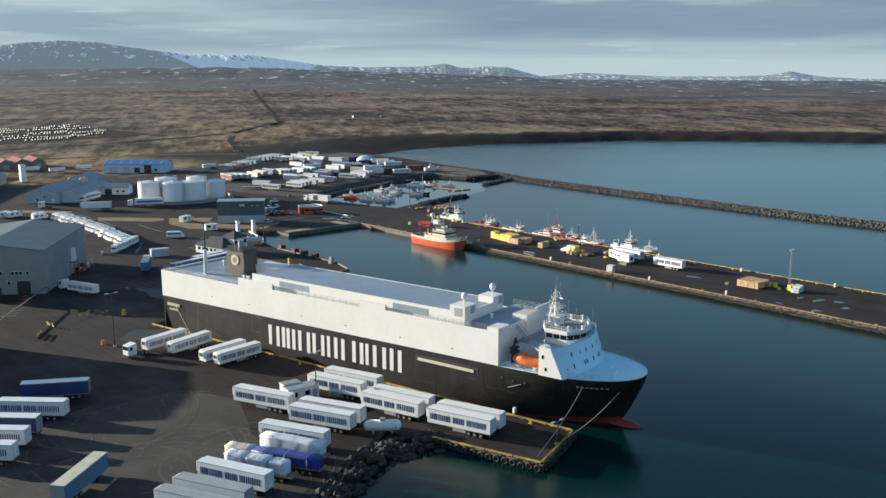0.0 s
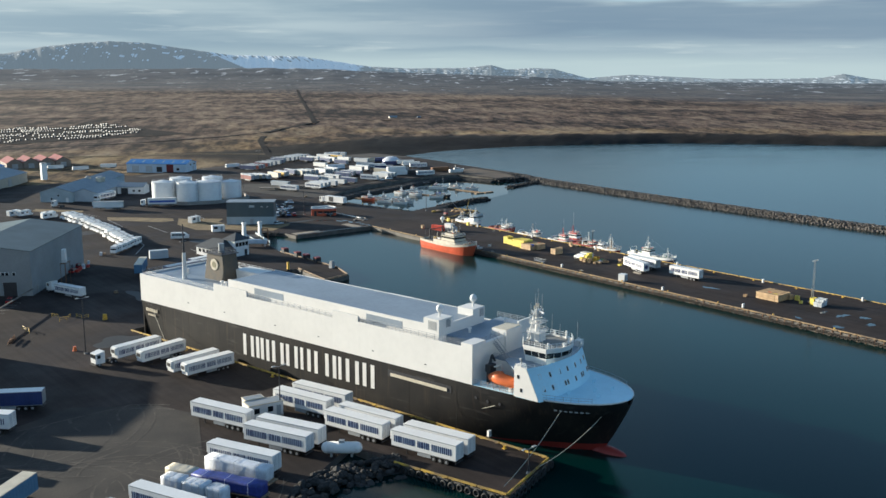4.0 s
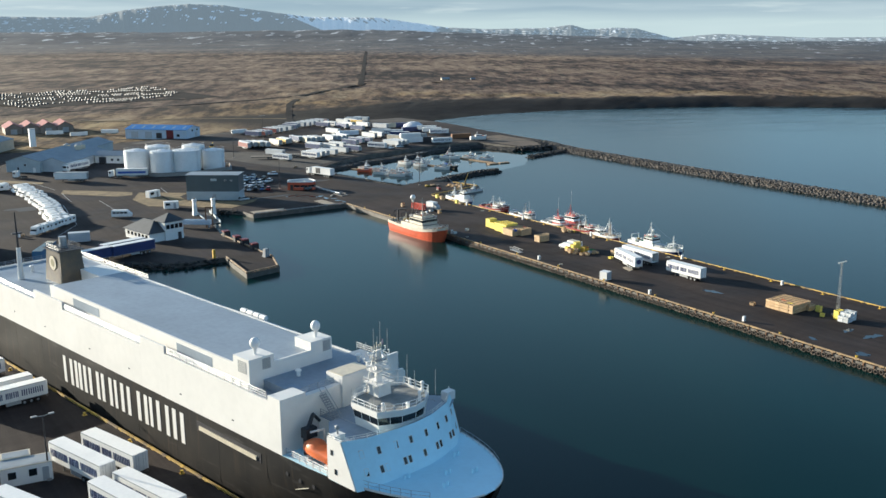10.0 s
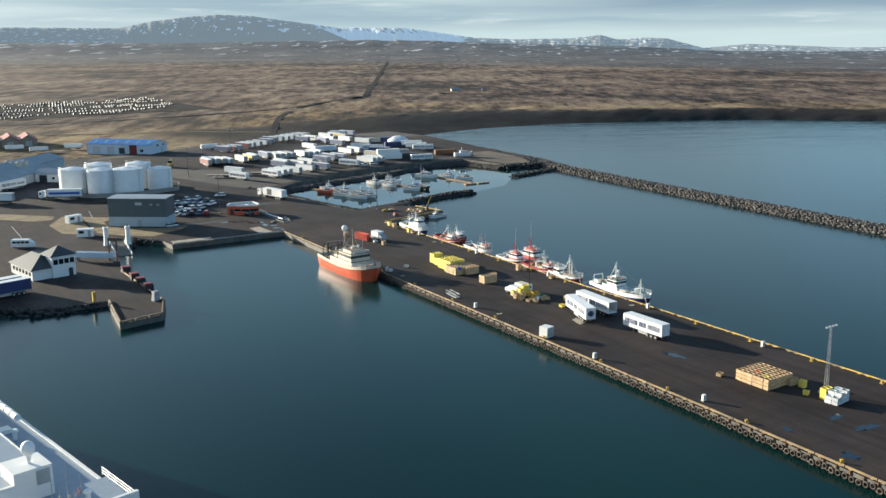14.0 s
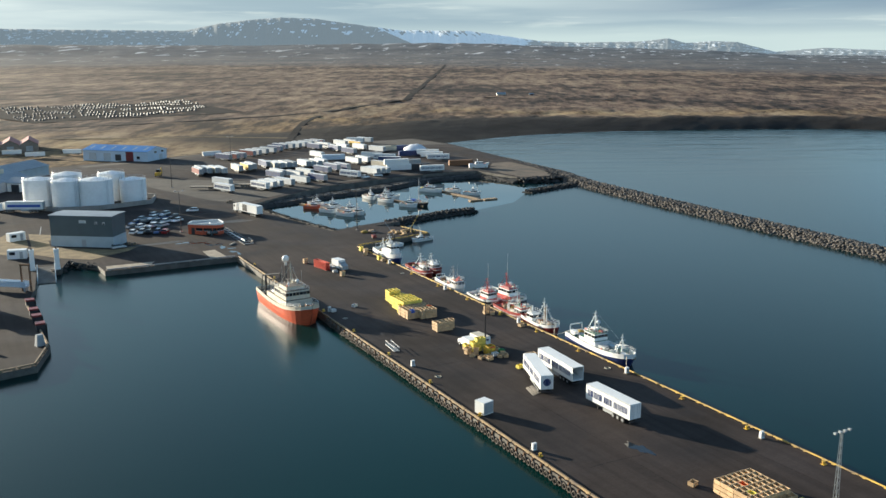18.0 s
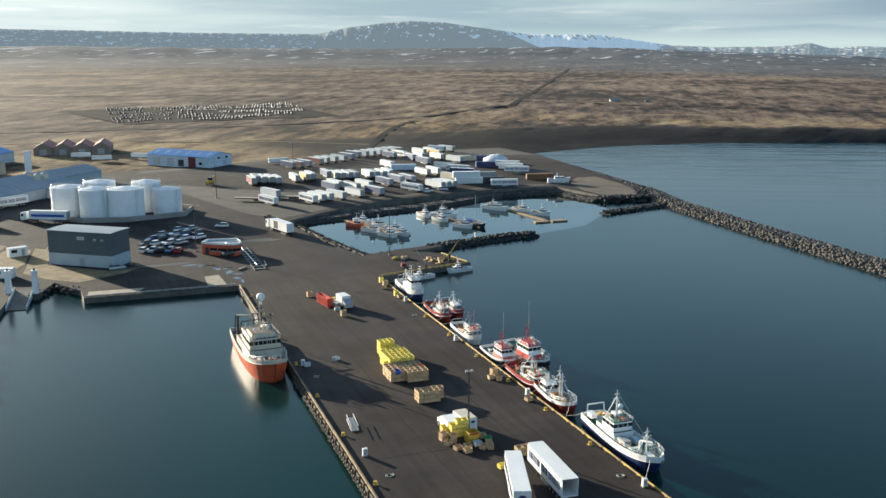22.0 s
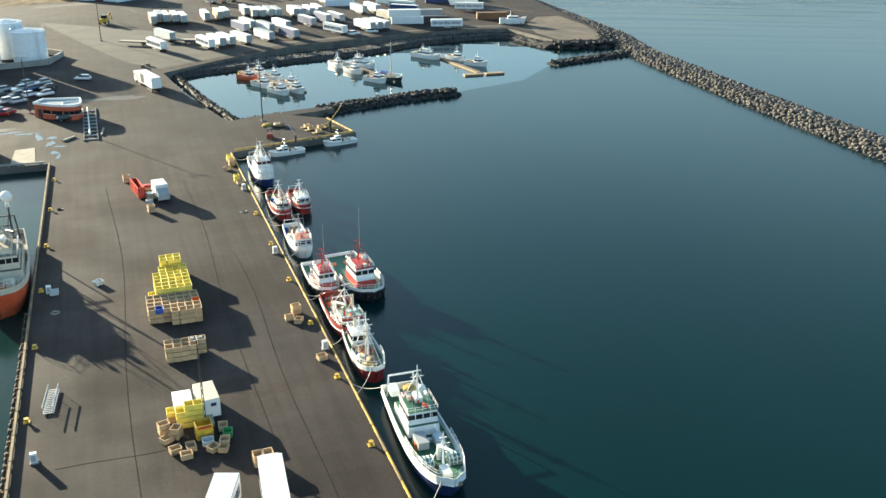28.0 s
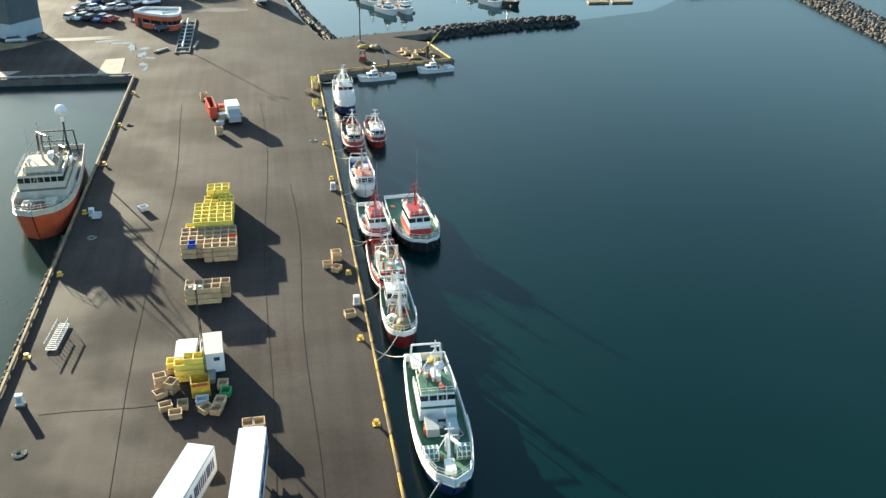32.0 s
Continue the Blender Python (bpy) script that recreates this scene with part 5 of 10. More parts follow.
    for z, a in ((22.8, 20), (24.4, -35)):
        rd = bm_new()
        dx, dy = 1.3 * math.cos(radians(a)), 1.3 * math.sin(radians(a))
        rod(rd, (115.4 - dx, MID - dy, z + 0.6), (115.4 + dx, MID + dy, z + 0.6), 0.15)
        rod(rd, (115.4, MID, z), (115.4, MID, z + 0.6), 0.14)
        part("radar", rd, WHITE, ship)
    fl = bm_new()
    prism(fl, [(113.4, MID + 1.6), (113.42, MID + 1.6), (112.8, MID + 2.5), (112.78, MID + 2.5)], 25.4, 26.1)
    part("flag", fl, surface("flag cloth", (0.7, 0.7, 0.72), 0.8, var=0.3, scale=3, col2=(0.45, 0.05, 0.06)), ship)
    for x, y, h in ((119.5, 7.6, 0.9), (120.3, MID + 2, 1.1), (115.4, BEAM - 6.4, 0.8), (121.2, MID - 1, 0.7), (118.4, MID + 4.4, 1.3)):
        bx = bm_new()
        rod(bx, (x, y, 19.36), (x, y, 19.36 + h), 0.24, 0.16)
        ball(bx, (x, y, 19.4 + h), 0.26)
        part("searchlight", bx, WHITE, ship)
    for s in (-1, 1):
        yc = MID + s * (MID - 1.3)
        box(wl_ := bm_new(), 117.2, 118.4, yc - 0.8, yc + 0.8, 16.5, 17.75)
        part("bridge_wing", wl_, SHIP_WHITE, ship)
        box(wl_ := bm_new(), 117.14, 117.2, yc - 0.6, yc + 0.6, 16.9, 17.6)
        part("window", wl_, GLASS, ship)
    wl_ = bm_new()
    rod(wl_, (117.8, 1.4, 17.7), (117.8, 1.4, 18.6), 0.12)
    ball(wl_, (117.8, 1.4, 18.6), 0.32)
    part("wing_light", wl_, GREY, ship)
    # the company's lettering as plain white bars
    x = 40.9
    for w, gap in ((3.7, 0.9), (4.7, 0.8), (3.9, 0.8), (3.8, 0.9), (1.2, 1.0), (3.1, 2.5), (3.2, 0.8), (1.2, 1.0), (3.8, 1.1), (3.2, 0)):
        bl = bm_new()
        rise_ = 4.6 + 0.022 * (x - 40.9)
        bar_w = min(1.05, w * 0.75)
        for k in range(1 if w < 2 else 3 if w > 4.5 else 2):
            x1 = x if k == 0 else x + w * (0.78 - (0.4 if w > 4.5 else 0) * (2 - k)) - 0.2
            box(bl, x1, x1 + bar_w, -0.06, 0.02, rise_, rise_ + 5.0)
        part("lettering", bl, SHIP_WHITE, ship)
        x += w + gap
    for x0, w, z, hh in ((2.0, 5.2, 8.6, 0.8), (2.8, 3.4, 7.5, 0.45)):
        bl = bm_new()
        for k in range(6):
            box(bl, x0 + k * w / 6, x0 + (k + 0.72) * w / 6, -0.06, 0.02, z, z + hh)
        part("name_plate", bl, CREAM, ship)
    bl = bm_new()
    for k in range(7):
        u = 124.4 + k * 0.85
        yy, y2 = MID - hull_half(u, 10.2) - 0.05, MID - hull_half(u + 0.6, 10.2) - 0.05
        loft(bl, [[(u, yy, 10.1), (u + 0.5, y2, 10.1)], [(u, yy - 0.02, 10.45), (u + 0.5, y2 - 0.02, 10.45)]])
    part("name_plate", bl, GREY, ship)
    # side door slot with its folded gangway, mooring ports, anchor pocket
    sl = bm_new()
    box(sl, 86.4, 102.8, -0.05, 0.02, 9.1, 10.5)
    so = part("gangway_slot", sl, DARK, ship)
    sl = bm_new()
    box(sl, 87.2, 101.8, -0.22, -0.05, 9.3, 9.9)
    part("gangway", sl, CREAM, so)
    for u, z in ((3.0, 10.4), (4.2, 10.4), (108.6, 9.6), (111.2, 9.4), (113.8, 9.4)):
        yy = MID - hull_half(u, z)
        part("fairlead", rod(bm_new(), (u, yy - 0.06, z), (u, yy + 0.3, z), 0.3, n=12), DARK, ship)
    # plating seams, scuppers with their rust, and vents on the weather deck
    for u in range(8, 106, 12):
        part("plate_seam", box(bm_new(), u, u + 0.05, -0.012, 0.02, 2.0, 10.8), SHIP_BLACK, ship)
    for u in (20, 34, 52, 66, 82, 96):
        part("scupper", box(bm_new(), u, u + 0.5, -0.03, 0.02, 13.6 - 0.2, 13.6), DARK, ship)
    for u, v, hh in ((8, 9, 1.2), (8, 15, 1.2), (26, 6, 1.0), (27.5, 6, 1.0), (29, 19, 1.4), (12, 18, 0.9), (40, 19.4, 0.9), (62, 19.4, 0.9), (78, 19.6, 1.1), (100.5, 8.5, 0.8), (102, 18.5, 0.9)):
        z0 = 18.9 if u > 98 else 17.6
        vt = part("deck_vent", rod(bm_new(), (u, v, z0), (u, v, z0 + hh), 0.28, n=10), SHIP_WHITE, ship)
        part("vent_cap", rod(bm_new(), (u, v, z0 + hh), (u, v, z0 + hh + 0.25), 0.5, 0.35, n=10), SHIP_WHITE, vt)
    for u in (5, 24, 46, 74):
        part("deck_hatch", box(bm_new(), u, u + 1.6, 18.6, 20.2, 17.6, 18.1, top=(0.05, 0.05)), SHIP_WHITE, ship)
    # mooring lines
    inv = SHIP.inverted()
    for (u, v, z), end in (((113.0, 0.2, 9.0), (-123.6, -186, 2.9)), ((125.5, 3.2, 10.5), (-134.8, -222.8, 3.0)), ((131.6, 6.5, 9.5), (-124.5, -221.0, 3.0)), ((5.0, -0.1, 9.5), (-144.9, -118, 2.9))):
        a, b = Vector((u, v, z)), inv @ Vector(end)
        ln = bm_new()
        for k in range(10):
            p0, p1 = (a.lerp(b, t) - Vector((0, 0, 1.6 * t * (1 - t) * (2 if u > 100 else 1))) for t in (k / 10, (k + 1) / 10))
            rod(ln, p0, p1, 0.06, n=5)
        part("mooring_line", ln, ROPE, ship)
    return ship


build_ship()


# ---- trailers and lorries ----
def wheel_mesh(r=0.5, w=0.32):
    bm = bm_new()
    rod(bm, (0, -w / 2, 0), (0, w / 2, 0), r, n=14)
    return mesh_of("wheel", bm, RUBBER)


def rim_mesh(r=0.26, w=0.34):
    bm = bm_new()
    rod(bm, (0, -w / 2, 0), (0, w / 2, 0), r, n=10)
    return mesh_of("rim", bm, STEEL)


WHEEL, RIM = wheel_mesh(), rim_mesh()
CAR_WHEEL, CAR_RIM = wheel_mesh(0.32, 0.2), rim_mesh(0.19, 0.22)


def wheels(parent, xs, half, r=0.5, meshes=(WHEEL, RIM)):
    for x in xs:
        for y in (-half, half):
            w = piece("wheel", meshes[0], parent, pose(x, y, r))
            piece("rim", meshes[1], w, pose(0, 0, 0))


def trailer(name, m, label, side=WHITE, roof=WHITE, marks=None, group="parked semi-trailers", cooler=True, open_rear=False, length=13.6, curtain=None, rear_mark=False):
    """A box semi-trailer on its own legs; local x runs from its front wall to its rear doors."""
    t = thing(name, m, label, "trailer", group)
    h, w = length / 2, 1.28
    body = bm_new()
    if open_rear:
        box(body, -h, h, -w, w, 1.15, 1.3)
        box(body, -h, h, -w, -w + 0.08, 1.3, 3.92)
        box(body, -h, h, w - 0.08, w, 1.3, 3.92)
        box(body, -h, -h + 0.1, -w + 0.08, w - 0.08, 1.3, 3.92)
        box(body, -h, h, -w, w, 3.92, 4.0)
    else:
        box(body, -h, h, -w, w, 1.15, 3.96)
    part("body", body, side, t)
    if not open_rear:
        rf = bm_new()
        box(rf, -h + 0.05, h - 0.05, -w + 0.05, w - 0.05, 3.96, 4.0)
        part("roof", rf, roof, t)
    fr = bm_new()
    for y in (-w - 0.02, w - 0.03):
        box(fr, -h, h, y, y + 0.05, 1.08, 1.2)
        box(fr, -h, h, y, y + 0.05, 3.86, 3.97)
    part("side_rail", fr, STEEL, t)
    if not open_rear:
        for s in (-1, 1):
            d = bm_new()
            box(d, h, h + 0.05, min(s * 0.03, s * 1.22), max(s * 0.03, s * 1.22), 1.2, 3.9)
            do = part("rear_door", d, GREY if marks is None else WHITE, t)
            d = bm_new()
            for k in (0.4, 0.8):
                rod(d, (h + 0.08, s * k, 1.25), (h + 0.08, s * k, 3.85), 0.025, n=5)
            part("lock_bar", d, STEEL, do)
    if cooler:
        c = bm_new()
        box(c, -h - 0.45, -h, -0.95, 0.95, 2.1, 3.8)
        co = part("cooling_unit", c, WHITE, t)
        c = bm_new()
        box(c, -h - 0.48, -h - 0.45, -0.7, 0.7, 2.5, 3.4)
        part("grille", c, DARK, co)
    ch = bm_new()
    for y in (-0.55, 0.45):
        box(ch, -h + 0.3, h - 0.1, y, y + 0.1, 0.85, 1.13)
    box(ch, h - 0.15, h, -1.2, 1.2, 0.55, 0.75)
    part("chassis", ch, DARK, t)
    lg = bm_new()
    box(lg, -1.2, 1.6, -1.25, -0.75, 0.45, 1.0)
    part("pallet_box", lg, GREY, t)
    for s in (-1, 1):
        lg = bm_new()
        box(lg, -h + 3.0, -h + 3.14, s * 0.8 - 0.07, s * 0.8 + 0.07, 0.05, 1.1)
        box(lg, -h + 2.9, -h + 3.24, s * 0.8 - 0.15, s * 0.8 + 0.15, 0.0, 0.06)
        part("landing_leg", lg, DARK, t)
    wheels(t, (h - 2.0, h - 3.3, h - 4.6), 1.08)
    if marks is not None:
        for s in (-1, 1):
            x, f = -h + 0.6, length / 13.6
            y0 = s * (w + 0.005) if s > 0 else -w - 0.035
            for word in ((0.75, 0.95, 0.75, 0.75, 0.28, 0.62), (0.62, 0.28, 0.75, 0.62), (0.75, 0.8, 0.75, 0.75, 0.75)):
                bm = bm_new()
                for c in word:
                    for k in range(1 if c < 0.4 else 3 if c > 0.9 else 2):
                        x1 = x + k * (c * 0.84 * f - 0.2) / (2 if c > 0.9 else 1)
                        box(bm, x1, x1 + 0.2, y0, y0 + 0.03, 1.95, 3.15)
                    x += c * 1.12 * f
                x += 0.45
                part("lettering", bm, marks, t, "plain navy bars")
        if rear_mark:
            bm = bm_new()
            rod(bm, (h + 0.05, 0, 2.6), (h + 0.07, 0, 2.6), 0.75, n=18)
            part("round_mark", bm, marks, t)
    if curtain is not None:
        for s in (-1, 1):
            rim_ = []
            for k in range(18):
                x0 = -h + 0.2 + (length - 0.4) * k / 18
                rim_ += [(x0, 0.0), (x0 + 0.06, 0.04), (x0 + (length - 0.4) / 18 - 0.06, 0.04)]
            rim_ += [(h - 0.2, 0.0)]
            bm = loft(bm_new(), [[(x, s * (w + d), z) for x, d in rim_] + [(h - 0.2, s * (w - 0.02), z), (-h + 0.2, s * (w - 0.02), z)] for z in (1.25, 3.8)], close=True)
            part("curtain", bm, curtain, t)
    return t


def at(x, y, turn):
    return on_ground(x, y, turn)


near_white = trailer("semi_trailer", at(-156.8, -167.9, -69), "white refrigerated semi-trailer with navy lettering parked on asphalt", marks=NAVY_TEXT, group="white trailers by the ship")
for x, y, a in ((-136.2, -204.7, -73), (-132.7, -203.9, -73), (-140.0, -188.8, -74), (-136.4, -188.0, -74), (-154.5, -184.9, -67), (-150.9, -183.4, -67), (-141.2, -172.0, -73),
                (-136.3, -171.4, -73), (-180.6, -196.4, -68), (-163.4, -188.6, -66)):
    copy_thing(near_white, at(x, y, a))
for x, y, a, k in ((-151.7, -114.7, 13, 0.9), (-148.3, -121.1, 14, 0.9), (-145.9, -132.9, 9, 0.9), (-144.4, -137.1, 7, 0.9), (-143.5, -45.0, -71, 0.85)):
    copy_thing(near_white, at(x, y, a) @ Matrix.Scale(k, 4))
plain = trailer("semi_trailer", at(-186.4, -199.4, -66), "plain white semi-trailer with a ribbed roof", roof=GREY, group="white trailers by the ship")
copy_thing(plain, at(-190.6, -201.4, -66))
navy = trailer("curtain_trailer", at(-185.8, -133.0, -32), "dark blue curtain-sided semi-trailer with a white roof", side=NAVY, curtain=NAVY, cooler=False, group="blue trailers in the yard")
copy_thing(navy, at(-200.6, -146.2, -46))
blue_marked = trailer("semi_trailer", at(-193.5, -141.3, -46), "white and navy semi-trailer parked in a row", side=WHITE, marks=NAVY_TEXT, curtain=None, group="blue trailers in the yard")
copy_thing(blue_marked, at(-204.4, -151.0, -46))
copy_thing(blue_marked, at(-208.6, -156.5, -46))
steel_blue = trailer("curtain_trailer", at(-199.8, -179.8, 38 + 180), "steel-blue curtain-sided semi-trailer with a dusty tan roof", side=BLUE_SIDE, roof=CREAM, curtain=BLUE_SIDE, cooler=False, group="blue trailers in the yard")

trailer("semi_trailer", at(22.9, -128.7, heading(22.85, -123.4, 21.6, -138.3)) @ Matrix.Scale(0.92, 4), "white semi-trailer with open rear doors on the pier", marks=NAVY_TEXT, open_rear=True, group="trailers on the pier")
trailer("semi_trailer", at(17.0, -129.9, heading(18.7, -125.4, 14.45, -137.3)) @ Matrix.Scale(0.92, 4), "white semi-trailer with a round mark on its doors", marks=NAVY_TEXT, group="trailers on the pier", cooler=False, rear_mark=True)
trailer("semi_trailer", at(19.6, -148.2, heading(0, 0, 0.1, -12)) @ Matrix.Scale(0.92, 4), "shorter white semi-trailer parked on the pier", marks=NAVY_TEXT, group="trailers on the pier", cooler=False, length=12.4)


def flat_load(m, label, loads):
    """A flatbed trailer with wrapped loads: (x0, x1, width, height, material)."""
    t = thing("flatbed_trailer", m, label, "trailer", "loaded flatbed trailers")
    bed = bm_new()
    box(bed, -6.8, 6.8, -1.25, 1.25, 1.1, 1.3)
    part("bed", bed, WOOD, t)
    ch = bm_new()
    for y in (-0.55, 0.45):
        box(ch, -6.6, 6.7, y, y + 0.1, 0.8, 1.1)
    part("chassis", ch, DARK, t)
    wheels(t, (2.2, 3.5, 4.8), 1.08)
    for x0, x1, w, h, mt in loads:
        bm = bm_new()
        box(bm, x0, x1, -w, w, 1.3, 1.3 + h)
        bmesh.ops.subdivide_edges(bm, edges=bm.edges, cuts=4, use_grid_fill=True)
        for v in bm.verts:
            k = noise.noise(v.co * 1.1 + Vector((x0, h, 0)))
            v.co += Vector((0.08 * k, 0.10 * k, 0.12 * k if v.co.z > 2 else 0))
        lo = part("wrapped_load", bm, mt, t, smooth=True)
        k = 3
        for i in range(k):
            st = bm_new()
            xs = x0 + (x1 - x0) * (i + 0.5) / k
            for a, b in (((xs, -w - 0.12, 1.3), (xs, -w - 0.12, 1.45 + h)), ((xs, -w - 0.12, 1.45 + h), (xs, w + 0.12, 1.45 + h)), ((xs, w + 0.12, 1.45 + h), (xs, w + 0.12, 1.3))):
                rod(st, a, b, 0.03, n=4)
            part("strap", st, WHITE if mt is TARP_BLUE else GREY, lo)
    return t


flat_load(at(-166.3, -192.5, -66), "flatbed trailer with a long load in striped white film", [(-6.4, 6.0, 1.15, 2.3, FOIL)])
flat_load(at(-170.2, -196.4, -62), "flatbed trailer with a load under blue tarpaulin", [(-6.5, 6.4, 1.2, 1.9, TARP_BLUE)])
flat_load(at(-175.2, -195.5, -64), "flatbed trailer with pale wrapped machine cases", [(-6.4, -2.6, 1.15, 2.5, FOIL), (-2.2, 1.8, 1.15, 2.4, FOIL), (2.2, 5.4, 1.1, 2.2, FOIL)])
flat_load(at(-172.4, -190.4, -64), "flatbed trailer with timber and pale cases", [(-6.2, -1.0, 1.1, 1.5, CREAM)])


def lorry_cab(m, colour, label, group="lorry cabs"):
    t = thing("lorry_tractor", m, label, "lorry", group)
    cab = bm_new()
    prism(cab, [(-1.0, -1.22), (1.15, -1.22), (1.25, -1.0), (1.25, 1.0), (1.15, 1.22), (-1.0, 1.22)], 0.75, lambda x, y: 3.5 if x < 0.9 else 3.1)
    co = part("cab", cab, colour, t)
    w = bm_new()
    box(w, 1.20, 1.28, -1.0, 1.0, 2.0, 2.95)
    part("windscreen", w, GLASS, co)
    for s in (-1, 1):
        w = bm_new()
        box(w, 0.1, 0.9, s * 1.22 - 0.02, s * 1.22 + 0.02, 2.0, 2.8)
        part("side_window", w, GLASS, co)
    bu = bm_new()
    box(bu, 1.0, 1.36, -1.22, 1.22, 0.35, 0.85)
    part("bumper", bu, DARK, t)
    ch = bm_new()
    for y in (-0.5, 0.4):
        box(ch, -4.2, 0.6, y, y + 0.12, 0.6, 0.9)
    box(ch, -3.6, -2.6, -0.6, 0.6, 0.95, 1.15)
    part("chassis", ch, DARK, t)
    wheels(t, (0.4, -2.6, -3.7), 1.0)
    return t


cab0 = lorry_cab(at(-161.6, -116.4, 190), WHITE, "white and blue lorry tractor coupled to a trailer")
copy_thing(cab0, at(-145.6, -35.6, 115))


def yard_hut(m):
    """A small cream site hut in two joined boxes with flat roofs and dark windows."""
    t = thing("site_hut", m, "small cream-white site hut with flat roofs and dark windows", "hut")
    for x0, x1, y0, y1, hh in ((-3.6, 3.4, -1.6, 1.5, 2.9), (-3.2, 0.6, 1.5, 3.6, 3.1)):
        wo = part("wall", box(bm_new(), x0, x1, y0, y1, 0.1, hh), SHIP_WHITE, t)
        part("roof", box(bm_new(), x0 - 0.15, x1 + 0.15, y0 - 0.15, y1 + 0.1, hh, hh + 0.16, top=(0.03, 0.03)), CREAM, t)
        part("roof_felt", box(bm_new(), x0 + 0.1, x1 - 0.1, y0 + 0.1, y1 - 0.15, hh + 0.16, hh + 0.19), ROOF_GREY, t)
    for x0, x1, z0 in ((-2.6, -1.5, 1.2), (0.2, 1.3, 1.2), (2.0, 2.9, 0.2)):
        wo = part("window" if z0 > 1 else "door", box(bm_new(), x0, x1, -1.64, -1.58, z0, 2.3), GLASS if z0 > 1 else GREY, t)
        part("frame", box(bm_new(), x0 - 0.08, x1 + 0.08, -1.66, -1.62, 2.3, 2.38), WHITE, wo)
    part("window", box(bm_new(), 3.38, 3.44, -0.8, 0.4, 1.2, 2.2), GLASS, t)
    part("plinth", box(bm_new(), -3.5, 3.3, -1.5, 1.4, 0, 0.1), CONCRETE, t)
    part("air_unit", box(bm_new(), -4.1, -3.62, -0.5, 0.3, 1.3, 1.9), GREY, t)
    return t


yard_hut(at(-148.2, -168.6, heading(-153.2, -170.6, -145.2, -171.8)))


def tank_wagon():
    t = thing("gas_tank", at(-147.4, -194.6, -40), "white horizontal pressure tank on short legs", "tank")
    bm = bm_new()
    rod(bm, (-2.6, 0, 1.5), (2.6, 0, 1.5), 1.05, n=18)
    ball(bm, (-2.6, 0, 1.5), 1.05, 1.0, 18, 10)
    ball(bm, (2.6, 0, 1.5), 1.05, 1.0, 18, 10)
    part("shell", bm, WHITE, t, smooth=True)
    for x in (-1.8, 1.8):
        bm = bm_new()
        box(bm, x - 0.2, x + 0.2, -0.8, 0.8, 0, 0.9)
        part("saddle", bm, CONCRETE, t)
    bm = bm_new()
    box(bm, -0.5, 0.5, -0.4, 0.4, 2.4, 2.9)
    part("valve_box", bm, GREY, t)


tank_wagon()


# ---- the pier and its edges ----
def kerb_run(name, pts, label, h=0.30, w=0.34, piece_len=5.2, mat=None):
    run = thing(name, pose(0, 0, 0), label, "kerb", kind="structure")
    for a, b in zip(pts, pts[1:]):
        a, b = Vector((*a, QUAY)), Vector((*b, QUAY))
        n = max(1, round((b - a).length / piece_len))
        turn = math.degrees(math.atan2(b.y - a.y, b.x - a.x))
        ln = (b - a).length / n
        key = ("kerb", round(ln, 2), h, w, mat)
        if key not in SHARED:
            bm = bm_new()
            box(bm, -ln / 2 + 0.09, ln / 2 - 0.09, -w / 2, w / 2, 0.16, 0.16 + h, top=(0.0, 0.05))
            for x in (-ln / 3, ln / 3):
                box(bm, x - 0.25, x + 0.25, -w / 2 + 0.03, w / 2 - 0.03, 0.0, 0.16)
            SHARED[key] = mesh_of("timber", bm, mat or KERB)
        for i in range(n):
            q = a.lerp(b, (i + 0.5) / n)
            piece("timber", SHARED[key], run, pose(q.x, q.y, q.z, 0, 0, turn))
    return run


SHARED = {}
KERB_WORN = surface("worn kerb timber", (0.33, 0.22, 0.10), 0.8, var=0.45, scale=0.35, fine=6, bump=0.3, col2=(0.15, 0.11, 0.075))
near_edge = lambda y: (0.35 - 2.4 * min(max(-y / 185, 0), 1) - (2.6 * (-y - 185) / 115 if y < -185 else 0), y)
far_edge = lambda y: (36.4 - 0.6 * min(max(-y / 100, 0), 1) - (1.0 * (-y - 100) / 200 if y < -100 else 0), y)
kerb_run("pier_kerb_west", [near_edge(y) for y in (-0.6, -60, -120, -185, -296)], "weathered brown timber kerb with old yellow paint", mat=KERB_WORN)
kerb_run("pier_kerb_east", [far_edge(y) for y in (-5, -100, -200, -296)], "thin yellow timber kerb along the pier edge", 0.2, 0.24)
kerb_run("ship_quay_kerb", [(-144.4, -93), (-120.5, -219.0)], "yellow timber kerb along the ship quay")
kerb_run("ship_quay_end_kerb", [(-120.5, -219.3), (-136.2, -225.0), (-142.4, -203.2)], "yellow timber kerb round the quay head")
kerb_run("dock_kerb", [(-0.4, 0.5), (-36.6, 1.5)], "weathered concrete kerb of the inner dock", 0.3, 0.5, 6, CONCRETE)
kerb_run("ferry_kerb", [(-59.6, -25), (-59.0, -61.8), (-62.8, -73.5), (-72.9, -75.5), (-70.3, -55)], "worn timber kerb of the ferry berth", 0.35, 0.4, 4, WOOD)
kerb_run("jetty_kerb", [(37.4, -3.4), (65.2, 2.9), (62.4, 17.0)], "timber kerb of the short jetty", 0.26, 0.3, 5, KERB)


OLD_TYRE = surface("sun-bleached salty tyre", (0.085, 0.066, 0.052), 0.85, var=0.4, scale=0.6, island=0.5)
RUST_POST = surface("rusted fender post", (0.20, 0.105, 0.055), 0.85, var=0.45, scale=0.8)


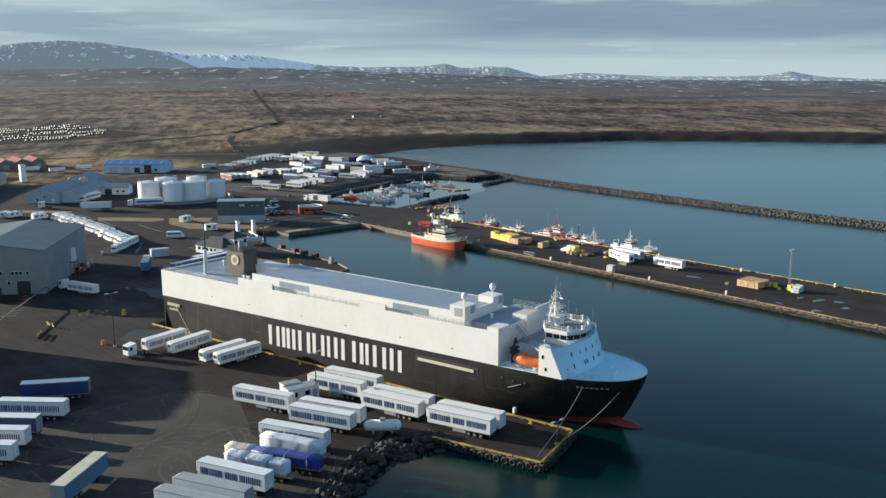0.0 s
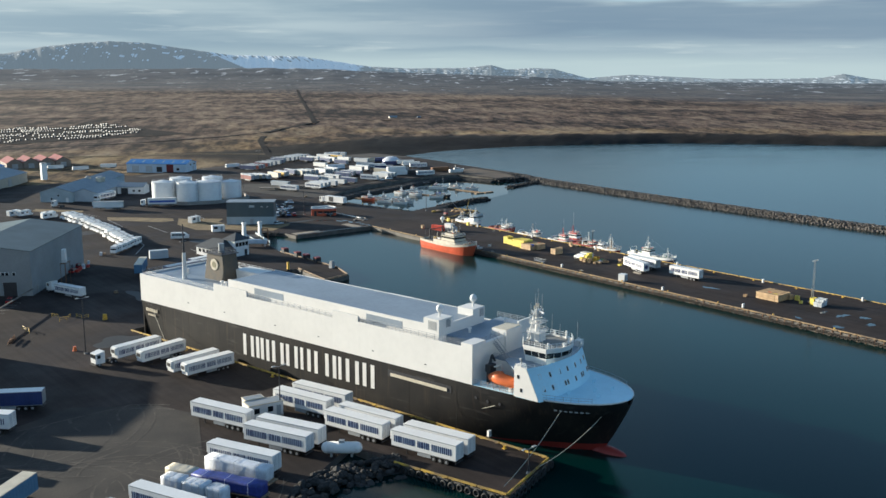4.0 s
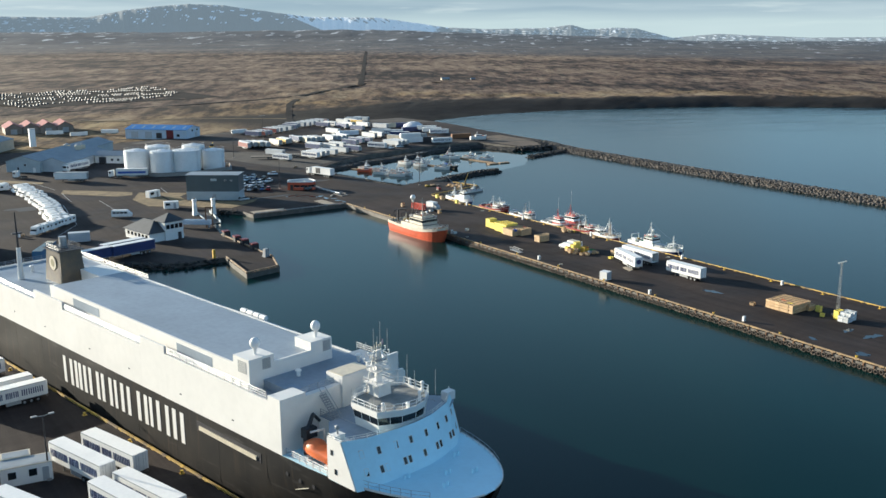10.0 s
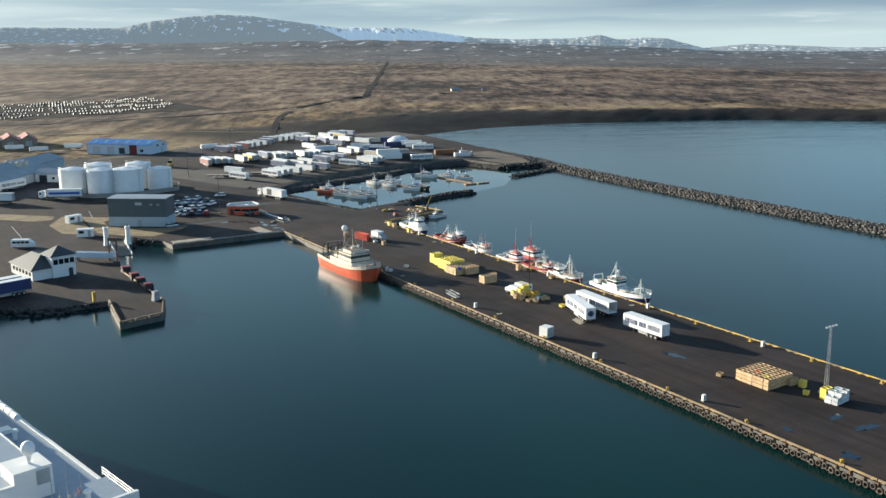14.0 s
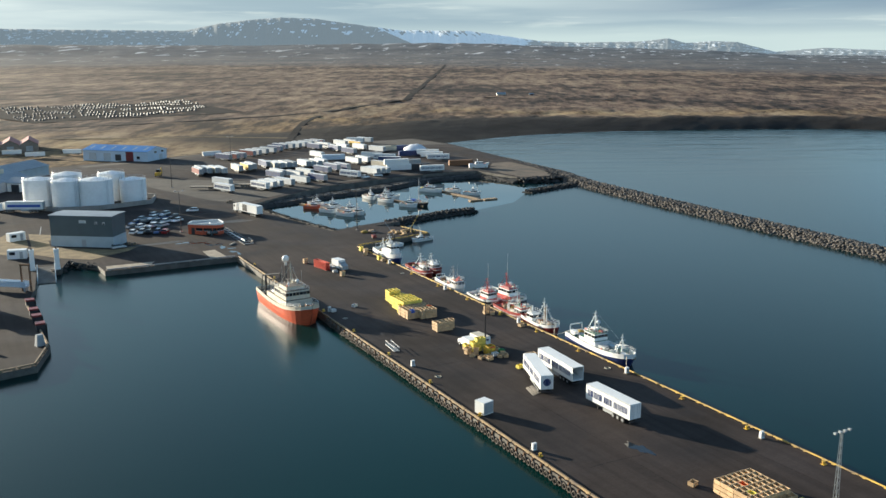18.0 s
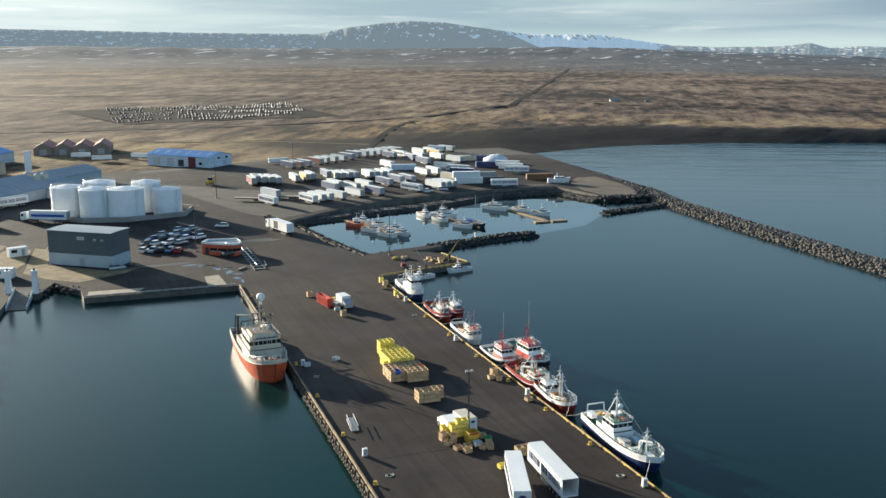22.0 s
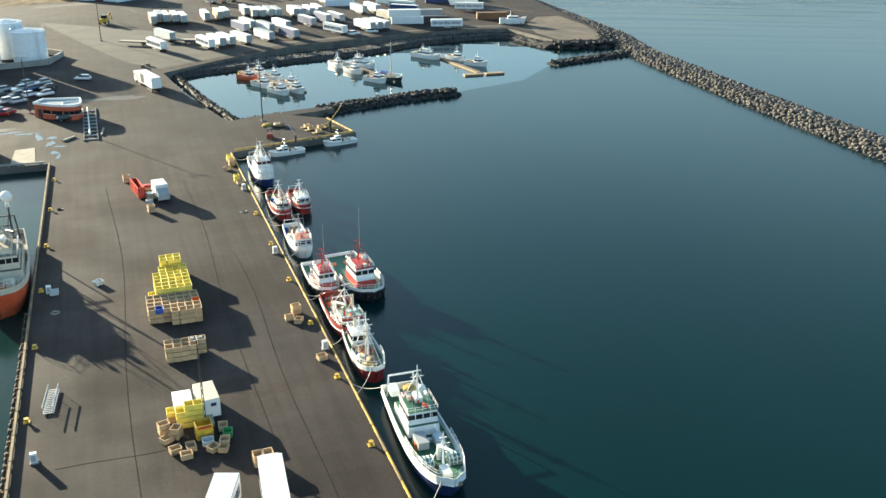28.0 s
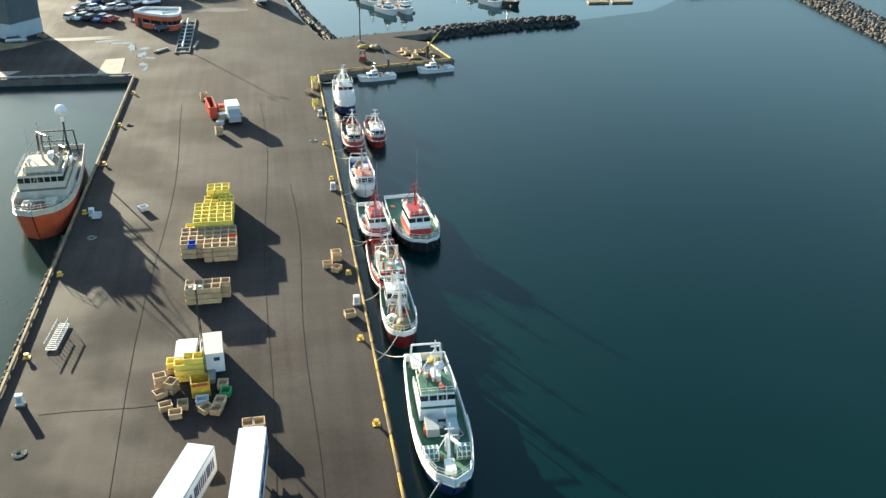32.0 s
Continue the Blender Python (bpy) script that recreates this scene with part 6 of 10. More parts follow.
def tyre_row(name, pts, step_, r, label, limit=290, mat=RUBBER, post_mat=TIDE):
    """Tyres hung on a quay wall, each with its timber."""
    bm = bm_new()
    ring(bm, (0, 0, 0), r * 0.74, r * 0.28, 1, 12, 6)
    tyre = mesh_of("tyre", bm, mat, True)
    bm = bm_new()
    box(bm, -0.11, 0.11, -0.1, 0.1, -2.1, 0.1)
    post = mesh_of("fender_timber", bm, post_mat)
    run = thing(name, pose(0, 0, 0), label, "fenders", kind="structure")
    rnd = random.Random(5)
    count = 0
    for a, b in zip(pts, pts[1:]):
        a, b = Vector(a), Vector(b)
        n = round((b - a).length / step_)
        turn = math.degrees(math.atan2(b.y - a.y, b.x - a.x))
        nrm = Vector(((b - a).y, -(b - a).x)).normalized() * -1
        for i in range(n):
            q = a.lerp(b, (i + 0.5) / n)
            if count < limit:
                piece("tyre", tyre, run, pose(q.x + nrm.x * 0.32, q.y + nrm.y * 0.32, 1.85 + rnd.uniform(-0.25, 0.15), 0, rnd.uniform(0, 90), turn + rnd.uniform(-7, 7)))
            if i % 2 == 0:
                piece("fender_timber", post, run, pose(q.x + nrm.x * 0.1 + (b - a).normalized().x * step_ / 2, q.y + nrm.y * 0.1 + (b - a).normalized().y * step_ / 2, QUAY, 0, 0, turn))
            count += 1
    return run


tyre_row("pier_fenders", [(-0.95, -72), (-2.4, -185), (-3.5, -232)][::-1], 1.15, 0.55, "row of old tyres hung along the pier wall", mat=OLD_TYRE, post_mat=RUST_POST)
tyre_row("quay_head_fenders", [(-136.4, -225.5), (-119.8, -219.5)][::-1], 1.6, 0.75, "large black tyres hung on the quay head")
tyre_row("quay_side_fenders", [(-142.2, -203), (-136.4, -225.5)][::-1], 1.7, 0.75, "large black tyres hung on the quay side")

bm = bm_new()
rod(bm, (0, 0, 0), (0, 0, 0.36), 0.18, n=10)
rod(bm, (0, 0, 0.36), (0, 0, 0.5), 0.28, n=10)
box(bm, -0.36, 0.36, -0.36, 0.36, 0, 0.06)
bollard = solid("bollard", bm, YELLOW, "yellow cast mooring bollard on the pier edge", "bollard", "pier bollards", m=pose(*near_edge(-12), QUAY) @ pose(1.2, 0, 0))
for y in range(-30, -290, -18):
    copy_thing(bollard, pose(near_edge(y)[0] + 1.1, y, QUAY))
for y in range(-14, -290, -15):
    copy_thing(bollard, pose(far_edge(y)[0] - 1.1, y, QUAY))
for k in range(8):
    u = 0.06 + 0.125 * k
    copy_thing(bollard, pose(-145.2 + 23.6 * u, -95 - 124 * u, QUAY))


def service_post(x, y, h=1.2, w=0.34, mat=WHITE, label="white electric service post on the quay"):
    t = thing("service_post", pose(x, y, QUAY), label, "post", "service posts")
    bm = bm_new()
    box(bm, -w, w, -w * 0.7, w * 0.7, 0.12, h)
    part("cabinet", bm, mat, t)
    bm = bm_new()
    box(bm, -w - 0.1, w + 0.1, -w * 0.7 - 0.1, w * 0.7 + 0.1, 0, 0.12)
    part("plinth", bm, CONCRETE, t)
    bm = bm_new()
    box(bm, -w * 0.7, w * 0.7, -w * 0.7 - 0.02, -w * 0.7, 0.3, h - 0.2)
    part("door", bm, GREY, t)
    return t


post0 = service_post(-0.2, -153.8)
for x, y in ((1.2, -110.4), (33.6, -167.8), (34.6, -134.0), (35.0, -96.5), (34.9, -63.0), (35.2, -30), (1.7, -67.0), (0.4, -181.5), (34.4, -200), (-121.4, -205.0), (-120.4, -200.0)):
    copy_thing(post0, pose(x, y, QUAY))

bm = bm_new()
box(bm, -1.1, 1.1, -1.1, 1.1, 0.1, 2.3)
cube = solid("storage_box", bm, WHITE, "white square storage box near the pier edge", "box", m=pose(0.9, -137.3, QUAY, 0, 0, 12))
box(bm := bm_new(), -1.0, 1.0, -1.0, 1.0, -0.0, 0.1)
part("skid", bm, WOOD, cube)
for s in (-1, 1):
    box(bm := bm_new(), min(s * 0.03, s * 1.1), max(s * 0.03, s * 1.0), -1.15, -1.105, 0.25, 2.15)
    part("door", bm, GREY, cube)


def lattice_mast(x, y, h, label, w=0.7, heads=4):
    t = thing("light_mast", on_ground(x, y), label, "light mast", "light masts")
    bm = bm_new()
    box(bm, -0.9, 0.9, -0.9, 0.9, 0, 0.5)
    part("footing", bm, CONCRETE, t)
    bm = bm_new()
    n = round(h / 1.1)
    c = [(-1, -1), (1, -1), (1, 1), (-1, 1)]
    wd = lambda z: w * (0.55 - 0.33 * z / h)
    for a, b in c:
        rod(bm, (a * wd(0), b * wd(0), 0.5), (a * wd(h), b * wd(h), h), 0.035, n=5)
    for i in range(n):
        z0, z1 = 0.5 + (h - 0.5) * i / n, 0.5 + (h - 0.5) * (i + 1) / n
        for k in range(4):
            (a, b), (a2, b2) = c[k], c[(k + 1) % 4]
            rod(bm, (a * wd(z0), b * wd(z0), z0), (a2 * wd(z1), b2 * wd(z1), z1), 0.02, n=4)
    part("lattice", bm, GREY if heads > 2 else DARK, t)
    bm = bm_new()
    arm = 1.5 if heads > 2 else 0.6
    rod(bm, (-arm, 0, h), (arm, 0, h), 0.04, n=5)
    rod(bm, (0, -0.5, h), (0, 0.5, h), 0.04, n=5)
    part("crossarm", bm, STEEL, t)
    for k in range(heads):
        bm = bm_new()
        xx = (arm - 0.15) * (2 * k / max(1, heads - 1) - 1)
        box(bm, xx - 0.18, xx + 0.18, -0.28, 0.08, h - 0.08, h + 0.18)
        part("lamp_head", bm, GREY, t)
    return t


lattice_mast(21.2, -191.3, 12.6, "tall lattice light mast on the pier", 0.5)
lattice_mast(18.6, -108.9, 10.6, "lattice light mast among stacked tubs", 0.2, 2)


def lamp_post(x, y, h, label="slender steel lamp post with twin heads"):
    t = thing("lamp_post", on_ground(x, y), label, "lamp post", "lamp posts")
    bm = bm_new()
    rod(bm, (0, 0, 0), (0, 0, h), 0.16, 0.08)
    part("pole", bm, DARK, t)
    for s in (-1, 1):
        bm = bm_new()
        rod(bm, (0, 0, h), (s * 1.2, 0, h + 0.2), 0.05, n=5)
        box(bm, s * 1.2 - 0.4, s * 1.2 + 0.4, -0.2, 0.2, h + 0.12, h + 0.28)
        part("lamp_head", bm, GREY, t)
    bm = bm_new()
    rod(bm, (0, 0, 0), (0, 0, 0.35), 0.5, 0.35, n=10)
    part("base", bm, CONCRETE, t)
    return t


lp = lamp_post(47.5, 20.3, 13.6)
for x, y in ((-160.6, -105.4), (13.9, 138.8), (-5, 46), (58, 200)):
    copy_thing(lp, on_ground(x, y))
lamp_post(-145.6, -170.4, 10.0)
lamp_post(-127.4, -221.2, 4.4, "short lamp post at the quay head")


# ---- fish tubs ----
def tub_shape(bm, m):
    """One open plastic tub with a thick rim and a ribbed skirt, as one skin."""
    rings_ = []
    for x, y, z in ((0.52, 0.42, 0.0), (0.56, 0.46, 0.11), (0.60, 0.50, 0.11), (0.58, 0.48, 0.56), (0.61, 0.51, 0.56), (0.61, 0.51, 0.67), (0.53, 0.43, 0.67), (0.51, 0.41, 0.18)):
        rings_.append([bm.verts.new(m @ Vector(q)) for q in ((-x, -y, z), (x, -y, z), (x, y, z), (-x, y, z))])
    for p, q in zip(rings_, rings_[1:]):
        for k in range(4):
            bm.faces.new((p[k], p[(k + 1) % 4], q[(k + 1) % 4], q[k]))
    bm.faces.new(rings_[0][::-1])
    bm.faces.new(rings_[-1])


def tub_mesh(mat):
    bm = bm_new()
    tub_shape(bm, Matrix())
    return mesh_of("fish_tub", bm, mat)


TUBS = {"tan": (tub_mesh(TAN), "tan plastic fish tub in a stack on the pier"), "yellow": (tub_mesh(LEMON), "yellow plastic fish tub in a stack on the pier"),
        "blue": (tub_mesh(BLUE), "blue plastic fish tub among tan ones"), "green": (tub_mesh(surface("green plastic", (0.05, 0.33, 0.10), 0.5)), "green plastic fish tub on a stack"),
        "orange": (tub_mesh(ORANGE), "orange plastic fish tub among tan ones"), "white": (tub_mesh(surface("white plastic", (0.66, 0.68, 0.68), 0.5, island=0.2)), "white plastic fish tub in a stack")}
tub_rnd = random.Random(8)


def tub(kind, x, y, z, turn=0.0, group="stacked fish tubs"):
    me, label = TUBS[kind]
    ob = new("fish_tub", me)
    ob.matrix_basis = pose(x, y, z, 0, 0, turn)
    return tagged(ob, label, "fish tub", group)


def tub_block(kind, x0, y0, nx, ny, high, turn=0.0, odd=(), group="stacked fish tubs"):
    """A block of stacks; stacks hidden inside keep their top tubs alone."""
    c, s = math.cos(radians(turn)), math.sin(radians(turn))
    rest = bm_new()
    for i in range(nx):
        for j in range(ny):
            h = high(i, j) if callable(high) else high
            inner = 0 < i < nx - 1 and 0 < j < ny - 1
            jx, jy = tub_rnd.uniform(-0.05, 0.05), tub_rnd.uniform(-0.05, 0.05)
            for k in range(h):
                px, py = (i + 0.5) * 0.98 + jx, (j + 0.5) * 1.22 + jy
                if k < h - 1 and (inner or not (j == 0 or i == 0)):
                    tub_shape(rest, pose(x0 + px * c - py * s, y0 + px * s + py * c, QUAY + 0.69 * k, 0, 0, 90 + turn))
                    continue
                kd = dict(odd).get((i, j), kind) if k == h - 1 else kind
                tub(kd, x0 + px * c - py * s, y0 + px * s + py * c, QUAY + 0.69 * k, 90 + turn + tub_rnd.uniform(-3, 3), group)
    if len(rest.verts):
        me = mesh_of("fish_tubs", rest, TUBS[kind][0].materials[0])
        tagged(new("fish_tubs", me), kind + " plastic fish tubs inside a stack", "fish tubs", kind="stuff")
    else:
        rest.free()


tub_block("tan", 15.8, -93.8, 5, 2, lambda i, j: 0 if (i, j) == (4, 0) else 3, group="small stack of tan fish tubs")
tub_block("tan", 14.5, -83.3, 7, 5, lambda i, j: 0 if j == 0 and i in (0, 1, 2) else 3, odd=(((1, 1), "blue"), ((6, 2), "orange")), group="large stack of tan fish tubs")
tub_block("yellow", 14.9, -77.2, 6, 5, lambda i, j: 4 if i else (3 if j < 1 else 0), group="yellow fish tubs")
tub_block("yellow", 16.9, -70.9, 4, 3, lambda i, j: 3 if (i + j) % 3 else 2, group="yellow fish tubs")
tub_block("yellow", 17.3, -67.0, 3, 2, lambda i, j: 4, group="yellow fish tubs")
tub_block("tan", 13.6, -184.8, 7, 6, 3, 0, odd=(((2, 3), "orange"), ((1, 1), "yellow")), group="wide stack of tan fish tubs")
tub_block("tan", 18.9, -185.6, 2, 2, 2, -6, group="wide stack of tan fish tubs")
tub_block("yellow", 20.0, -187.6, 1, 1, 2, group="loose fish tubs")
tub("yellow", 18.0, -189.6, QUAY, 25, "loose fish tubs")
tub("tan", 12.6, -174.6, QUAY, 12, "loose fish tubs")
tub("yellow", 18.6, -121.6, QUAY, 8, "loose fish tubs")
for dx in (0, 1.05):
    for k in range(2):
        tub("tan", 22.8 + dx, -118.4, QUAY + 0.69 * k, 92, "loose fish tubs")
tub_block("white", 17.6, -196.2, 4, 2, lambda i, j: 2 + (i % 2), 6, group="white fish tubs by the mast")
tub_block("yellow", 18.2, -193.4, 2, 1, 3, group="loose fish tubs")
# the heap round the mast on the pier
tub_block("yellow", 15.6, -109.2, 3, 2, lambda i, j: (4 if i else 3) if j == 0 else 1, 0, group="tubs round the light mast")
tub("tan", 15.2, -107.0, QUAY, 90, "tubs round the light mast")
tub("yellow", 15.2, -107.0, QUAY + 0.69, 90, "tubs round the light mast")
for x, y, z, a, kd in ((14.2, -109.4, 0, 10, "tan"), (14.2, -109.4, 0.69, 14, "tan"), (15.4, -110.6, 0, 60, "tan"), (15.4, -110.6, 0.69, 64, "tan"), (14.3, -111.2, 0, 30, "tan"), (16.0, -114.8, 0, 5, "tan"), (16.6, -113.4, 0, 95, "tan"),
                       (18.4, -113.0, 0, 0, "white"), (18.8, -114.4, 0, 40, "tan"), (19.8, -114.7, 0, 70, "tan"), (20.1, -113.4, 0, 75, "tan"), (20.6, -112.0, 0, 80, "green"), (20.3, -110.6, 0, 85, "tan"), (15.0, -113.4, 0, 15, "tan")):
    tub(kd, x, y, QUAY + z, a, "tubs round the light mast")
for x, y, a in ((33.6, -85.2, 5), (33.4, -88.0, 60), (34.0, -99.0, 10), (32.4, -86.8, 0), (35.0, -26.2, 8), (35.3, -13.5, 4), (33.9, -16.4, 40), (8.4, -66.2, 30), (14.6, -17.6, 5), (17.9, -36.8, 10), (18.3, -25.4, 40), (18.1, -27.4, 12), (18.2, -30.2, 70), (2.4, -67.6, 0)):
    tub("tan" if x > 10 else "white", x, y, QUAY, a, "loose fish tubs")
    if x in (33.6, 14.6, 17.9, 35.3):
        tub("tan", x, y, QUAY + 0.69, a + 4, "loose fish tubs")
for x, y in ((35.2, -11.0), (34.7, -24.9)):
    tub_block("yellow", x - 0.5, y, 1, 1, 2, group="loose fish tubs")


def hut():
    t = thing("cold_container", pose(19.2, -105.9, QUAY, 0, 0, 4), "white insulated container with a dusty roof", "container")
    bm = bm_new()
    box(bm, -1.12, 1.12, -2.1, 2.1, 0.15, 2.3)
    part("body", bm, WHITE, t)
    bm = bm_new()
    box(bm, -1.08, 1.08, -2.05, 2.05, 2.3, 2.36)
    part("roof", bm, CREAM, t)
    bm = bm_new()
    box(bm, -1.0, 1.0, -2.0, 2.0, 0, 0.15)
    part("skid", bm, DARK, t)
    bm = bm_new()
    box(bm, 0.1, 0.7, -2.14, -2.1, 1.5, 1.9)
    part("label_plate", bm, NAVY_TEXT, t)
    v = thing("box_van", pose(16.6, -106.0, QUAY, 0, 0, 90), "white box van behind stacked yellow tubs", "van")
    bm = bm_new()
    box(bm, -1.6, 1.4, -1.0, 1.0, 0.6, 2.1)
    part("box", bm, WHITE, v)
    bm = bm_new()
    prism(bm, [(1.4, -1.0), (3.1, -1.0), (3.1, 1.0), (1.4, 1.0)], 0.5, lambda x, y: 1.9 if x < 2 else 1.2)
    part("cab", bm, WHITE, v)
    wheels(v, (-1.0, 2.3), 0.95, 0.4, (SHARED.setdefault("w4", wheel_mesh(0.4, 0.25)), SHARED.setdefault("r4", rim_mesh(0.22, 0.27))))
    y = thing("waste_skip", pose(18.2, -111.2, QUAY, 0, 0, 5), "yellow open steel bin with a red band", "bin")
    bm = bm_new()
    for a in ((-0.9, 0.9, -0.8, -0.72), (-0.9, 0.9, 0.72, 0.8), (-0.9, -0.82, -0.72, 0.72), (0.82, 0.9, -0.72, 0.72)):
        box(bm, *a, 0.1, 1.7)
    box(bm, -0.9, 0.9, -0.8, 0.8, 0, 0.1)
    part("bin_body", bm, YELLOW, y)
    bm = bm_new()
    box(bm, -0.7, 0.7, -0.84, -0.8, 1.35, 1.6)
    part("band", bm, RED, y)


hut()
bm = bm_new()
for s in (-1, 1):
    rod(bm, (s * 0.55, -2.6, 0.15), (s * 0.55, 2.6, 0.15), 0.06, n=6)
    rod(bm, (s * 0.55, -2.6, 0.95), (s * 0.55, 2.6, 0.95), 0.05, n=6)
    for k in range(9):
        rod(bm, (s * 0.55, -2.6 + k * 0.65, 0.15), (s * 0.55, -2.6 + (k + (1 if k < 8 else 0)) * 0.65, 0.95), 0.03, n=4)
for k in range(14):
    box(bm, -0.55, 0.55, -2.6 + k * 0.4, -2.42 + k * 0.4, 0.16, 0.2)
solid("gangway", bm, GREY, "aluminium gangway laid on the pier", "gangway", m=pose(2.6, -98.6, QUAY, 0, 0, -6))


def red_platform():
    t = thing("red_container", pose(16.3, -25.8, QUAY, 0, 0, -80), "narrow red open-topped steel container on the pier", "container")
    bm = bm_new()
    box(bm, -3.2, 3.2, -0.6, 0.6, 0.1, 0.25)
    for a in ((-3.2, 3.2, -0.6, -0.5), (-3.2, 3.2, 0.5, 0.6), (-3.2, -3.1, -0.5, 0.5), (3.1, 3.2, -0.5, 0.5)):
        box(bm, *a, 0.25, 2.2)
    for k in range(11):
        box(bm, -2.95 + k * 0.57, -2.75 + k * 0.57, -0.68, -0.6, 0.25, 2.1)
        box(bm, -2.95 + k * 0.57, -2.75 + k * 0.57, 0.6, 0.68, 0.25, 2.1)
    part("body", bm, surface("red-orange paint", (0.62, 0.07, 0.04), 0.5, var=0.2), t)
    v = thing("box_van", pose(20.0, -28.4, QUAY, 0, 0, 98), "small white box lorry beside the red container", "van")
    bm = bm_new()
    box(bm, -2.3, 1.4, -1.1, 1.1, 0.7, 2.9)
    part("box", bm, WHITE, v)
    bm = bm_new()
    prism(bm, [(-4.0, -1.0), (-2.4, -1.0), (-2.4, 1.0), (-4.0, 1.0)], 0.5, lambda x, y: 2.3 if x > -3.4 else 1.5)
    part("cab", bm, GREY, v)
    bm = bm_new()
    box(bm, 1.4, 3.2, -0.9, 0.9, 0.6, 0.9)
    part("tail_lift", bm, STEEL, v)
    wheels(v, (-3.0, 0.6), 0.95, 0.4, (SHARED["w4"], SHARED["r4"]))


red_platform()
for x, y, mt, w_, h_ in ((18.1, -23.4, RED, 0.7, 0.9), (18.4, -29.0, STEEL, 0.8, 1.1), (17.9, -31.6, GREY, 0.7, 0.6), (19.2, -23.2, LEMON, 0.6, 0.8)):
    solid("crate", box(bm_new(), -w_, w_, -w_ * 0.8, w_ * 0.8, 0, h_, top=(0.05, 0.05)), mt, "steel gear crate beside the red container", "crate", "gear crates", m=pose(x, y, QUAY, 0, 0, x * 40))


# ---- boats ----
def hull_rows(L, B, fb, flare=0.12, stern=0.82, z_list=None, rise=0.55):
    """Sections of a boat's hull, bow along +x; each from keel to deck edge."""
    rows = []
    for i in range(17):
        t = -1 + 2 * i / 16
        if t < 0.1:
            k = stern + (1 - stern) * math.sin((t + 1) / 1.1 * math.pi / 2)
        else:
            k = math.sqrt(max(0.0, 1 - ((t - 0.1) / 0.9) ** 2.4))
        deck = fb * (1 + rise * max(0, t) ** 2 + 0.12 * max(0, -t) ** 2)
        half = B / 2 * max(0.015, k)
        sec = []
        for z, w in ((-0.9, 0.25), (-0.3, 0.72), (0.0, 0.82), (deck * 0.5, 0.93), (deck, 1.0)):
            pull = (1 - (z + 0.9) / (deck + 0.9)) * max(0, t) ** 3 * 0.09 * L
            sec.append((t * L / 2 - pull, half * (w + (flare if z >= deck else 0) * max(0, t) * (1 - k)), z))
        rows.append(sec)
    return rows


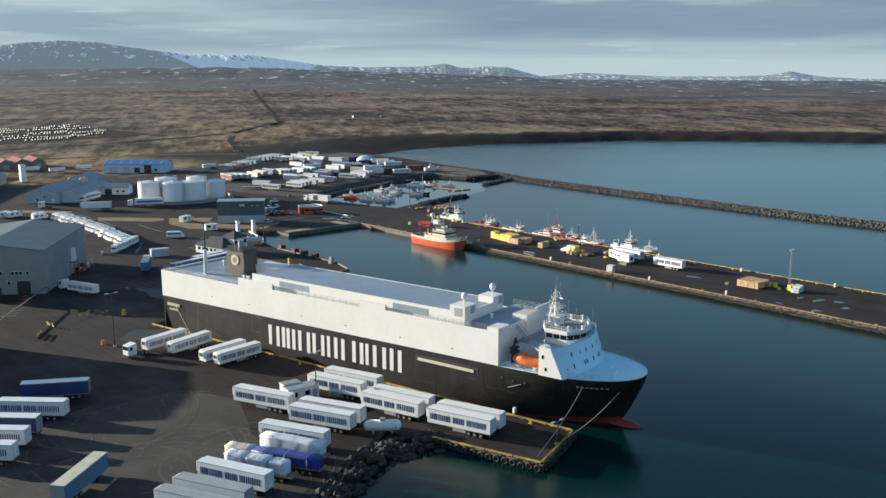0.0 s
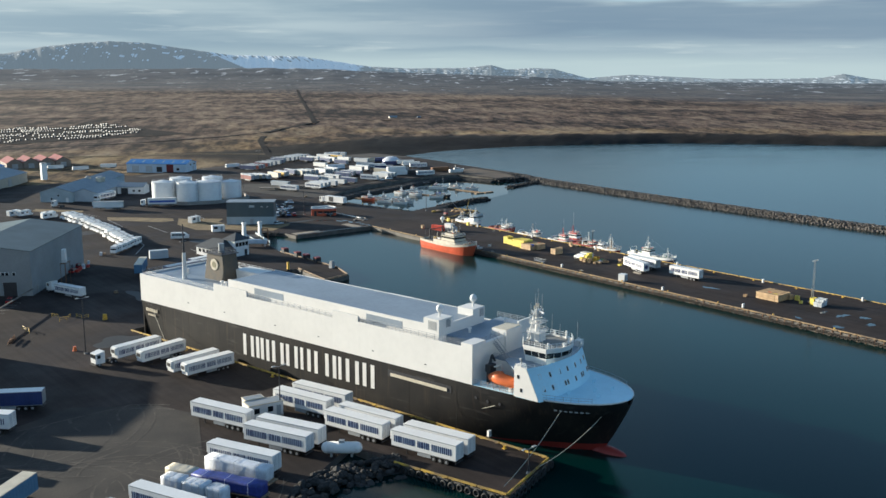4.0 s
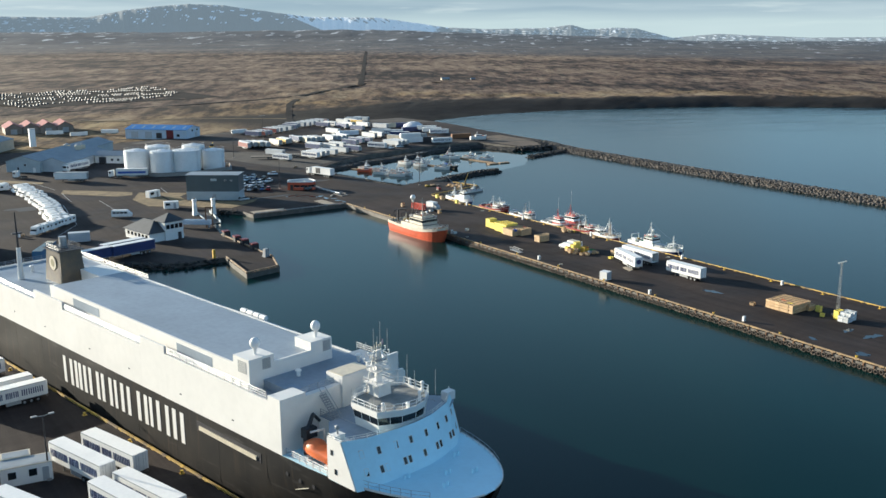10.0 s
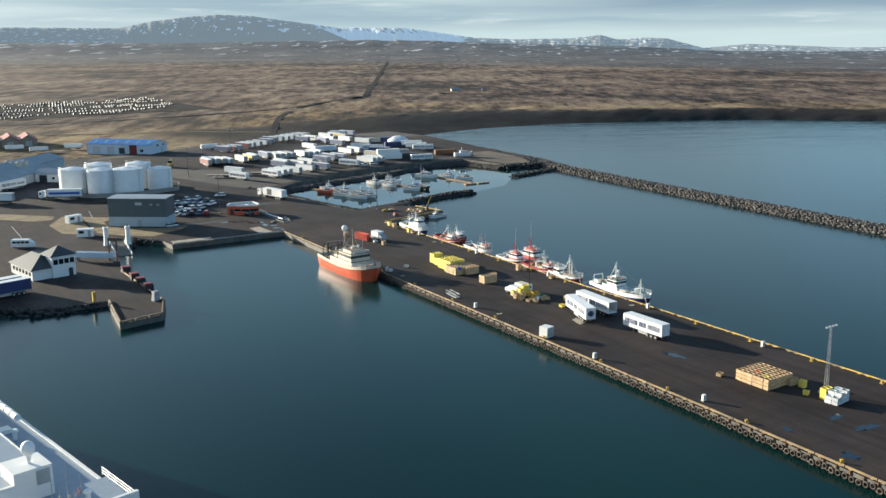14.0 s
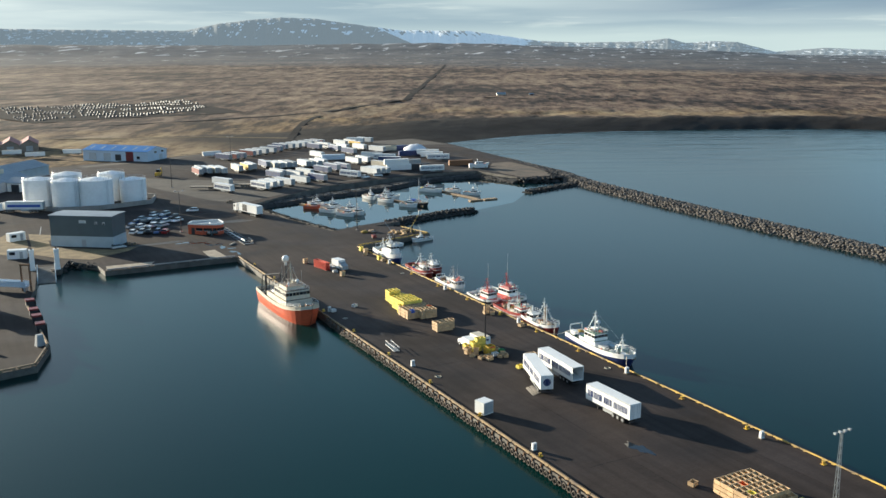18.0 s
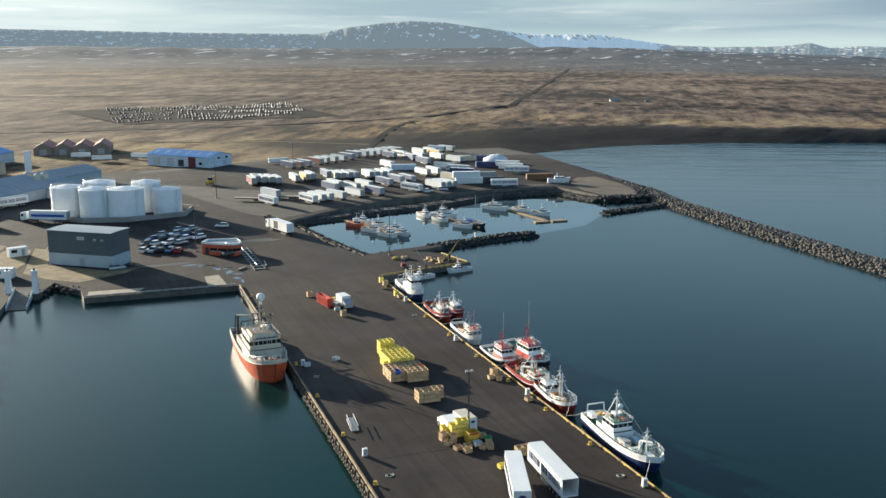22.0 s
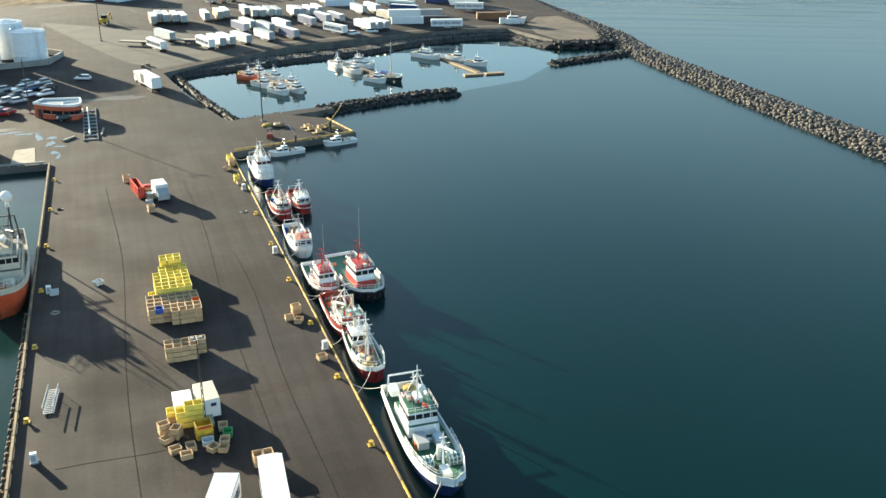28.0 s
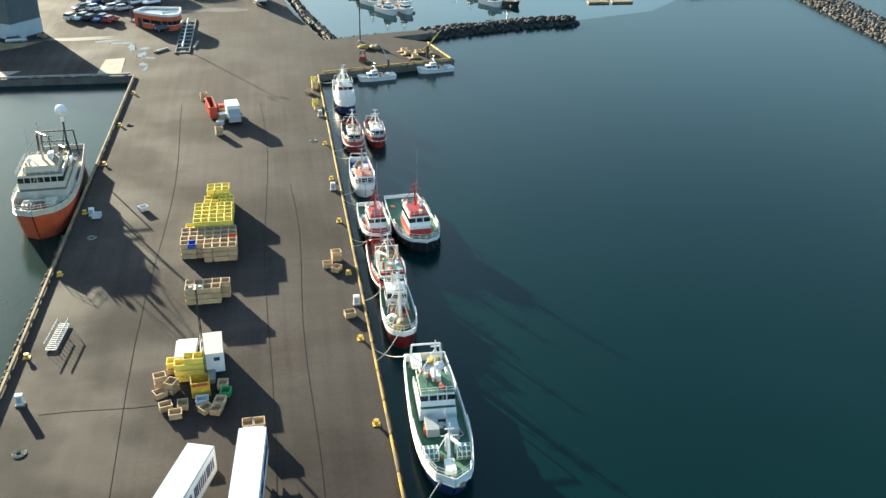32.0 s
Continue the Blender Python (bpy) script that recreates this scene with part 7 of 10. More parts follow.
def boat(name, m, L, B, fb, hull_mat, label, category="boat", group="moored boats", size=0.91, deck_mat=None, keel_mat=None, trim_mat=None, house=(), mast=(), gear=(), rail=True, bulwark=0.7, slim=0.78, clutter=14, bulwark_mat=None):
    """A boat at the waterline. house: (x0, x1, half width, z0, z1, wall, roof, windows); mast: (x, z0, z1, material, stays); gear: (kind, x, y, z, size, material)."""
    t = thing(name, (Matrix.Translation((0, 0, TIDE_LEVEL - (0.085 if L < 13 else 0.42))) @ m if m.translation.z < 1 else m) @ Matrix.Scale(size, 4), label, category, group)
    lower = lambda z: z if z <= fb else fb + (z - fb) * slim
    house = [((x0 + x1) / 2 - (x1 - x0) * 0.46, (x0 + x1) / 2 + (x1 - x0) * 0.46, w * slim, lower(z0), lower(z1), a, b, c) for x0, x1, w, z0, z1, a, b, c in house]
    mast = [(x, lower(z0), lower(z1), mt, st) for x, z0, z1, mt, st in mast]
    gear = [(k, x, y * (slim if z > fb + 1.5 else 1), lower(z), s * (0.9 if slim < 1 else 1), mt) for k, x, y, z, s, mt in gear]
    rnd = random.Random(int(L * 10 + abs(m.translation.y) * 7))
    busy = [(x0, x1, w) for x0, x1, w, z0, z1, *_ in house if z0 < fb + 1]
    for _ in range(clutter):
        x, y = rnd.uniform(-0.44, 0.3) * L, rnd.uniform(-0.32, 0.32) * B
        if any(x0 - 0.5 < x < x1 + 0.5 and abs(y) < w + 0.3 for x0, x1, w in busy):
            continue
        gear.append((rnd.choice(("crate", "crate", "coil", "barrel", "net", "winch")), x, y, fb + 0.02, rnd.uniform(0.35, 0.6), rnd.choice((CREAM, ORANGE, WOOD, RUST, GREY, LEMON, BLUE, WHITE, STEEL))))
    rows = hull_rows(L, B, fb)
    hull = bm_new()
    bw = bm_new()
    for s in (1, -1):
        loft(hull, [[(x, s * y, z) for x, y, z in sec[1:]] for sec in rows])
        if bulwark:
            loft(bw, [[(sec[-1][0], s * sec[-1][1], sec[-1][2]), (sec[-1][0] + 0.02, s * (sec[-1][1] + 0.02), sec[-1][2] + bulwark), (sec[-1][0], s * max(0.0, sec[-1][1] - 0.1), sec[-1][2] + bulwark), (sec[-1][0], s * max(0.0, sec[-1][1] - 0.1), sec[-1][2])] for sec in rows])
    tr = rows[0]
    loft(hull, [[(x, y, z) for x, y, z in tr[1:]], [(x, -y, z) for x, y, z in tr[1:]]])
    bmesh.ops.remove_doubles(hull, verts=hull.verts, dist=0.01)
    part("hull", hull, hull_mat, t, smooth=False)
    if bulwark:
        e = rows[0][-1]
        box(bw, e[0] - 0.02, e[0] + 0.1, -e[1] + 0.1, e[1] - 0.1, e[2], e[2] + bulwark)
        part("bulwark", bw, bulwark_mat or hull_mat, t)
    else:
        bw.free()
    deck = bm_new()
    loft(deck, [[(sec[-1][0], sec[-1][1] - 0.05, sec[-1][2] - 0.02), (sec[-1][0], -sec[-1][1] + 0.05, sec[-1][2] - 0.02)] for sec in rows])
    part("deck", deck, deck_mat or GREEN_DECK, t)
    if keel_mat is not None:
        kl = bm_new()
        for s in (1, -1):
            loft(kl, [[(x + 0.01, s * (y + 0.03), z) for x, y, z in sec[1:3]] + [(sec[3][0] * 0.35 + sec[2][0] * 0.65, s * (sec[3][1] * 0.35 + sec[2][1] * 0.65 + 0.03), sec[3][2] * 0.35)] for sec in rows])
        part("boot_topping", kl, keel_mat, t)
    if trim_mat is not None:
        rb = bm_new()
        for s in (1, -1):
            loft(rb, [[(sec[-1][0], s * (sec[-1][1] + 0.02), sec[-1][2] - 0.05), (sec[-1][0] + 0.04, s * (sec[-1][1] + 0.09), sec[-1][2] - 0.02), (sec[-1][0] + 0.04, s * (sec[-1][1] + 0.09), sec[-1][2] + 0.06), (sec[-1][0], s * (sec[-1][1] + 0.02), sec[-1][2] + 0.1)] for sec in rows])
        part("rubbing_strake", rb, trim_mat, t)
    if rail:
        rl = bm_new()
        for s in (1, -1):
            fence(rl, [(sec[-1][0], s * max(0, sec[-1][1] - 0.06), sec[-1][2] + bulwark) for sec in rows[9:]], 0.8, 2, 1.4, 0.035)
        part("railing", rl, WHITE, t)
    for x0, x1, w, z0, z1, wall, roof, win in house:
        hb = bm_new()
        ins = 0.12 * (z1 - z0) / 2
        loft(hb, [[(x0, -w, z0), (x1, -w, z0), (x1 + 0.0, w, z0), (x0, w, z0)], [(x0 + ins * 0.3, -w + ins, z1), (x1 - ins, -w + ins, z1), (x1 - ins, w - ins, z1), (x0 + ins * 0.3, w - ins, z1)]], close=True)
        ho = part("deckhouse", hb, wall, t)
        rf = bm_new()
        box(rf, x0 + 0.05, x1 - ins - 0.05, -w + ins + 0.05, w - ins - 0.05, z1, z1 + 0.04)
        part("roof", rf, roof, ho)
        if win and L > 11:
            rr = fence(bm_new(), [(x0 + 0.1, -w, z1 + 0.14), (x1 - 0.1, -w, z1 + 0.14), (x1 - 0.1, w, z1 + 0.14), (x0 + 0.1, w, z1 + 0.14), (x0 + 0.1, -w, z1 + 0.14)], 0.7, 2, 0.9, 0.03)
            part("roof_railing", rr, WHITE, ho)
            for _ in range(5):
                gx, gy, gs = rnd.uniform(x0 + 0.4, x1 - 0.4), rnd.uniform(-w + 0.3, w - 0.3), rnd.uniform(0.18, 0.36)
                g = box(bm_new(), gx - gs, gx + gs, gy - gs * 0.8, gy + gs * 0.8, z1 + 0.14, z1 + 0.2 + gs * 1.6, top=(0.05, 0.05)) if rnd.random() < 0.6 else rod(bm_new(), (gx, gy, z1 + 0.14), (gx, gy, z1 + 0.14 + gs * 4), gs * 0.5, gs * 0.4)
                part("roof_gear", g, rnd.choice((WHITE, WHITE, GREY, ORANGE, CREAM, RED)), ho)
        if win:
            zc, hh = z0 + (z1 - z0) * 0.66, min(0.42, (z1 - z0) * 0.2)
            kx, ky = max(1, round((x1 - x0) / 1.3)), max(2, round(2 * w / 0.95))
            fr = (zc - z0) / (z1 - z0)
            for s in (-1, 1):
                for i in range(kx):
                    xc = x0 + (x1 - x0) * (i + 0.5) / kx
                    g = bm_new()
                    yy = s * (w - ins * fr)
                    box(g, xc - (x1 - x0) / kx * 0.42, xc + (x1 - x0) / kx * 0.42, yy - 0.04, yy + 0.04, zc - hh, zc + hh)
                    part("window", g, GLASS, ho)
            for i in range(ky):
                yc = -w + 2 * w * (i + 0.5) / ky
                g = bm_new()
                xx = x1 - ins * fr
                box(g, xx - 0.04, xx + 0.05, yc - w / ky * 0.86, yc + w / ky * 0.86, zc - hh, zc + hh)
                part("window", g, GLASS, ho)
    for x, z0, z1, mt, stays in mast:
        mb = bm_new()
        rod(mb, (x, 0, z0), (x, 0, z1), 0.16 + 0.006 * (z1 - z0), 0.06)
        zc = z0 + (z1 - z0) * 0.7
        rod(mb, (x, -0.9, zc), (x, 0.9, zc), 0.05, n=5)
        rod(mb, (x - 0.1, -0.5, zc + 0.8), (x - 0.1, 0.5, zc + 0.8), 0.07, n=5)
        if stays:
            for s in (-1, 1):
                rod(mb, (x - stays, s * B * 0.3, z0), (x, 0, z0 + (z1 - z0) * 0.8), 0.05, n=5)
        part("mast", mb, mt, t)
        if L > 11:
            for end in ((L * 0.46, 0, rows[15][-1][2] + bulwark),):
                st = bm_new()
                rod(st, (x, 0, z0 + (z1 - z0) * 0.92), end, 0.014, n=4)
                part("stay", st, STEEL, t)
    for kind, x, y, z, s, mt in gear:
        g = bm_new()
        if kind == "drum":
            rod(g, (x, y - s * 0.9, z + s * 0.6), (x, y + s * 0.9, z + s * 0.6), s * 0.52, n=14)
            for e in (-0.95, 0.95):
                rod(g, (x, y + e * s - 0.06, z + s * 0.6), (x, y + e * s + 0.06, z + s * 0.6), s * 0.78, n=16)
        elif kind == "box":
            box(g, x - s, x + s, y - s * 0.6, y + s * 0.6, z, z + s * 0.9)
        elif kind == "gallows":
            for e in (-1, 1):
                rod(g, (x, e * y * 0.8, z), (x, e * y * 0.7, z + s * (1 if L > 20 else 0.62)), 0.13 if L > 20 else 0.06, n=6)
            rod(g, (x, -y * 0.7, z + s * (1 if L > 20 else 0.62)), (x, y * 0.7, z + s * (1 if L > 20 else 0.62)), 0.13 if L > 20 else 0.06, n=6)
        elif kind == "crane":
            rod(g, (x, y, z), (x, y, z + s), 0.32, 0.28, n=10)
            rod(g, (x, y, z + s), (x + s * 1.1, y + s * 0.5, z + s * 1.25), 0.24, 0.16, n=8)
        elif kind == "dome":
            ball(g, (x, y, z + s), s, 1.05, 14, 9)
            rod(g, (x, y, z - s), (x, y, z + s * 0.3), s * 0.35, n=8)
        elif kind == "raft":
            rod(g, (x - s, y, z), (x + s, y, z), s * 0.45, n=10)
        elif kind == "aerial":
            rod(g, (x, y, z), (x, y, z + s), 0.045, 0.02, n=5)
        elif kind == "net":
            ball(g, (x, y, z), s, 0.5, 12, 7)
            for v in g.verts:
                v.co += Vector((noise.noise(v.co * 2.3), noise.noise(v.co * 2.1 + Vector((5, 0, 0))), noise.noise(v.co * 2.7))) * 0.3 * s
        elif kind == "reel":
            rod(g, (x, y - s * 0.85, z + s), (x, y + s * 0.85, z + s), s * 0.92, n=18)
            fr_ = bm_new()
            for e in (-1, -0.33, 0.33, 1):
                ring(fr_, (x, y + e * s * 0.88, z + s), s * 0.97, 0.06, 1, 18, 4)
            for k in range(9):
                t_ = 2 * math.pi * k / 9
                rod(fr_, (x + s * 0.97 * math.cos(t_), y - s * 0.9, z + s + s * 0.97 * math.sin(t_)), (x + s * 0.97 * math.cos(t_), y + s * 0.9, z + s + s * 0.97 * math.sin(t_)), 0.05, n=4)
            part("reel_frame", fr_, WHITE, t)
        elif kind == "column":
            rod(g, (x, y, z), (x, y, z + s), 0.2, 0.14, n=8)
            rod(g, (x, y - 1.2, z), (x, y, z + s * 0.8), 0.07, n=5)
        elif kind == "crate":
            box(g, x - s, x + s, y - s * 0.7, y + s * 0.7, z, z + s * 0.8, top=(-0.03, -0.03))
        elif kind == "coil":
            ring(g, (x, y, z + 0.12), s * 0.8, 0.14, 2, 12, 5)
        elif kind == "barrel":
            rod(g, (x, y, z), (x, y, z + s * 1.6), s * 0.55, n=10)
        elif kind == "winch":
            rod(g, (x, y - s, z + s * 0.7), (x, y + s, z + s * 0.7), s * 0.35, n=10)
            box(g, x - s * 0.5, x + s * 0.5, y - s * 1.1, y - s * 0.95, z, z + s * 1.3)
            box(g, x - s * 0.5, x + s * 0.5, y + s * 0.95, y + s * 1.1, z, z + s * 1.3)
        elif kind == "tyre":
            ring(g, (x, y, z), s * 0.7, s * 0.3, 1, 12, 6)
        part({"drum": "net_drum", "reel": "net_reel", "coil": "rope_coil", "box": "deck_box", "crane": "deck_crane", "dome": "radome", "raft": "life_raft", "net": "netting", "tyre": "fender_tyre"}.get(kind, kind), g, mt, t, smooth=kind in ("dome", "net"))
    return t


CREAM_HULL = surface("cream hull paint", (0.62, 0.55, 0.44), 0.5, var=0.2, scale=0.6)
RUST_DECK = surface("worn brown deck paint", (0.24, 0.19, 0.14), 0.7, var=0.3, scale=0.8)
IVORY = surface("ivory paint", (0.58, 0.52, 0.41), 0.5, var=0.12, scale=0.5)
SEA_GREEN = surface("pale green deck paint", (0.30, 0.40, 0.31), 0.6, var=0.2, scale=0.8)
HULL_RED = surface("weathered red hull paint", (0.30, 0.028, 0.022), 0.5, var=0.25, scale=0.5)
DARK_RED = surface("dark red hull paint", (0.20, 0.02, 0.02), 0.45, var=0.2, scale=0.5)
NET = surface("ochre net twine", (0.40, 0.27, 0.06), 0.9, var=0.4, scale=3, fine=20, bump=0.5)
GREEN_NET = surface("green net twine", (0.10, 0.24, 0.20), 0.9, var=0.4, scale=3, fine=20, bump=0.5)

# orange trawler on the west side
boat("trawler", pose(-5.0, -58.6, 0, 0, 0, -88) @ Matrix.Diagonal((1, 1.0, 0.95, 1)), 30.6, 8.6, 3.5, HULL_ORANGE, "orange-red stern trawler with a white superstructure", "trawler", "trawlers at the pier", deck_mat=RUST_DECK, keel_mat=None, trim_mat=CREAM_HULL, bulwark=0.9, bulwark_mat=CREAM_HULL, slim=1.0, clutter=46,
     house=((-7.4, 7.2, 3.7, 3.5, 5.7, CREAM_HULL, RUST_DECK, False), (-2.4, 6.2, 3.3, 5.8, 8.0, IVORY, RUST_DECK, True), (-0.8, 4.8, 2.5, 8.1, 9.0, IVORY, RUST_DECK, False), (-11.0, -7.6, 2.4, 3.5, 4.9, DARK, DARK, False)),
     mast=((1.4, 9.0, 15.4, IVORY, 1.3), (-5.4, 5.8, 11.0, DARK, 1.2)),
     gear=(("gallows", -12.8, 3.6, 3.9, 4.6, DARK), ("gallows", -8.6, 3.0, 4.6, 3.6, DARK), ("crane", -10.0, -2.6, 4.8, 4.6, DARK), ("dome", -7.4, 2.2, 13.0, 0.95, WHITE), ("column", -7.4, 2.2, 5.0, 7.8, DARK), ("box", 9.2, 1.6, 4.0, 1.3, IVORY), ("box", 9.0, -1.8, 4.0, 1.1, CREAM_HULL), ("drum", 10.6, -0.4, 4.2, 0.9, WOOD),
           ("raft", -4.0, 2.8, 6.1, 0.7, WHITE), ("raft", -4.0, -2.8, 6.1, 0.7, WHITE), ("raft", -5.6, 2.8, 6.1, 0.7, WHITE), ("dome", 2.2, 1.4, 9.4, 0.45, WHITE), ("dome", 3.6, -1.6, 9.4, 0.35, WHITE), ("box", 0.2, 1.0, 9.0, 0.7, IVORY), ("box", -3.6, 0.4, 5.8, 1.5, CREAM_HULL), ("winch", 12.2, 0.4, 4.9, 0.9, RUST), ("crane", -5.6, 1.4, 5.8, 2.6, DARK), ("net", 7.9, -0.8, 4.2, 0.9, WOOD),
           ("aerial", 0.4, -2.0, 8.6, 5.4, STEEL), ("aerial", 3.4, 2.2, 8.6, 4.4, STEEL), ("aerial", -1.6, 1.6, 8.4, 3.8, STEEL), ("gallows", 10.4, 2.6, 4.2, 1.6, IVORY), ("net", -9.6, 0.9, 5.0, 1.3, NET), ("column", -6.4, -1.6, 5.8, 2.6, IVORY)))
# white and navy trawler on the east side
boat("trawler", pose(40.5, -119.2, 0, 0, 0, -92) @ Matrix.Diagonal((1, 0.92, 0.9, 1)), 22.6, 6.2, 1.9, NAVY, "navy and white trawler with a green deck", "trawler", "trawlers at the pier", trim_mat=WHITE, bulwark=1.1, bulwark_mat=WHITE, slim=0.86, clutter=30,
     house=((-6.6, 0.2, 2.5, 2.2, 3.9, WHITE, GREEN_DECK, False), (-4.6, -0.3, 2.35, 4.05, 6.0, WHITE, GREEN_DECK, True)),
     mast=((-2.8, 6.1, 12.6, WHITE, 0.9), (7.2, 2.2, 8.8, WHITE, 0.7)),
     gear=(("reel", 6.0, 1.75, 1.95, 0.95, GREEN_NET), ("reel", 6.0, -1.75, 1.95, 0.95, GREEN_NET), ("crane", 5.0, 0.2, 2.3, 2.2, WHITE), ("gallows", -10.2, 2.5, 2.1, 3.6, WHITE), ("net", -9.6, 1.0, 3.4, 1.0, NET), ("box", -9.4, -1.3, 3.2, 1.1, WHITE), ("box", -7.8, 0.0, 2.2, 1.3, GREY),
           ("dome", -2.2, 0.5, 8.4, 0.55, WHITE), ("box", -3.4, 0.2, 6.1, 0.9, WHITE), ("box", 1.7, -1.0, 2.3, 1.3, GREY), ("box", 1.9, 1.3, 2.3, 1.1, LIGHT_CLAD), ("raft", -4.0, 1.8, 6.5, 0.5, WHITE), ("raft", -4.4, -1.7, 6.5, 0.45, RED), ("box", 8.2, 0.0, 2.4, 1.0, WHITE), ("net", 10.6, 0.6, 2.9, 0.6, WOOD), ("aerial", -4.4, 1.2, 6.2, 4.2, STEEL), ("aerial", -1.2, -1.4, 6.2, 3.4, STEEL), ("winch", 10.2, -0.8, 2.6, 0.7, STEEL)))
# tugs
for nm, m, L, B, fb, hm, lab, kk in (("tugboat", pose(44.9, -74.8, 0, 0, 0, -86) @ Matrix.Diagonal((1.02, 0.98, 0.95, 1)), 17.6, 6.6, 1.6, DARK, "black-hulled tug with red and white wheelhouse", 0.84), ("pilot_boat", pose(39.6, -74.6, 0, 0, 0, -88), 12.6, 4.4, 1.3, DARK, "small pilot tug with red and white cabin", 0.66)):
    boat(nm, m, L, B, fb, hm, lab, "tug", "harbour tugs", trim_mat=RUBBER, bulwark=0.6, bulwark_mat=WHITE,
         house=((-1.0 * kk, 6.4 * kk, 2.6 * kk, fb, fb + 2.1 * kk, RED, WHITE, False), (-0.6 * kk, 5.6 * kk, 2.5 * kk, fb + 2.2 * kk, fb + 4.9 * kk, WHITE, RED, True), (0.6 * kk, 4.6 * kk, 1.9 * kk, fb + 4.9 * kk, fb + 5.7 * kk, RED, RED, False)),
         mast=((1.6 * kk, fb + 5.6 * kk, fb + 11.5 * kk, RED, 0.9 * kk),),
         gear=(("aerial", 1.4 * kk, 0.5, fb + 9 * kk, 9.5 * kk, STEEL), ("dome", 2.8 * kk, 1.0 * kk, fb + 6.2 * kk, 0.55 * kk, WHITE), ("raft", 0.2, -1.6 * kk, fb + 5.3 * kk, 0.5 * kk, WHITE), ("box", -4.5 * kk, 0, fb, 0.9 * kk, DARK), ("drum", -3.0 * kk, 0, fb, 0.8 * kk, DARK), ("box", 0.4, 1.7 * kk, fb + 5.0 * kk, 0.5 * kk, ORANGE)) + tuple(("tyre", L * (0.04 + 0.44 * math.cos(radians(a))), B * 0.54 * math.sin(radians(a)), fb * 0.9, 0.5 * kk + 0.1, RUBBER) for a in range(-80, 81, 16)))
# red boats
boat("fishing_boat", pose(39.6, -87.8, 0, 0, 0, -89), 14.6, 4.5, 1.6, HULL_RED, "red fishing boat with a white forward wheelhouse", group="fishing boats at the pier", trim_mat=WHITE, bulwark=0.8, clutter=40,
     house=((2.2, 5.8, 2.2, 1.9, 4.2, WHITE, HULL_RED, True), (2.4, 5.4, 2.0, 4.25, 4.8, HULL_RED, SEA_GREEN, False)), mast=((1.2, 4.8, 9.4, WHITE, 1.4), (-3.0, 2.2, 7.0, RUST, 1.0)), gear=(("gallows", -5.4, 1.8, 2.0, 3.0, RED), ("gallows", -3.8, 1.9, 2.0, 4.4, HULL_RED), ("gallows", -2.2, 2.0, 2.0, 4.6, RUST), ("gallows", -0.6, 2.0, 2.0, 5.2, WHITE), ("crane", -1.2, -1.0, 2.0, 2.0, WHITE), ("column", 0.4, 1.4, 2.0, 3.8, IVORY), ("drum", -4.6, 0.2, 2.0, 0.9, HULL_RED), ("net", -1.8, 0.9, 2.4, 0.9, NET), ("box", 0.6, -1.0, 2.0, 0.8, IVORY), ("net", -3.6, 0.2, 2.5, 1.2, WOOD), ("box", -1.0, 0.8, 2.0, 0.8, RUST), ("raft", 3.2, 1.2, 5.0, 0.5, WHITE), ("dome", 3.0, -0.8, 5.0, 0.35, SEA_GREEN), ("aerial", 2.4, -1.2, 4.7, 4.5, STEEL)))
boat("fishing_boat", pose(39.5, -98.9, 0, 0, 0, -92), 13.8, 4.2, 1.7, DARK_RED, "dark red fishing boat with a white railed bow", group="fishing boats at the pier", trim_mat=None, bulwark=0.7, bulwark_mat=WHITE, clutter=40,
     house=((-5.0, -2.0, 1.7, 2.0, 4.2, WHITE, WHITE, True),), mast=((1.2, 2.2, 10.6, WHITE, 2.4), (1.8, 2.2, 8.0, WOOD, 0.6), (2.2, 2.2, 9.0, WHITE, -2.2)), gear=(("net", 3.4, 0.3, 2.6, 1.1, WOOD), ("net", 2.0, -0.8, 2.5, 0.9, CREAM), ("net", 4.4, -0.6, 2.6, 0.8, NET), ("winch", 0.4, 0.0, 2.2, 0.9, RUST), ("gallows", -1.6, 1.7, 2.1, 4.0, WHITE), ("drum", 2.0, 0.4, 2.2, 0.6, RUST), ("gallows", 0.2, 1.7, 2.1, 2.2, WHITE)))
boat("fishing_boat", pose(39.7, -57.6, 0, 0, 0, -91), 14.0, 4.0, 1.4, WHITE, "white fishing boat with an orange roofed cabin", group="fishing boats at the pier", deck_mat=BLUE, trim_mat=None, bulwark=0.8, clutter=30,
     house=((1.6, 5.2, 1.9, 1.7, 4.2, WHITE, surface("salmon paint", (0.62, 0.26, 0.14), 0.5), True),), mast=((1.2, 4.3, 8.8, STEEL, 0.8),), gear=(("gallows", -6.4, 1.9, 1.8, 2.8, WHITE), ("box", -3.0, 0.9, 1.8, 0.8, WHITE), ("drum", -5.0, 0.0, 1.8, 0.7, WOOD), ("box", -1.6, -1.2, 1.8, 0.7, CREAM), ("aerial", 2.6, 0.8, 4.4, 4.5, STEEL)))
boat("fishing_boat", pose(40.0, -39.6, 0, 0, 0, -91), 14.6, 3.8, 1.4, HULL_RED, "red fishing boat with a small white cabin", group="fishing boats at the pier", trim_mat=WHITE, bulwark=0.8, clutter=36,
     house=((1.0, 4.4, 1.5, 1.8, 4.0, WHITE, WHITE, True),), mast=((0.4, 4.0, 8.6, WHITE, 1.4), (4.6, 2.0, 6.5, WOOD, 0.6)), gear=(("gallows", -6.0, 1.7, 1.8, 2.8, STEEL), ("net", -3.4, 0.2, 2.3, 1.2, WOOD), ("box", -1.0, 0.6, 1.8, 0.7, RUST), ("raft", 2.6, 0.9, 4.4, 0.45, WHITE)))
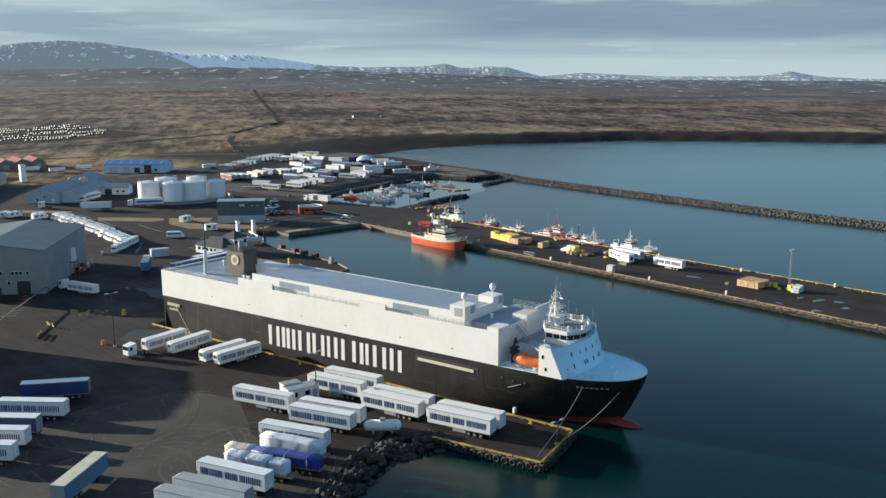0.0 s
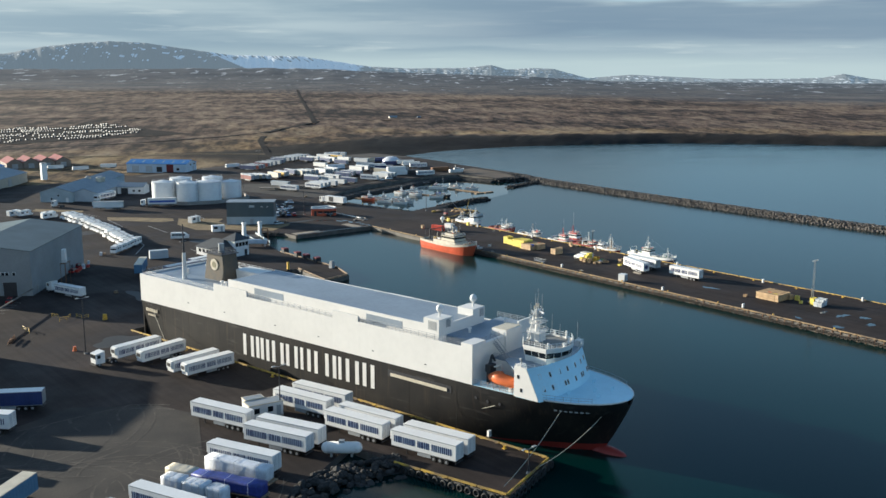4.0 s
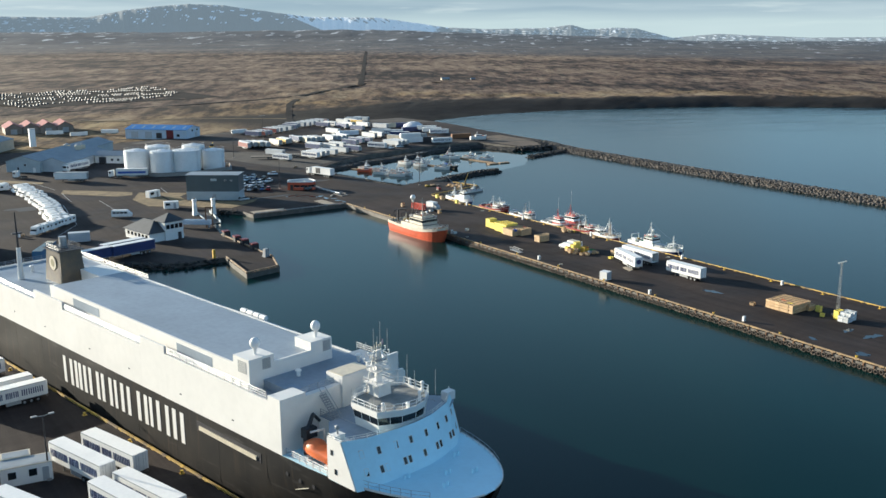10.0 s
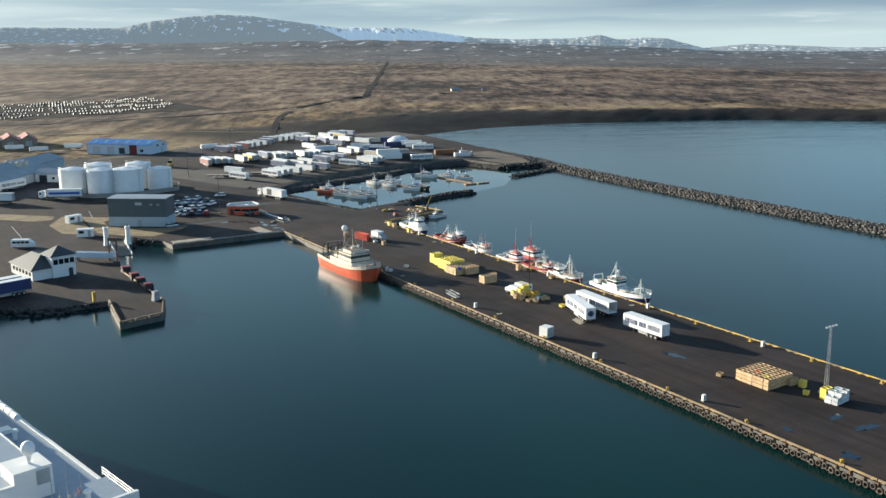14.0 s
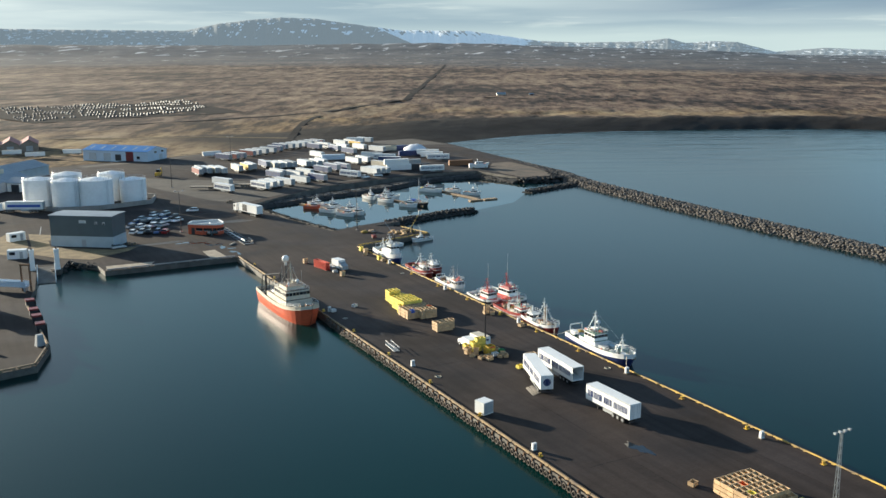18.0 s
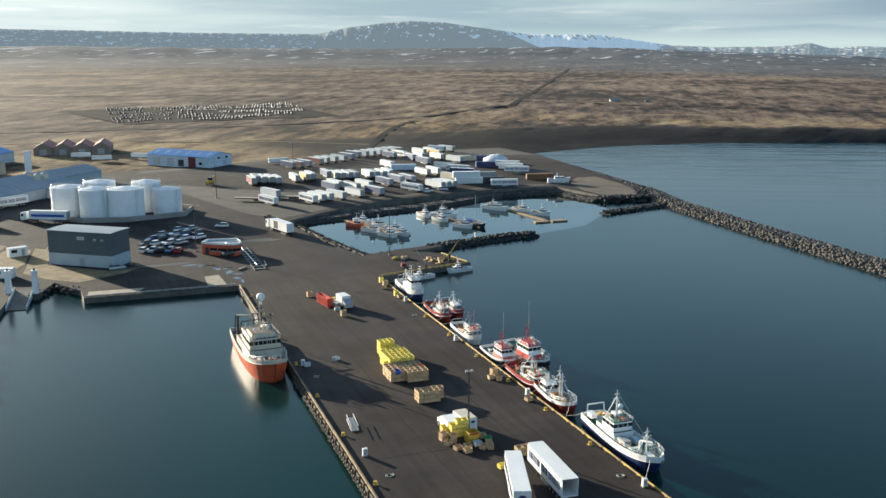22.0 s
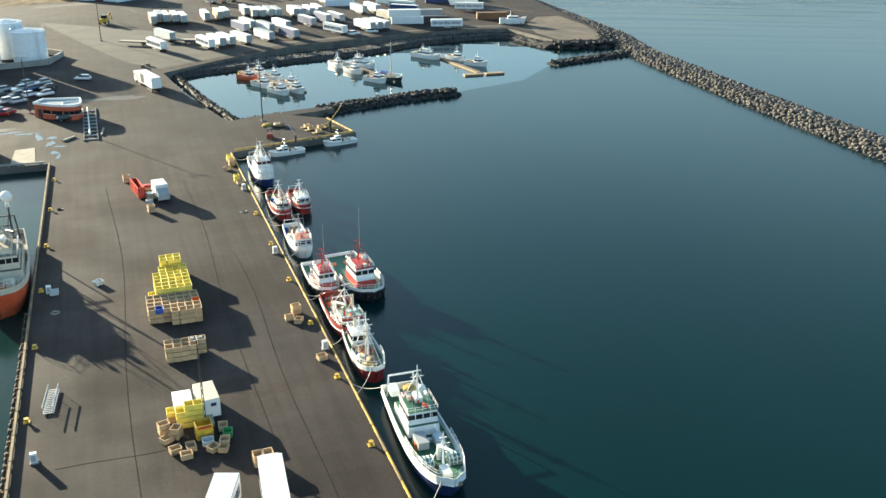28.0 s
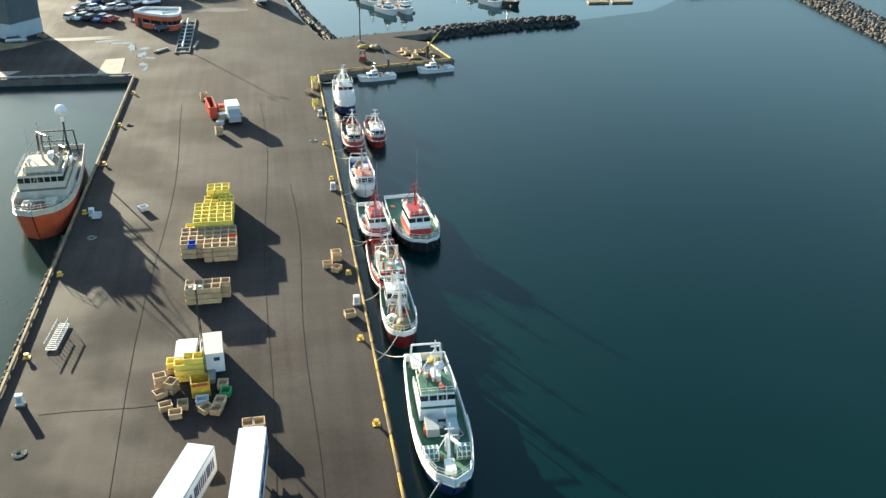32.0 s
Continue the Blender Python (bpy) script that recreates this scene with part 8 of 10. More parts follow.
boat("fishing_boat", pose(44.0, -38.4, 0, 0, 0, -90), 13.2, 3.7, 1.4, HULL_RED, "red-hulled fishing boat with a white wheelhouse", group="fishing boats at the pier", size=0.84, trim_mat=WHITE, bulwark=0.8, clutter=30,
     house=((0.6, 4.0, 1.7, 1.8, 4.2, WHITE, WHITE, True),), mast=((0.4, 4.4, 8.2, WHITE, 1.0),), gear=(("gallows", -5.6, 1.7, 1.8, 3.0, WHITE), ("net", -3.6, 0.3, 2.4, 1.1, RUST), ("box", -1.4, 0.6, 1.9, 0.7, CREAM), ("raft", 2.0, -1.0, 4.8, 0.45, WHITE)))
boat("fishing_boat", pose(40.4, -18.6, 0, 0, 0, -90), 16.6, 4.3, 1.5, NAVY, "blue-hulled fishing boat with a white shelter deck", group="fishing boats at the pier", keel_mat=NAVY, trim_mat=None, bulwark=1.3, bulwark_mat=WHITE, clutter=30,
     house=((-2.0, 5.4, 2.2, 2.2, 4.6, WHITE, WHITE, False), (1.4, 5.0, 1.9, 4.7, 6.7, WHITE, LIGHT_CLAD, True)), mast=((0.8, 6.7, 11.0, WHITE, 1.0), (-4.0, 2.4, 8.5, WHITE, 1.4)), gear=(("gallows", -6.6, 2.0, 2.4, 4.0, WHITE), ("net", -4.6, 0.2, 2.9, 1.2, WOOD), ("raft", 2.4, 1.2, 7.1, 0.5, WHITE), ("aerial", 1.6, -1.0, 6.8, 4.5, STEEL)))


def mooring_rope(a, b, sag=0.5):
    """A slack rope from a boat's rail to the quay edge."""
    a, b = Vector(a), Vector(b)
    pts = [a.lerp(b, k / 8) - Vector((0, 0, sag * 4 * (k / 8) * (1 - k / 8))) for k in range(9)]
    bm = bm_new()
    for p, q in zip(pts, pts[1:]):
        rod(bm, p, q, 0.045, n=5)
    solid("mooring_rope", bm, CREAM, "slack pale mooring rope from a boat to the pier", "rope", "mooring ropes")


for y0, y1, x0, rail_z in ((-128.0, -132.5, 39.6, 3.9), (-109.6, -106.4, 38.8, 3.7), (-104.6, -108.8, 39.0, 3.8), (-94.0, -96.2, 38.7, 3.7), (-81.6, -79.8, 38.6, 3.4), (-79.6, -82.0, 38.8, 3.0), (-69.4, -67.2, 38.8, 3.0), (-63.4, -65.4, 39.0, 3.4), (-51.6, -49.8, 38.8, 3.2), (-45.6, -47.8, 39.2, 3.3), (-33.6, -31.4, 39.2, 3.2), (-25.6, -28.0, 39.6, 4.0), (-11.8, -9.6, 39.4, 3.6)):
    mooring_rope((x0, y0, rail_z), (far_edge(y1)[0] + 0.05, y1, QUAY + 0.25))


def small_boat(m, label, L=8.4, hull=WHITE, deck=None, group="small boats", tall=1.0):
    return boat("small_boat", m, L, L * 0.34, 1.2 * tall, hull, label, "boat", group, size=0.84, deck_mat=deck or WHITE, trim_mat=GREY, bulwark=0.4 * tall, rail=False,
                house=((-0.4, L * 0.27, L * 0.15 * tall, 1.2 * tall, 3.1 * tall, WHITE, WHITE, True), (-0.2, L * 0.15, L * 0.11 * tall, 3.15 * tall, 4.0 * tall, WHITE, WHITE, True)), mast=((0.5, 3.9 * tall, 6.4 * tall, WHITE, 0.7),),
                gear=(("box", -L * 0.3, 0.3, 1.2, 0.55, CREAM), ("box", -L * 0.2, -0.6, 1.2, 0.4, BLUE_SIDE), ("raft", -L * 0.12, -0.5, 1.6, 0.4, ORANGE), ("aerial", 1.2, 0.4, 3.2, 3.4, STEEL)))


jetty_boat = small_boat(pose(48.2, -4.6, 0, 0, 0, 190), "small white fishing boat beside the jetty", 9.4, tall=0.72)
copy_thing(jetty_boat, pose(61.0, -0.6, TIDE_LEVEL - 0.085, 0, 0, 190))
marina_boat = small_boat(pose(55.0, 63.4, 0, 0, 0, -58), "small white motor boat in the marina", 9.4, group="marina boats")
for x, y, a in ((56.6, 80.4, -66), (59.6, 71.6, -55), (57.8, 53.6, -60), (62.6, 62.0, -52), (62.3, 54.2, -64), (81.8, 84.6, -76), (84.2, 74.0, -70), (87.0, 59.4, -58), (120.6, 82.6, -66), (123.4, 72.0, -50)):
    copy_thing(marina_boat, pose(x, y, TIDE_LEVEL - 0.085, 0, 0, a))
small_boat(pose(52.6, 74.6, 0, 0, 0, -48), "small orange-hulled motor boat in the marina", 8.4, HULL_ORANGE, group="marina boats")
boat("motor_yacht", pose(88.6, 81.4, 0, 0, 0, -50), 13, 4.0, 1.5, WHITE, "white motor yacht with two cabin levels", "yacht", "marina boats", size=0.82, deck_mat=WHITE, bulwark=0.4, house=((-3.0, 3.0, 1.6, 1.5, 3.4, WHITE, WHITE, True), (-2.4, 0.8, 1.3, 3.5, 5.0, WHITE, WHITE, True)), mast=((-1.5, 5, 7.2, WHITE, 0.5),))
boat("sailing_yacht", pose(91.6, 60.8, 0, 0, 0, -64), 12.5, 3.5, 1.2, DARK, "black-hulled sailing yacht with a tall bare mast", "yacht", "marina boats", size=0.85, deck_mat=CREAM, bulwark=0.15, house=((-1.2, 2.6, 1.0, 1.2, 1.9, CREAM, CREAM, True),), mast=((0.8, 1.4, 17.0, STEEL, 0.0),), gear=(("raft", -2.4, 0, 2.6, 1.6, BLUE), ("aerial", 5.8, 0, 1.4, 2.0, STEEL)))
boat("motor_yacht", pose(112.8, 88.8, 0, 0, 0, -58), 13.5, 4.2, 1.7, WHITE, "white flybridge motor yacht with a dark window line", "yacht", "marina boats", size=0.84, deck_mat=WHITE, bulwark=0.35, rail=False, house=((-3.4, 2.6, 1.7, 1.7, 3.5, WHITE, WHITE, True), (-2.6, 0.4, 1.2, 3.6, 4.6, WHITE, CREAM, False)), mast=((-1.8, 4.6, 6.4, WHITE, 0.4),))


def pontoon(a, b, w=1.5):
    """A floating pontoon of planked units, with piles."""
    t = thing("pontoon", pose(0, 0, 0), "grey-brown floating timber pontoon with mooring fingers", "pontoon")
    a, b = Vector(a), Vector(b)
    turn = math.degrees(math.atan2(b.y - a.y, b.x - a.x))
    n = round((b - a).length / 6)
    bm = bm_new()
    rim_ = [(-2.9, -0.1)]
    for k in range(12):
        x0 = -2.9 + k * 0.4833
        rim_ += [(x0, 0.52), (x0 + 0.02, 0.58), (x0 + 0.44, 0.58), (x0 + 0.46, 0.52)]
    rim_ += [(2.9, 0.5), (2.9, -0.1)]
    loft(bm, [[(x, y, z) for x, z in rim_] for y in (-w / 2, w / 2)], close=True)
    unit = mesh_of("pontoon_unit", bm, WOOD)
    for i in range(n):
        q = a.lerp(b, (i + 0.5) / n)
        piece("pontoon_unit", unit, t, pose(q.x, q.y, TIDE_LEVEL - 0.1, 0, 0, turn))
    return t


pontoon((114.8, 100.0, 0), (119.6, 60.5, 0))
pontoon((113.6, 58.6, 0), (127.0, 58.0, 0), 2.2)
pontoon((52.0, 86.0, 0), (64.5, 52.0, 0))
pontoon((84.2, 92.0, 0), (92.6, 57.0, 0))


# ---- the short jetty's clutter ----
def jetty_clutter():
    t = thing("forklift", pose(46.4, 4.6, QUAY, 0, 0, 80), "dark red forklift parked on the jetty", "forklift")
    bm = bm_new()
    box(bm, -1.2, 0.8, -0.6, 0.6, 0.35, 1.2)
    part("body", bm, DARK_RED, t)
    bm = bm_new()
    fence(bm, [(-0.6, -0.5, 1.2), (0.5, -0.5, 1.2), (0.5, 0.5, 1.2), (-0.6, 0.5, 1.2), (-0.6, -0.5, 1.2)], 1.0, 1, 2.0, 0.05)
    box(bm, -0.7, 0.6, -0.6, 0.6, 2.2, 2.28)
    part("overhead_guard", bm, DARK, t)
    bm = bm_new()
    for y in (-0.35, 0.25):
        box(bm, 0.8, 0.9, y, y + 0.1, 0.1, 2.6)
        box(bm, 0.9, 2.0, y, y + 0.1, 0.12, 0.18)
    part("mast", bm, DARK, t)
    wheels(t, (-0.8, 0.5), 0.6, 0.32, (CAR_WHEEL, CAR_RIM))
    for x, y, a in ((56.2, 8.2, 10), (58.6, 8.8, 12), (55.8, 10.6, 8), (57.4, 5.2, 6), (60.6, 9.6, 30)):
        bm = bm_new()
        for k in range(5):
            box(bm, -1.2, 1.2, -0.55 + k * 0.24, -0.37 + k * 0.24, 0.13, 0.17)
        for k in (-1.0, 0, 1.0):
            box(bm, k - 0.08, k + 0.08, -0.55, 0.6, 0.0, 0.13)
        p = solid("pallet", bm, surface("fresh timber", (0.50, 0.34, 0.16), 0.8, var=0.3, scale=2) if x == 56.2 else bpy.data.materials["fresh timber"], "pale timber pallet stacked on the jetty", "pallet", "jetty pallets", m=pose(x, y, QUAY, 0, 0, a))
        tub("tan", x + 0.3, y, QUAY + 0.17, a, "loose fish tubs")
    for i, (x, y, s) in enumerate(((47.6, 14.6, 1.2), (50.2, 14.0, 1.4), (61.8, 7.4, 0.9), (52.2, -0.2, 0.6), (53.4, 0.2, 0.5))):
        bm = bm_new()
        ball(bm, (0, 0, 0), s, 0.45, 14, 8)
        for v in bm.verts:
            v.co += Vector((noise.noise(v.co * 2 + Vector((i, 0, 0))), noise.noise(v.co * 2.2 + Vector((0, i, 3))), noise.noise(v.co * 2.4))) * 0.3 * s
            v.co.z = max(0, v.co.z + 0.2 * s)
        solid("fishing_net", bm, WOOD if i % 2 else NET, "heap of fishing net and rope on the jetty", "net", "net heaps", m=pose(x, y, QUAY), smooth=True)
    t = thing("jetty_crane", pose(60.4, 5.0, QUAY), "small rusty landing crane with a long boom", "crane")
    bm = bm_new()
    rod(bm, (0, 0, 0), (0, 0, 2.6), 0.3)
    part("column", bm, DARK, t)
    bm = bm_new()
    rod(bm, (0, 0, 2.5), (3.4, 2.4, 5.4), 0.16, 0.1)
    rod(bm, (0, 0, 2.6), (-1.2, -0.6, 1.8), 0.14)
    part("boom", bm, NET, t)
    t = thing("jetty_crane", pose(51.2, -0.6, QUAY), "slender landing derrick on the jetty edge", "crane")
    bm = bm_new()
    rod(bm, (0, 0, 0), (0, 0, 1.5), 0.22)
    part("column", bm, DARK, t)
    bm = bm_new()
    rod(bm, (0, 0, 1.5), (-2.6, 3.4, 6.5), 0.09, 0.05)
    part("boom", bm, STEEL, t)


jetty_clutter()


# ---- buildings ----
def building(name, x, y, turn, L, W, eave, ridge, wall, roof, label, category="building", group="", bands=(), doors=(), windows=(), ribs=0.0, skylights=0):
    """A shed with a ridge along its length. Local x runs along the near long wall, y into the depth.
    bands: (z0, z1, material); doors and windows: (wall 's' long near, 'e' far end, 'w' near end, from, to, z0, z1, material)."""
    t = thing(name, on_ground(x, y, turn), label, category, group)
    bm = bm_new()
    prof = [(0, -0.6), (W, -0.6), (W, eave), (W / 2, ridge), (0, eave)]
    loft(bm, [[(0, a, b) for a, b in prof], [(L, a, b) for a, b in prof]], close=True)
    wo = part("wall", bm, wall, t)
    for s in (0, 1):
        rf = bm_new()
        y0, y1 = (-0.35, W / 2) if s == 0 else (W + 0.35, W / 2)
        k = (ridge - eave) / (W / 2)
        za = eave - 0.35 * k
        loft(rf, [[(xx, y0, za + 0.05), (xx, y1, ridge + 0.05), (xx, y1, ridge + 0.2), (xx, y0, za + 0.2)] for xx in (-0.3, L + 0.3)], close=True)
        ro = part("roof", rf, roof, t)
        if ribs:
            n = int(L / ribs)
            rb = bm_new()
            for i in range(n):
                xx = (i + 0.5) * L / n
                loft(rb, [[(xx - 0.04, y0, za + 0.2), (xx + 0.04, y0, za + 0.2), (xx + 0.04, y0, za + 0.27), (xx - 0.04, y0, za + 0.27)], [(xx - 0.04, y1, ridge + 0.2), (xx + 0.04, y1, ridge + 0.2), (xx + 0.04, y1, ridge + 0.27), (xx - 0.04, y1, ridge + 0.27)]], close=True)
            part("roof_seam", rb, roof, ro, kind="stuff")
        for i in range(skylights if s == 0 else 0):
            xx = (i + 0.5) * L / skylights
            sk = bm_new()
            ya, yb = W * 0.12, W * 0.36
            loft(sk, [[(xx - 0.5, ya, eave + ya * k + 0.22), (xx + 0.5, ya, eave + ya * k + 0.22), (xx + 0.5, ya, eave + ya * k + 0.3), (xx - 0.5, ya, eave + ya * k + 0.3)], [(xx - 0.5, yb, eave + yb * k + 0.22), (xx + 0.5, yb, eave + yb * k + 0.22), (xx + 0.5, yb, eave + yb * k + 0.3), (xx - 0.5, yb, eave + yb * k + 0.3)]], close=True)
            part("skylight", sk, LIGHT_CLAD, ro)
    for z0, z1, mt in bands:
        b = bm_new()
        for a in ((-0.06, L + 0.06, -0.06, 0.0), (-0.06, L + 0.06, W, W + 0.06), (-0.06, 0.0, 0, W), (L, L + 0.06, 0, W)):
            box(b, *a, z0, z1)
        part("wall_band", b, mt, wo)
    for nm, some in (("door", doors), ("window", windows)):
        for side, a, b, z0, z1, mt in some:
            g = bm_new()
            if side == "s":
                box(g, a, b, -0.1, 0.02, z0, z1)
            elif side == "n":
                box(g, a, b, W - 0.02, W + 0.1, z0, z1)
            elif side == "e":
                box(g, L - 0.02, L + 0.1, a, b, z0, z1)
            else:
                box(g, -0.1, 0.02, a, b, z0, z1)
            go = part(nm, g, mt, wo)
            f = bm_new()
            if side in "sn":
                yy = -0.14 if side == "s" else W + 0.02
                for q in ((a - 0.1, b + 0.1, z1, z1 + 0.1), (a - 0.1, a, z0, z1), (b, b + 0.1, z0, z1)):
                    box(f, q[0], q[1], yy, yy + 0.12, q[2], q[3])
            else:
                xx = L + 0.02 if side == "e" else -0.14
                for q in ((a - 0.1, b + 0.1, z1, z1 + 0.1), (a - 0.1, a, z0, z1), (b, b + 0.1, z0, z1)):
                    box(f, xx, xx + 0.12, q[0], q[1], q[2], q[3])
            part("frame", f, WHITE if nm == "window" else GREY, go)
    return t


SHED_GREY = surface("grey shed cladding", (0.27, 0.28, 0.28), 0.6, var=0.12, scale=0.2, fine=1.5)
SHED_PALE = surface("pale shed cladding", (0.50, 0.53, 0.55), 0.55, var=0.12, scale=0.25)
SHED_BLUE = surface("pale blue-white cladding", (0.58, 0.66, 0.74), 0.5, var=0.1, scale=0.25)

SHED_ROOF = surface("grey-blue felt roof", (0.10, 0.145, 0.16), 0.7, var=0.2, scale=0.12, fine=2)
# big grey shed: its long side faces the quay
shed_turn = heading(-151.9, -37.2, -123.2, 0.6)
building("warehouse", -151.9, -37.2, shed_turn, 47.5, 34, 13.5, 15.8, SHED_GREY, SHED_ROOF, "large grey steel-clad warehouse with a low gable roof", "warehouse",
         doors=(("w", 4.4, 8.4, 0, 4.2, DARK), ("w", 13, 15, 0, 2.2, DARK), ("s", 4, 5.2, 0, 2.2, GREY), ("s", 34, 36, 0, 2.2, DARK)),
         windows=tuple(("w", a, a + 0.9, 6.3, 7.2, GLASS) for a in (4.6, 6.6, 7.8, 9.0, 12.4, 14.6, 17.0, 20.5)) + (("w", 10.2, 11.2, 3.2, 4.2, GLASS), ("w", 15.4, 16.2, 6.0, 7.4, GLASS)))
tw = thing("service_platform", on_ground(-139.5, -26.8, shed_turn), "rusty steel platform with a white unit on the warehouse wall", "platform")
bm = bm_new()
for x in (-2.2, 2.2):
    for y in (-1.7, -0.3):
        rod(bm, (x, y, 0), (x, y, 6.9), 0.08, n=6)
box(bm, -2.4, 2.4, -1.9, -0.2, 6.85, 7.0)
part("frame", bm, RUST, tw)
bm = bm_new()
fence(bm, [(-2.4, -0.2, 7.0), (-2.4, -1.9, 7.0), (2.4, -1.9, 7.0), (2.4, -0.2, 7.0)], 1.0, 2, 1.2, 0.04)
part("railing", bm, STEEL, tw)
bm = bm_new()
box(bm, -0.9, 0.9, -1.5, -0.3, 7.0, 11.2, top=(0.15, 0.1))
part("air_unit", bm, WHITE, tw)

# a second hall beside it, whose shade falls over the yard
building("warehouse", -191.9, -67.3, heading(-191.9, -67.3, -215.9, -49.3), 60, 30, 14.6, 15.2, SHED_GREY, SHED_ROOF, "large grey steel-clad hall beside the truck yard", "warehouse")

gb_turn = heading(-45.3, 43.9, -29.1, 31.8)
building("workshop", -45.5, 44.0, gb_turn, 20.4, 8.6, 9.6, 9.75, GREEN_GREY, ROOF_GREY, "dark green-grey industrial building with a pale base", "building", bands=((-0.5, 3.3, LIGHT_CLAD),),
         doors=(("s", 10.2, 11.4, 0, 2.2, GREY),), windows=(("s", 9.8, 11.8, 7.4, 8.2, LIGHT_CLAD), ("s", 15.0, 15.5, 7.2, 7.8, SLATE), ("s", 17.4, 17.9, 7.2, 7.8, SLATE)))


def round_office():
    """A low office with one rounded end, dark window bands and a white parapet."""
    t = thing("office_building", on_ground(1.6, 40.6), "low orange-red office with a rounded end and white parapet", "building")
    plan = [(-5.3, 1.0), (-1.4, -2.7), (1.3, -4.3), (2.6, -4.8), (3.8, -4.9), (4.8, -4.3), (5.4, -3.2), (5.6, -0.6), (5.3, 2.9), (-3.2, 4.4)]
    mid = Vector((0.4, -0.6))
    sized = lambda k: [tuple(mid + (Vector(q) - mid) * k) for q in plan]
    wo = part("wall", loft(bm_new(), [[(x, y, z) for x, y in plan] for z in (-0.3, 3.2)], close=True), surface("orange-red cladding", (0.62, 0.11, 0.045), 0.5, var=0.12, scale=0.4), t)
    part("roof", loft(bm_new(), [[(x, y, z) for x, y in sized(0.97)] for z in (3.2, 3.3)], close=True), ROOF_GREY, t)
    pa, ro, ri = bm_new(), sized(1.02), sized(0.95)
    for i in range(len(plan)):
        k = (i + 1) % len(plan)
        prism(pa, [ro[i], ro[k], ri[k], ri[i]], 3.2, 3.75)
    part("parapet", pa, WHITE, t)
    for i in range(8):
        a, b = Vector(sized(1.012)[i]), Vector(sized(1.012)[i + 1])
        n_ = max(1, round((b - a).length / 2.4))
        for k in range(n_):
            p0, p1 = a.lerp(b, (k + 0.06) / n_), a.lerp(b, (k + 0.94) / n_)
            if i == 0 and k == 0:
                continue
            q = (mid - (p0 + p1) / 2).normalized() * 0.1
            pane = part("window", prism(bm_new(), [tuple(p0), tuple(p1), tuple(p1 + q), tuple(p0 + q)], 1.3, 2.2), GLASS, wo)
            part("sill", prism(bm_new(), [tuple(p0 - q * 0.5), tuple(p1 - q * 0.5), tuple(p1 + q), tuple(p0 + q)], 1.22, 1.3), WHITE, pane)
    part("door", prism(bm_new(), [(-4.5, 0.1), (-3.6, -0.75), (-3.56, -0.7), (-4.46, 0.15)], 0.0, 2.2), DARK, wo)
    ring_ = bm_new()
    ring(ring_, (3.4, -1.6, 3.45), 2.2, 0.12, 2, 24, 5)
    part("roof_ring", ring_, WHITE, t)
    return t


round_office()
building("warehouse", -3.8, 258.7, heading(-3.8, 258.7, 25.2, 227.7), 39.5, 17, 5.0, 7.0, SHED_BLUE, ROOF_BLUE, "long white warehouse with a bright blue roof", "warehouse", ribs=2.0, skylights=6,
              doors=(("s", 26.5, 31.0, 0, 4.8, DARK_RED), ("s", 4, 8, 0, 3.6, SHED_PALE), ("s", 13, 17, 0, 3.6, SHED_PALE), ("s", 20, 23.5, 0, 3.2, DARK)), windows=(("s", 33, 35, 1.2, 2.6, GLASS), ("e", 6, 8, 3.8, 4.8, GLASS), ("e", 12, 14, 3.8, 4.8, GLASS), ("e", 10, 13, 0, 3, SHED_PALE)))
building("warehouse", -77.2, 144.3, 50, 78, 16, 5.0, 7.4, LIGHT_CLAD, ROOF_GREY, "long pale warehouse with a grey-blue roof", "warehouse", "harbour warehouses", ribs=3,
         windows=(("w", 6.5, 7.4, 3.0, 3.9, GLASS), ("w", 10, 10.8, 1.2, 2.4, GLASS)), doors=(("w", 2.0, 3.4, 0, 2.3, WHITE),))
building("warehouse", -66.8, 139.4, 50, 44, 13, 4.2, 6.4, SHED_PALE, ROOF_GREY, "lower grey warehouse wing with a ribbed roof", "warehouse", "harbour warehouses", ribs=3)
building("warehouse", -112.0, 190.0, heading(-96.9, 185.5, -34.3, 264.2), 70, 26, 5.0, 8.0, surface("beige cladding", (0.42, 0.38, 0.31), 0.6, var=0.15), ROOF_GREY, "long beige warehouse behind the harbour road", "warehouse", "harbour warehouses", ribs=3,
         doors=(("s", 6, 10, 0, 4, GREY), ("s", 24, 28, 0, 4, GREY), ("s", 44, 48, 0, 4, GREY)))
building("warehouse", -140.0, 215.0, heading(-96.9, 185.5, -34.3, 264.2), 80, 26, 5.5, 8.5, SHED_PALE, ROOF_GREY, "long grey-roofed warehouse at the town's edge", "warehouse", "harbour warehouses", ribs=3)
building("warehouse", -92.0, 262.0, heading(-96.9, 185.5, -34.3, 264.2), 40, 18, 5.0, 7.5, SHED_PALE, ROOF_BLUE, "pale warehouse with a blue-grey roof", "warehouse", "harbour warehouses", ribs=3)
for i in range(4):
    building("boat_shed", -49.4 + i * 9.9, 317.5 - i * 1.2, 84, 24, 9.6, 3.8, 6.6, bpy.data.materials.get("brown cladding") or surface("brown cladding", (0.24, 0.19, 0.15), 0.7, var=0.2), ROOF_RED, "red-roofed gabled shed in a row", "shed", "red gabled sheds",
             doors=(("w", 3, 6.4, 0, 3.0, GREY),))
building("workshop", -48.5, 160.0, -40, 14, 9, 3.6, 5.4, WHITE, ROOF_GREY, "white gabled workshop with a dark door", "building", doors=(("s", 2, 5.5, 0, 3.0, DARK),), windows=(("s", 8, 9.2, 1.2, 2.2, GLASS), ("s", 11, 12.2, 1.2, 2.2, GLASS)))
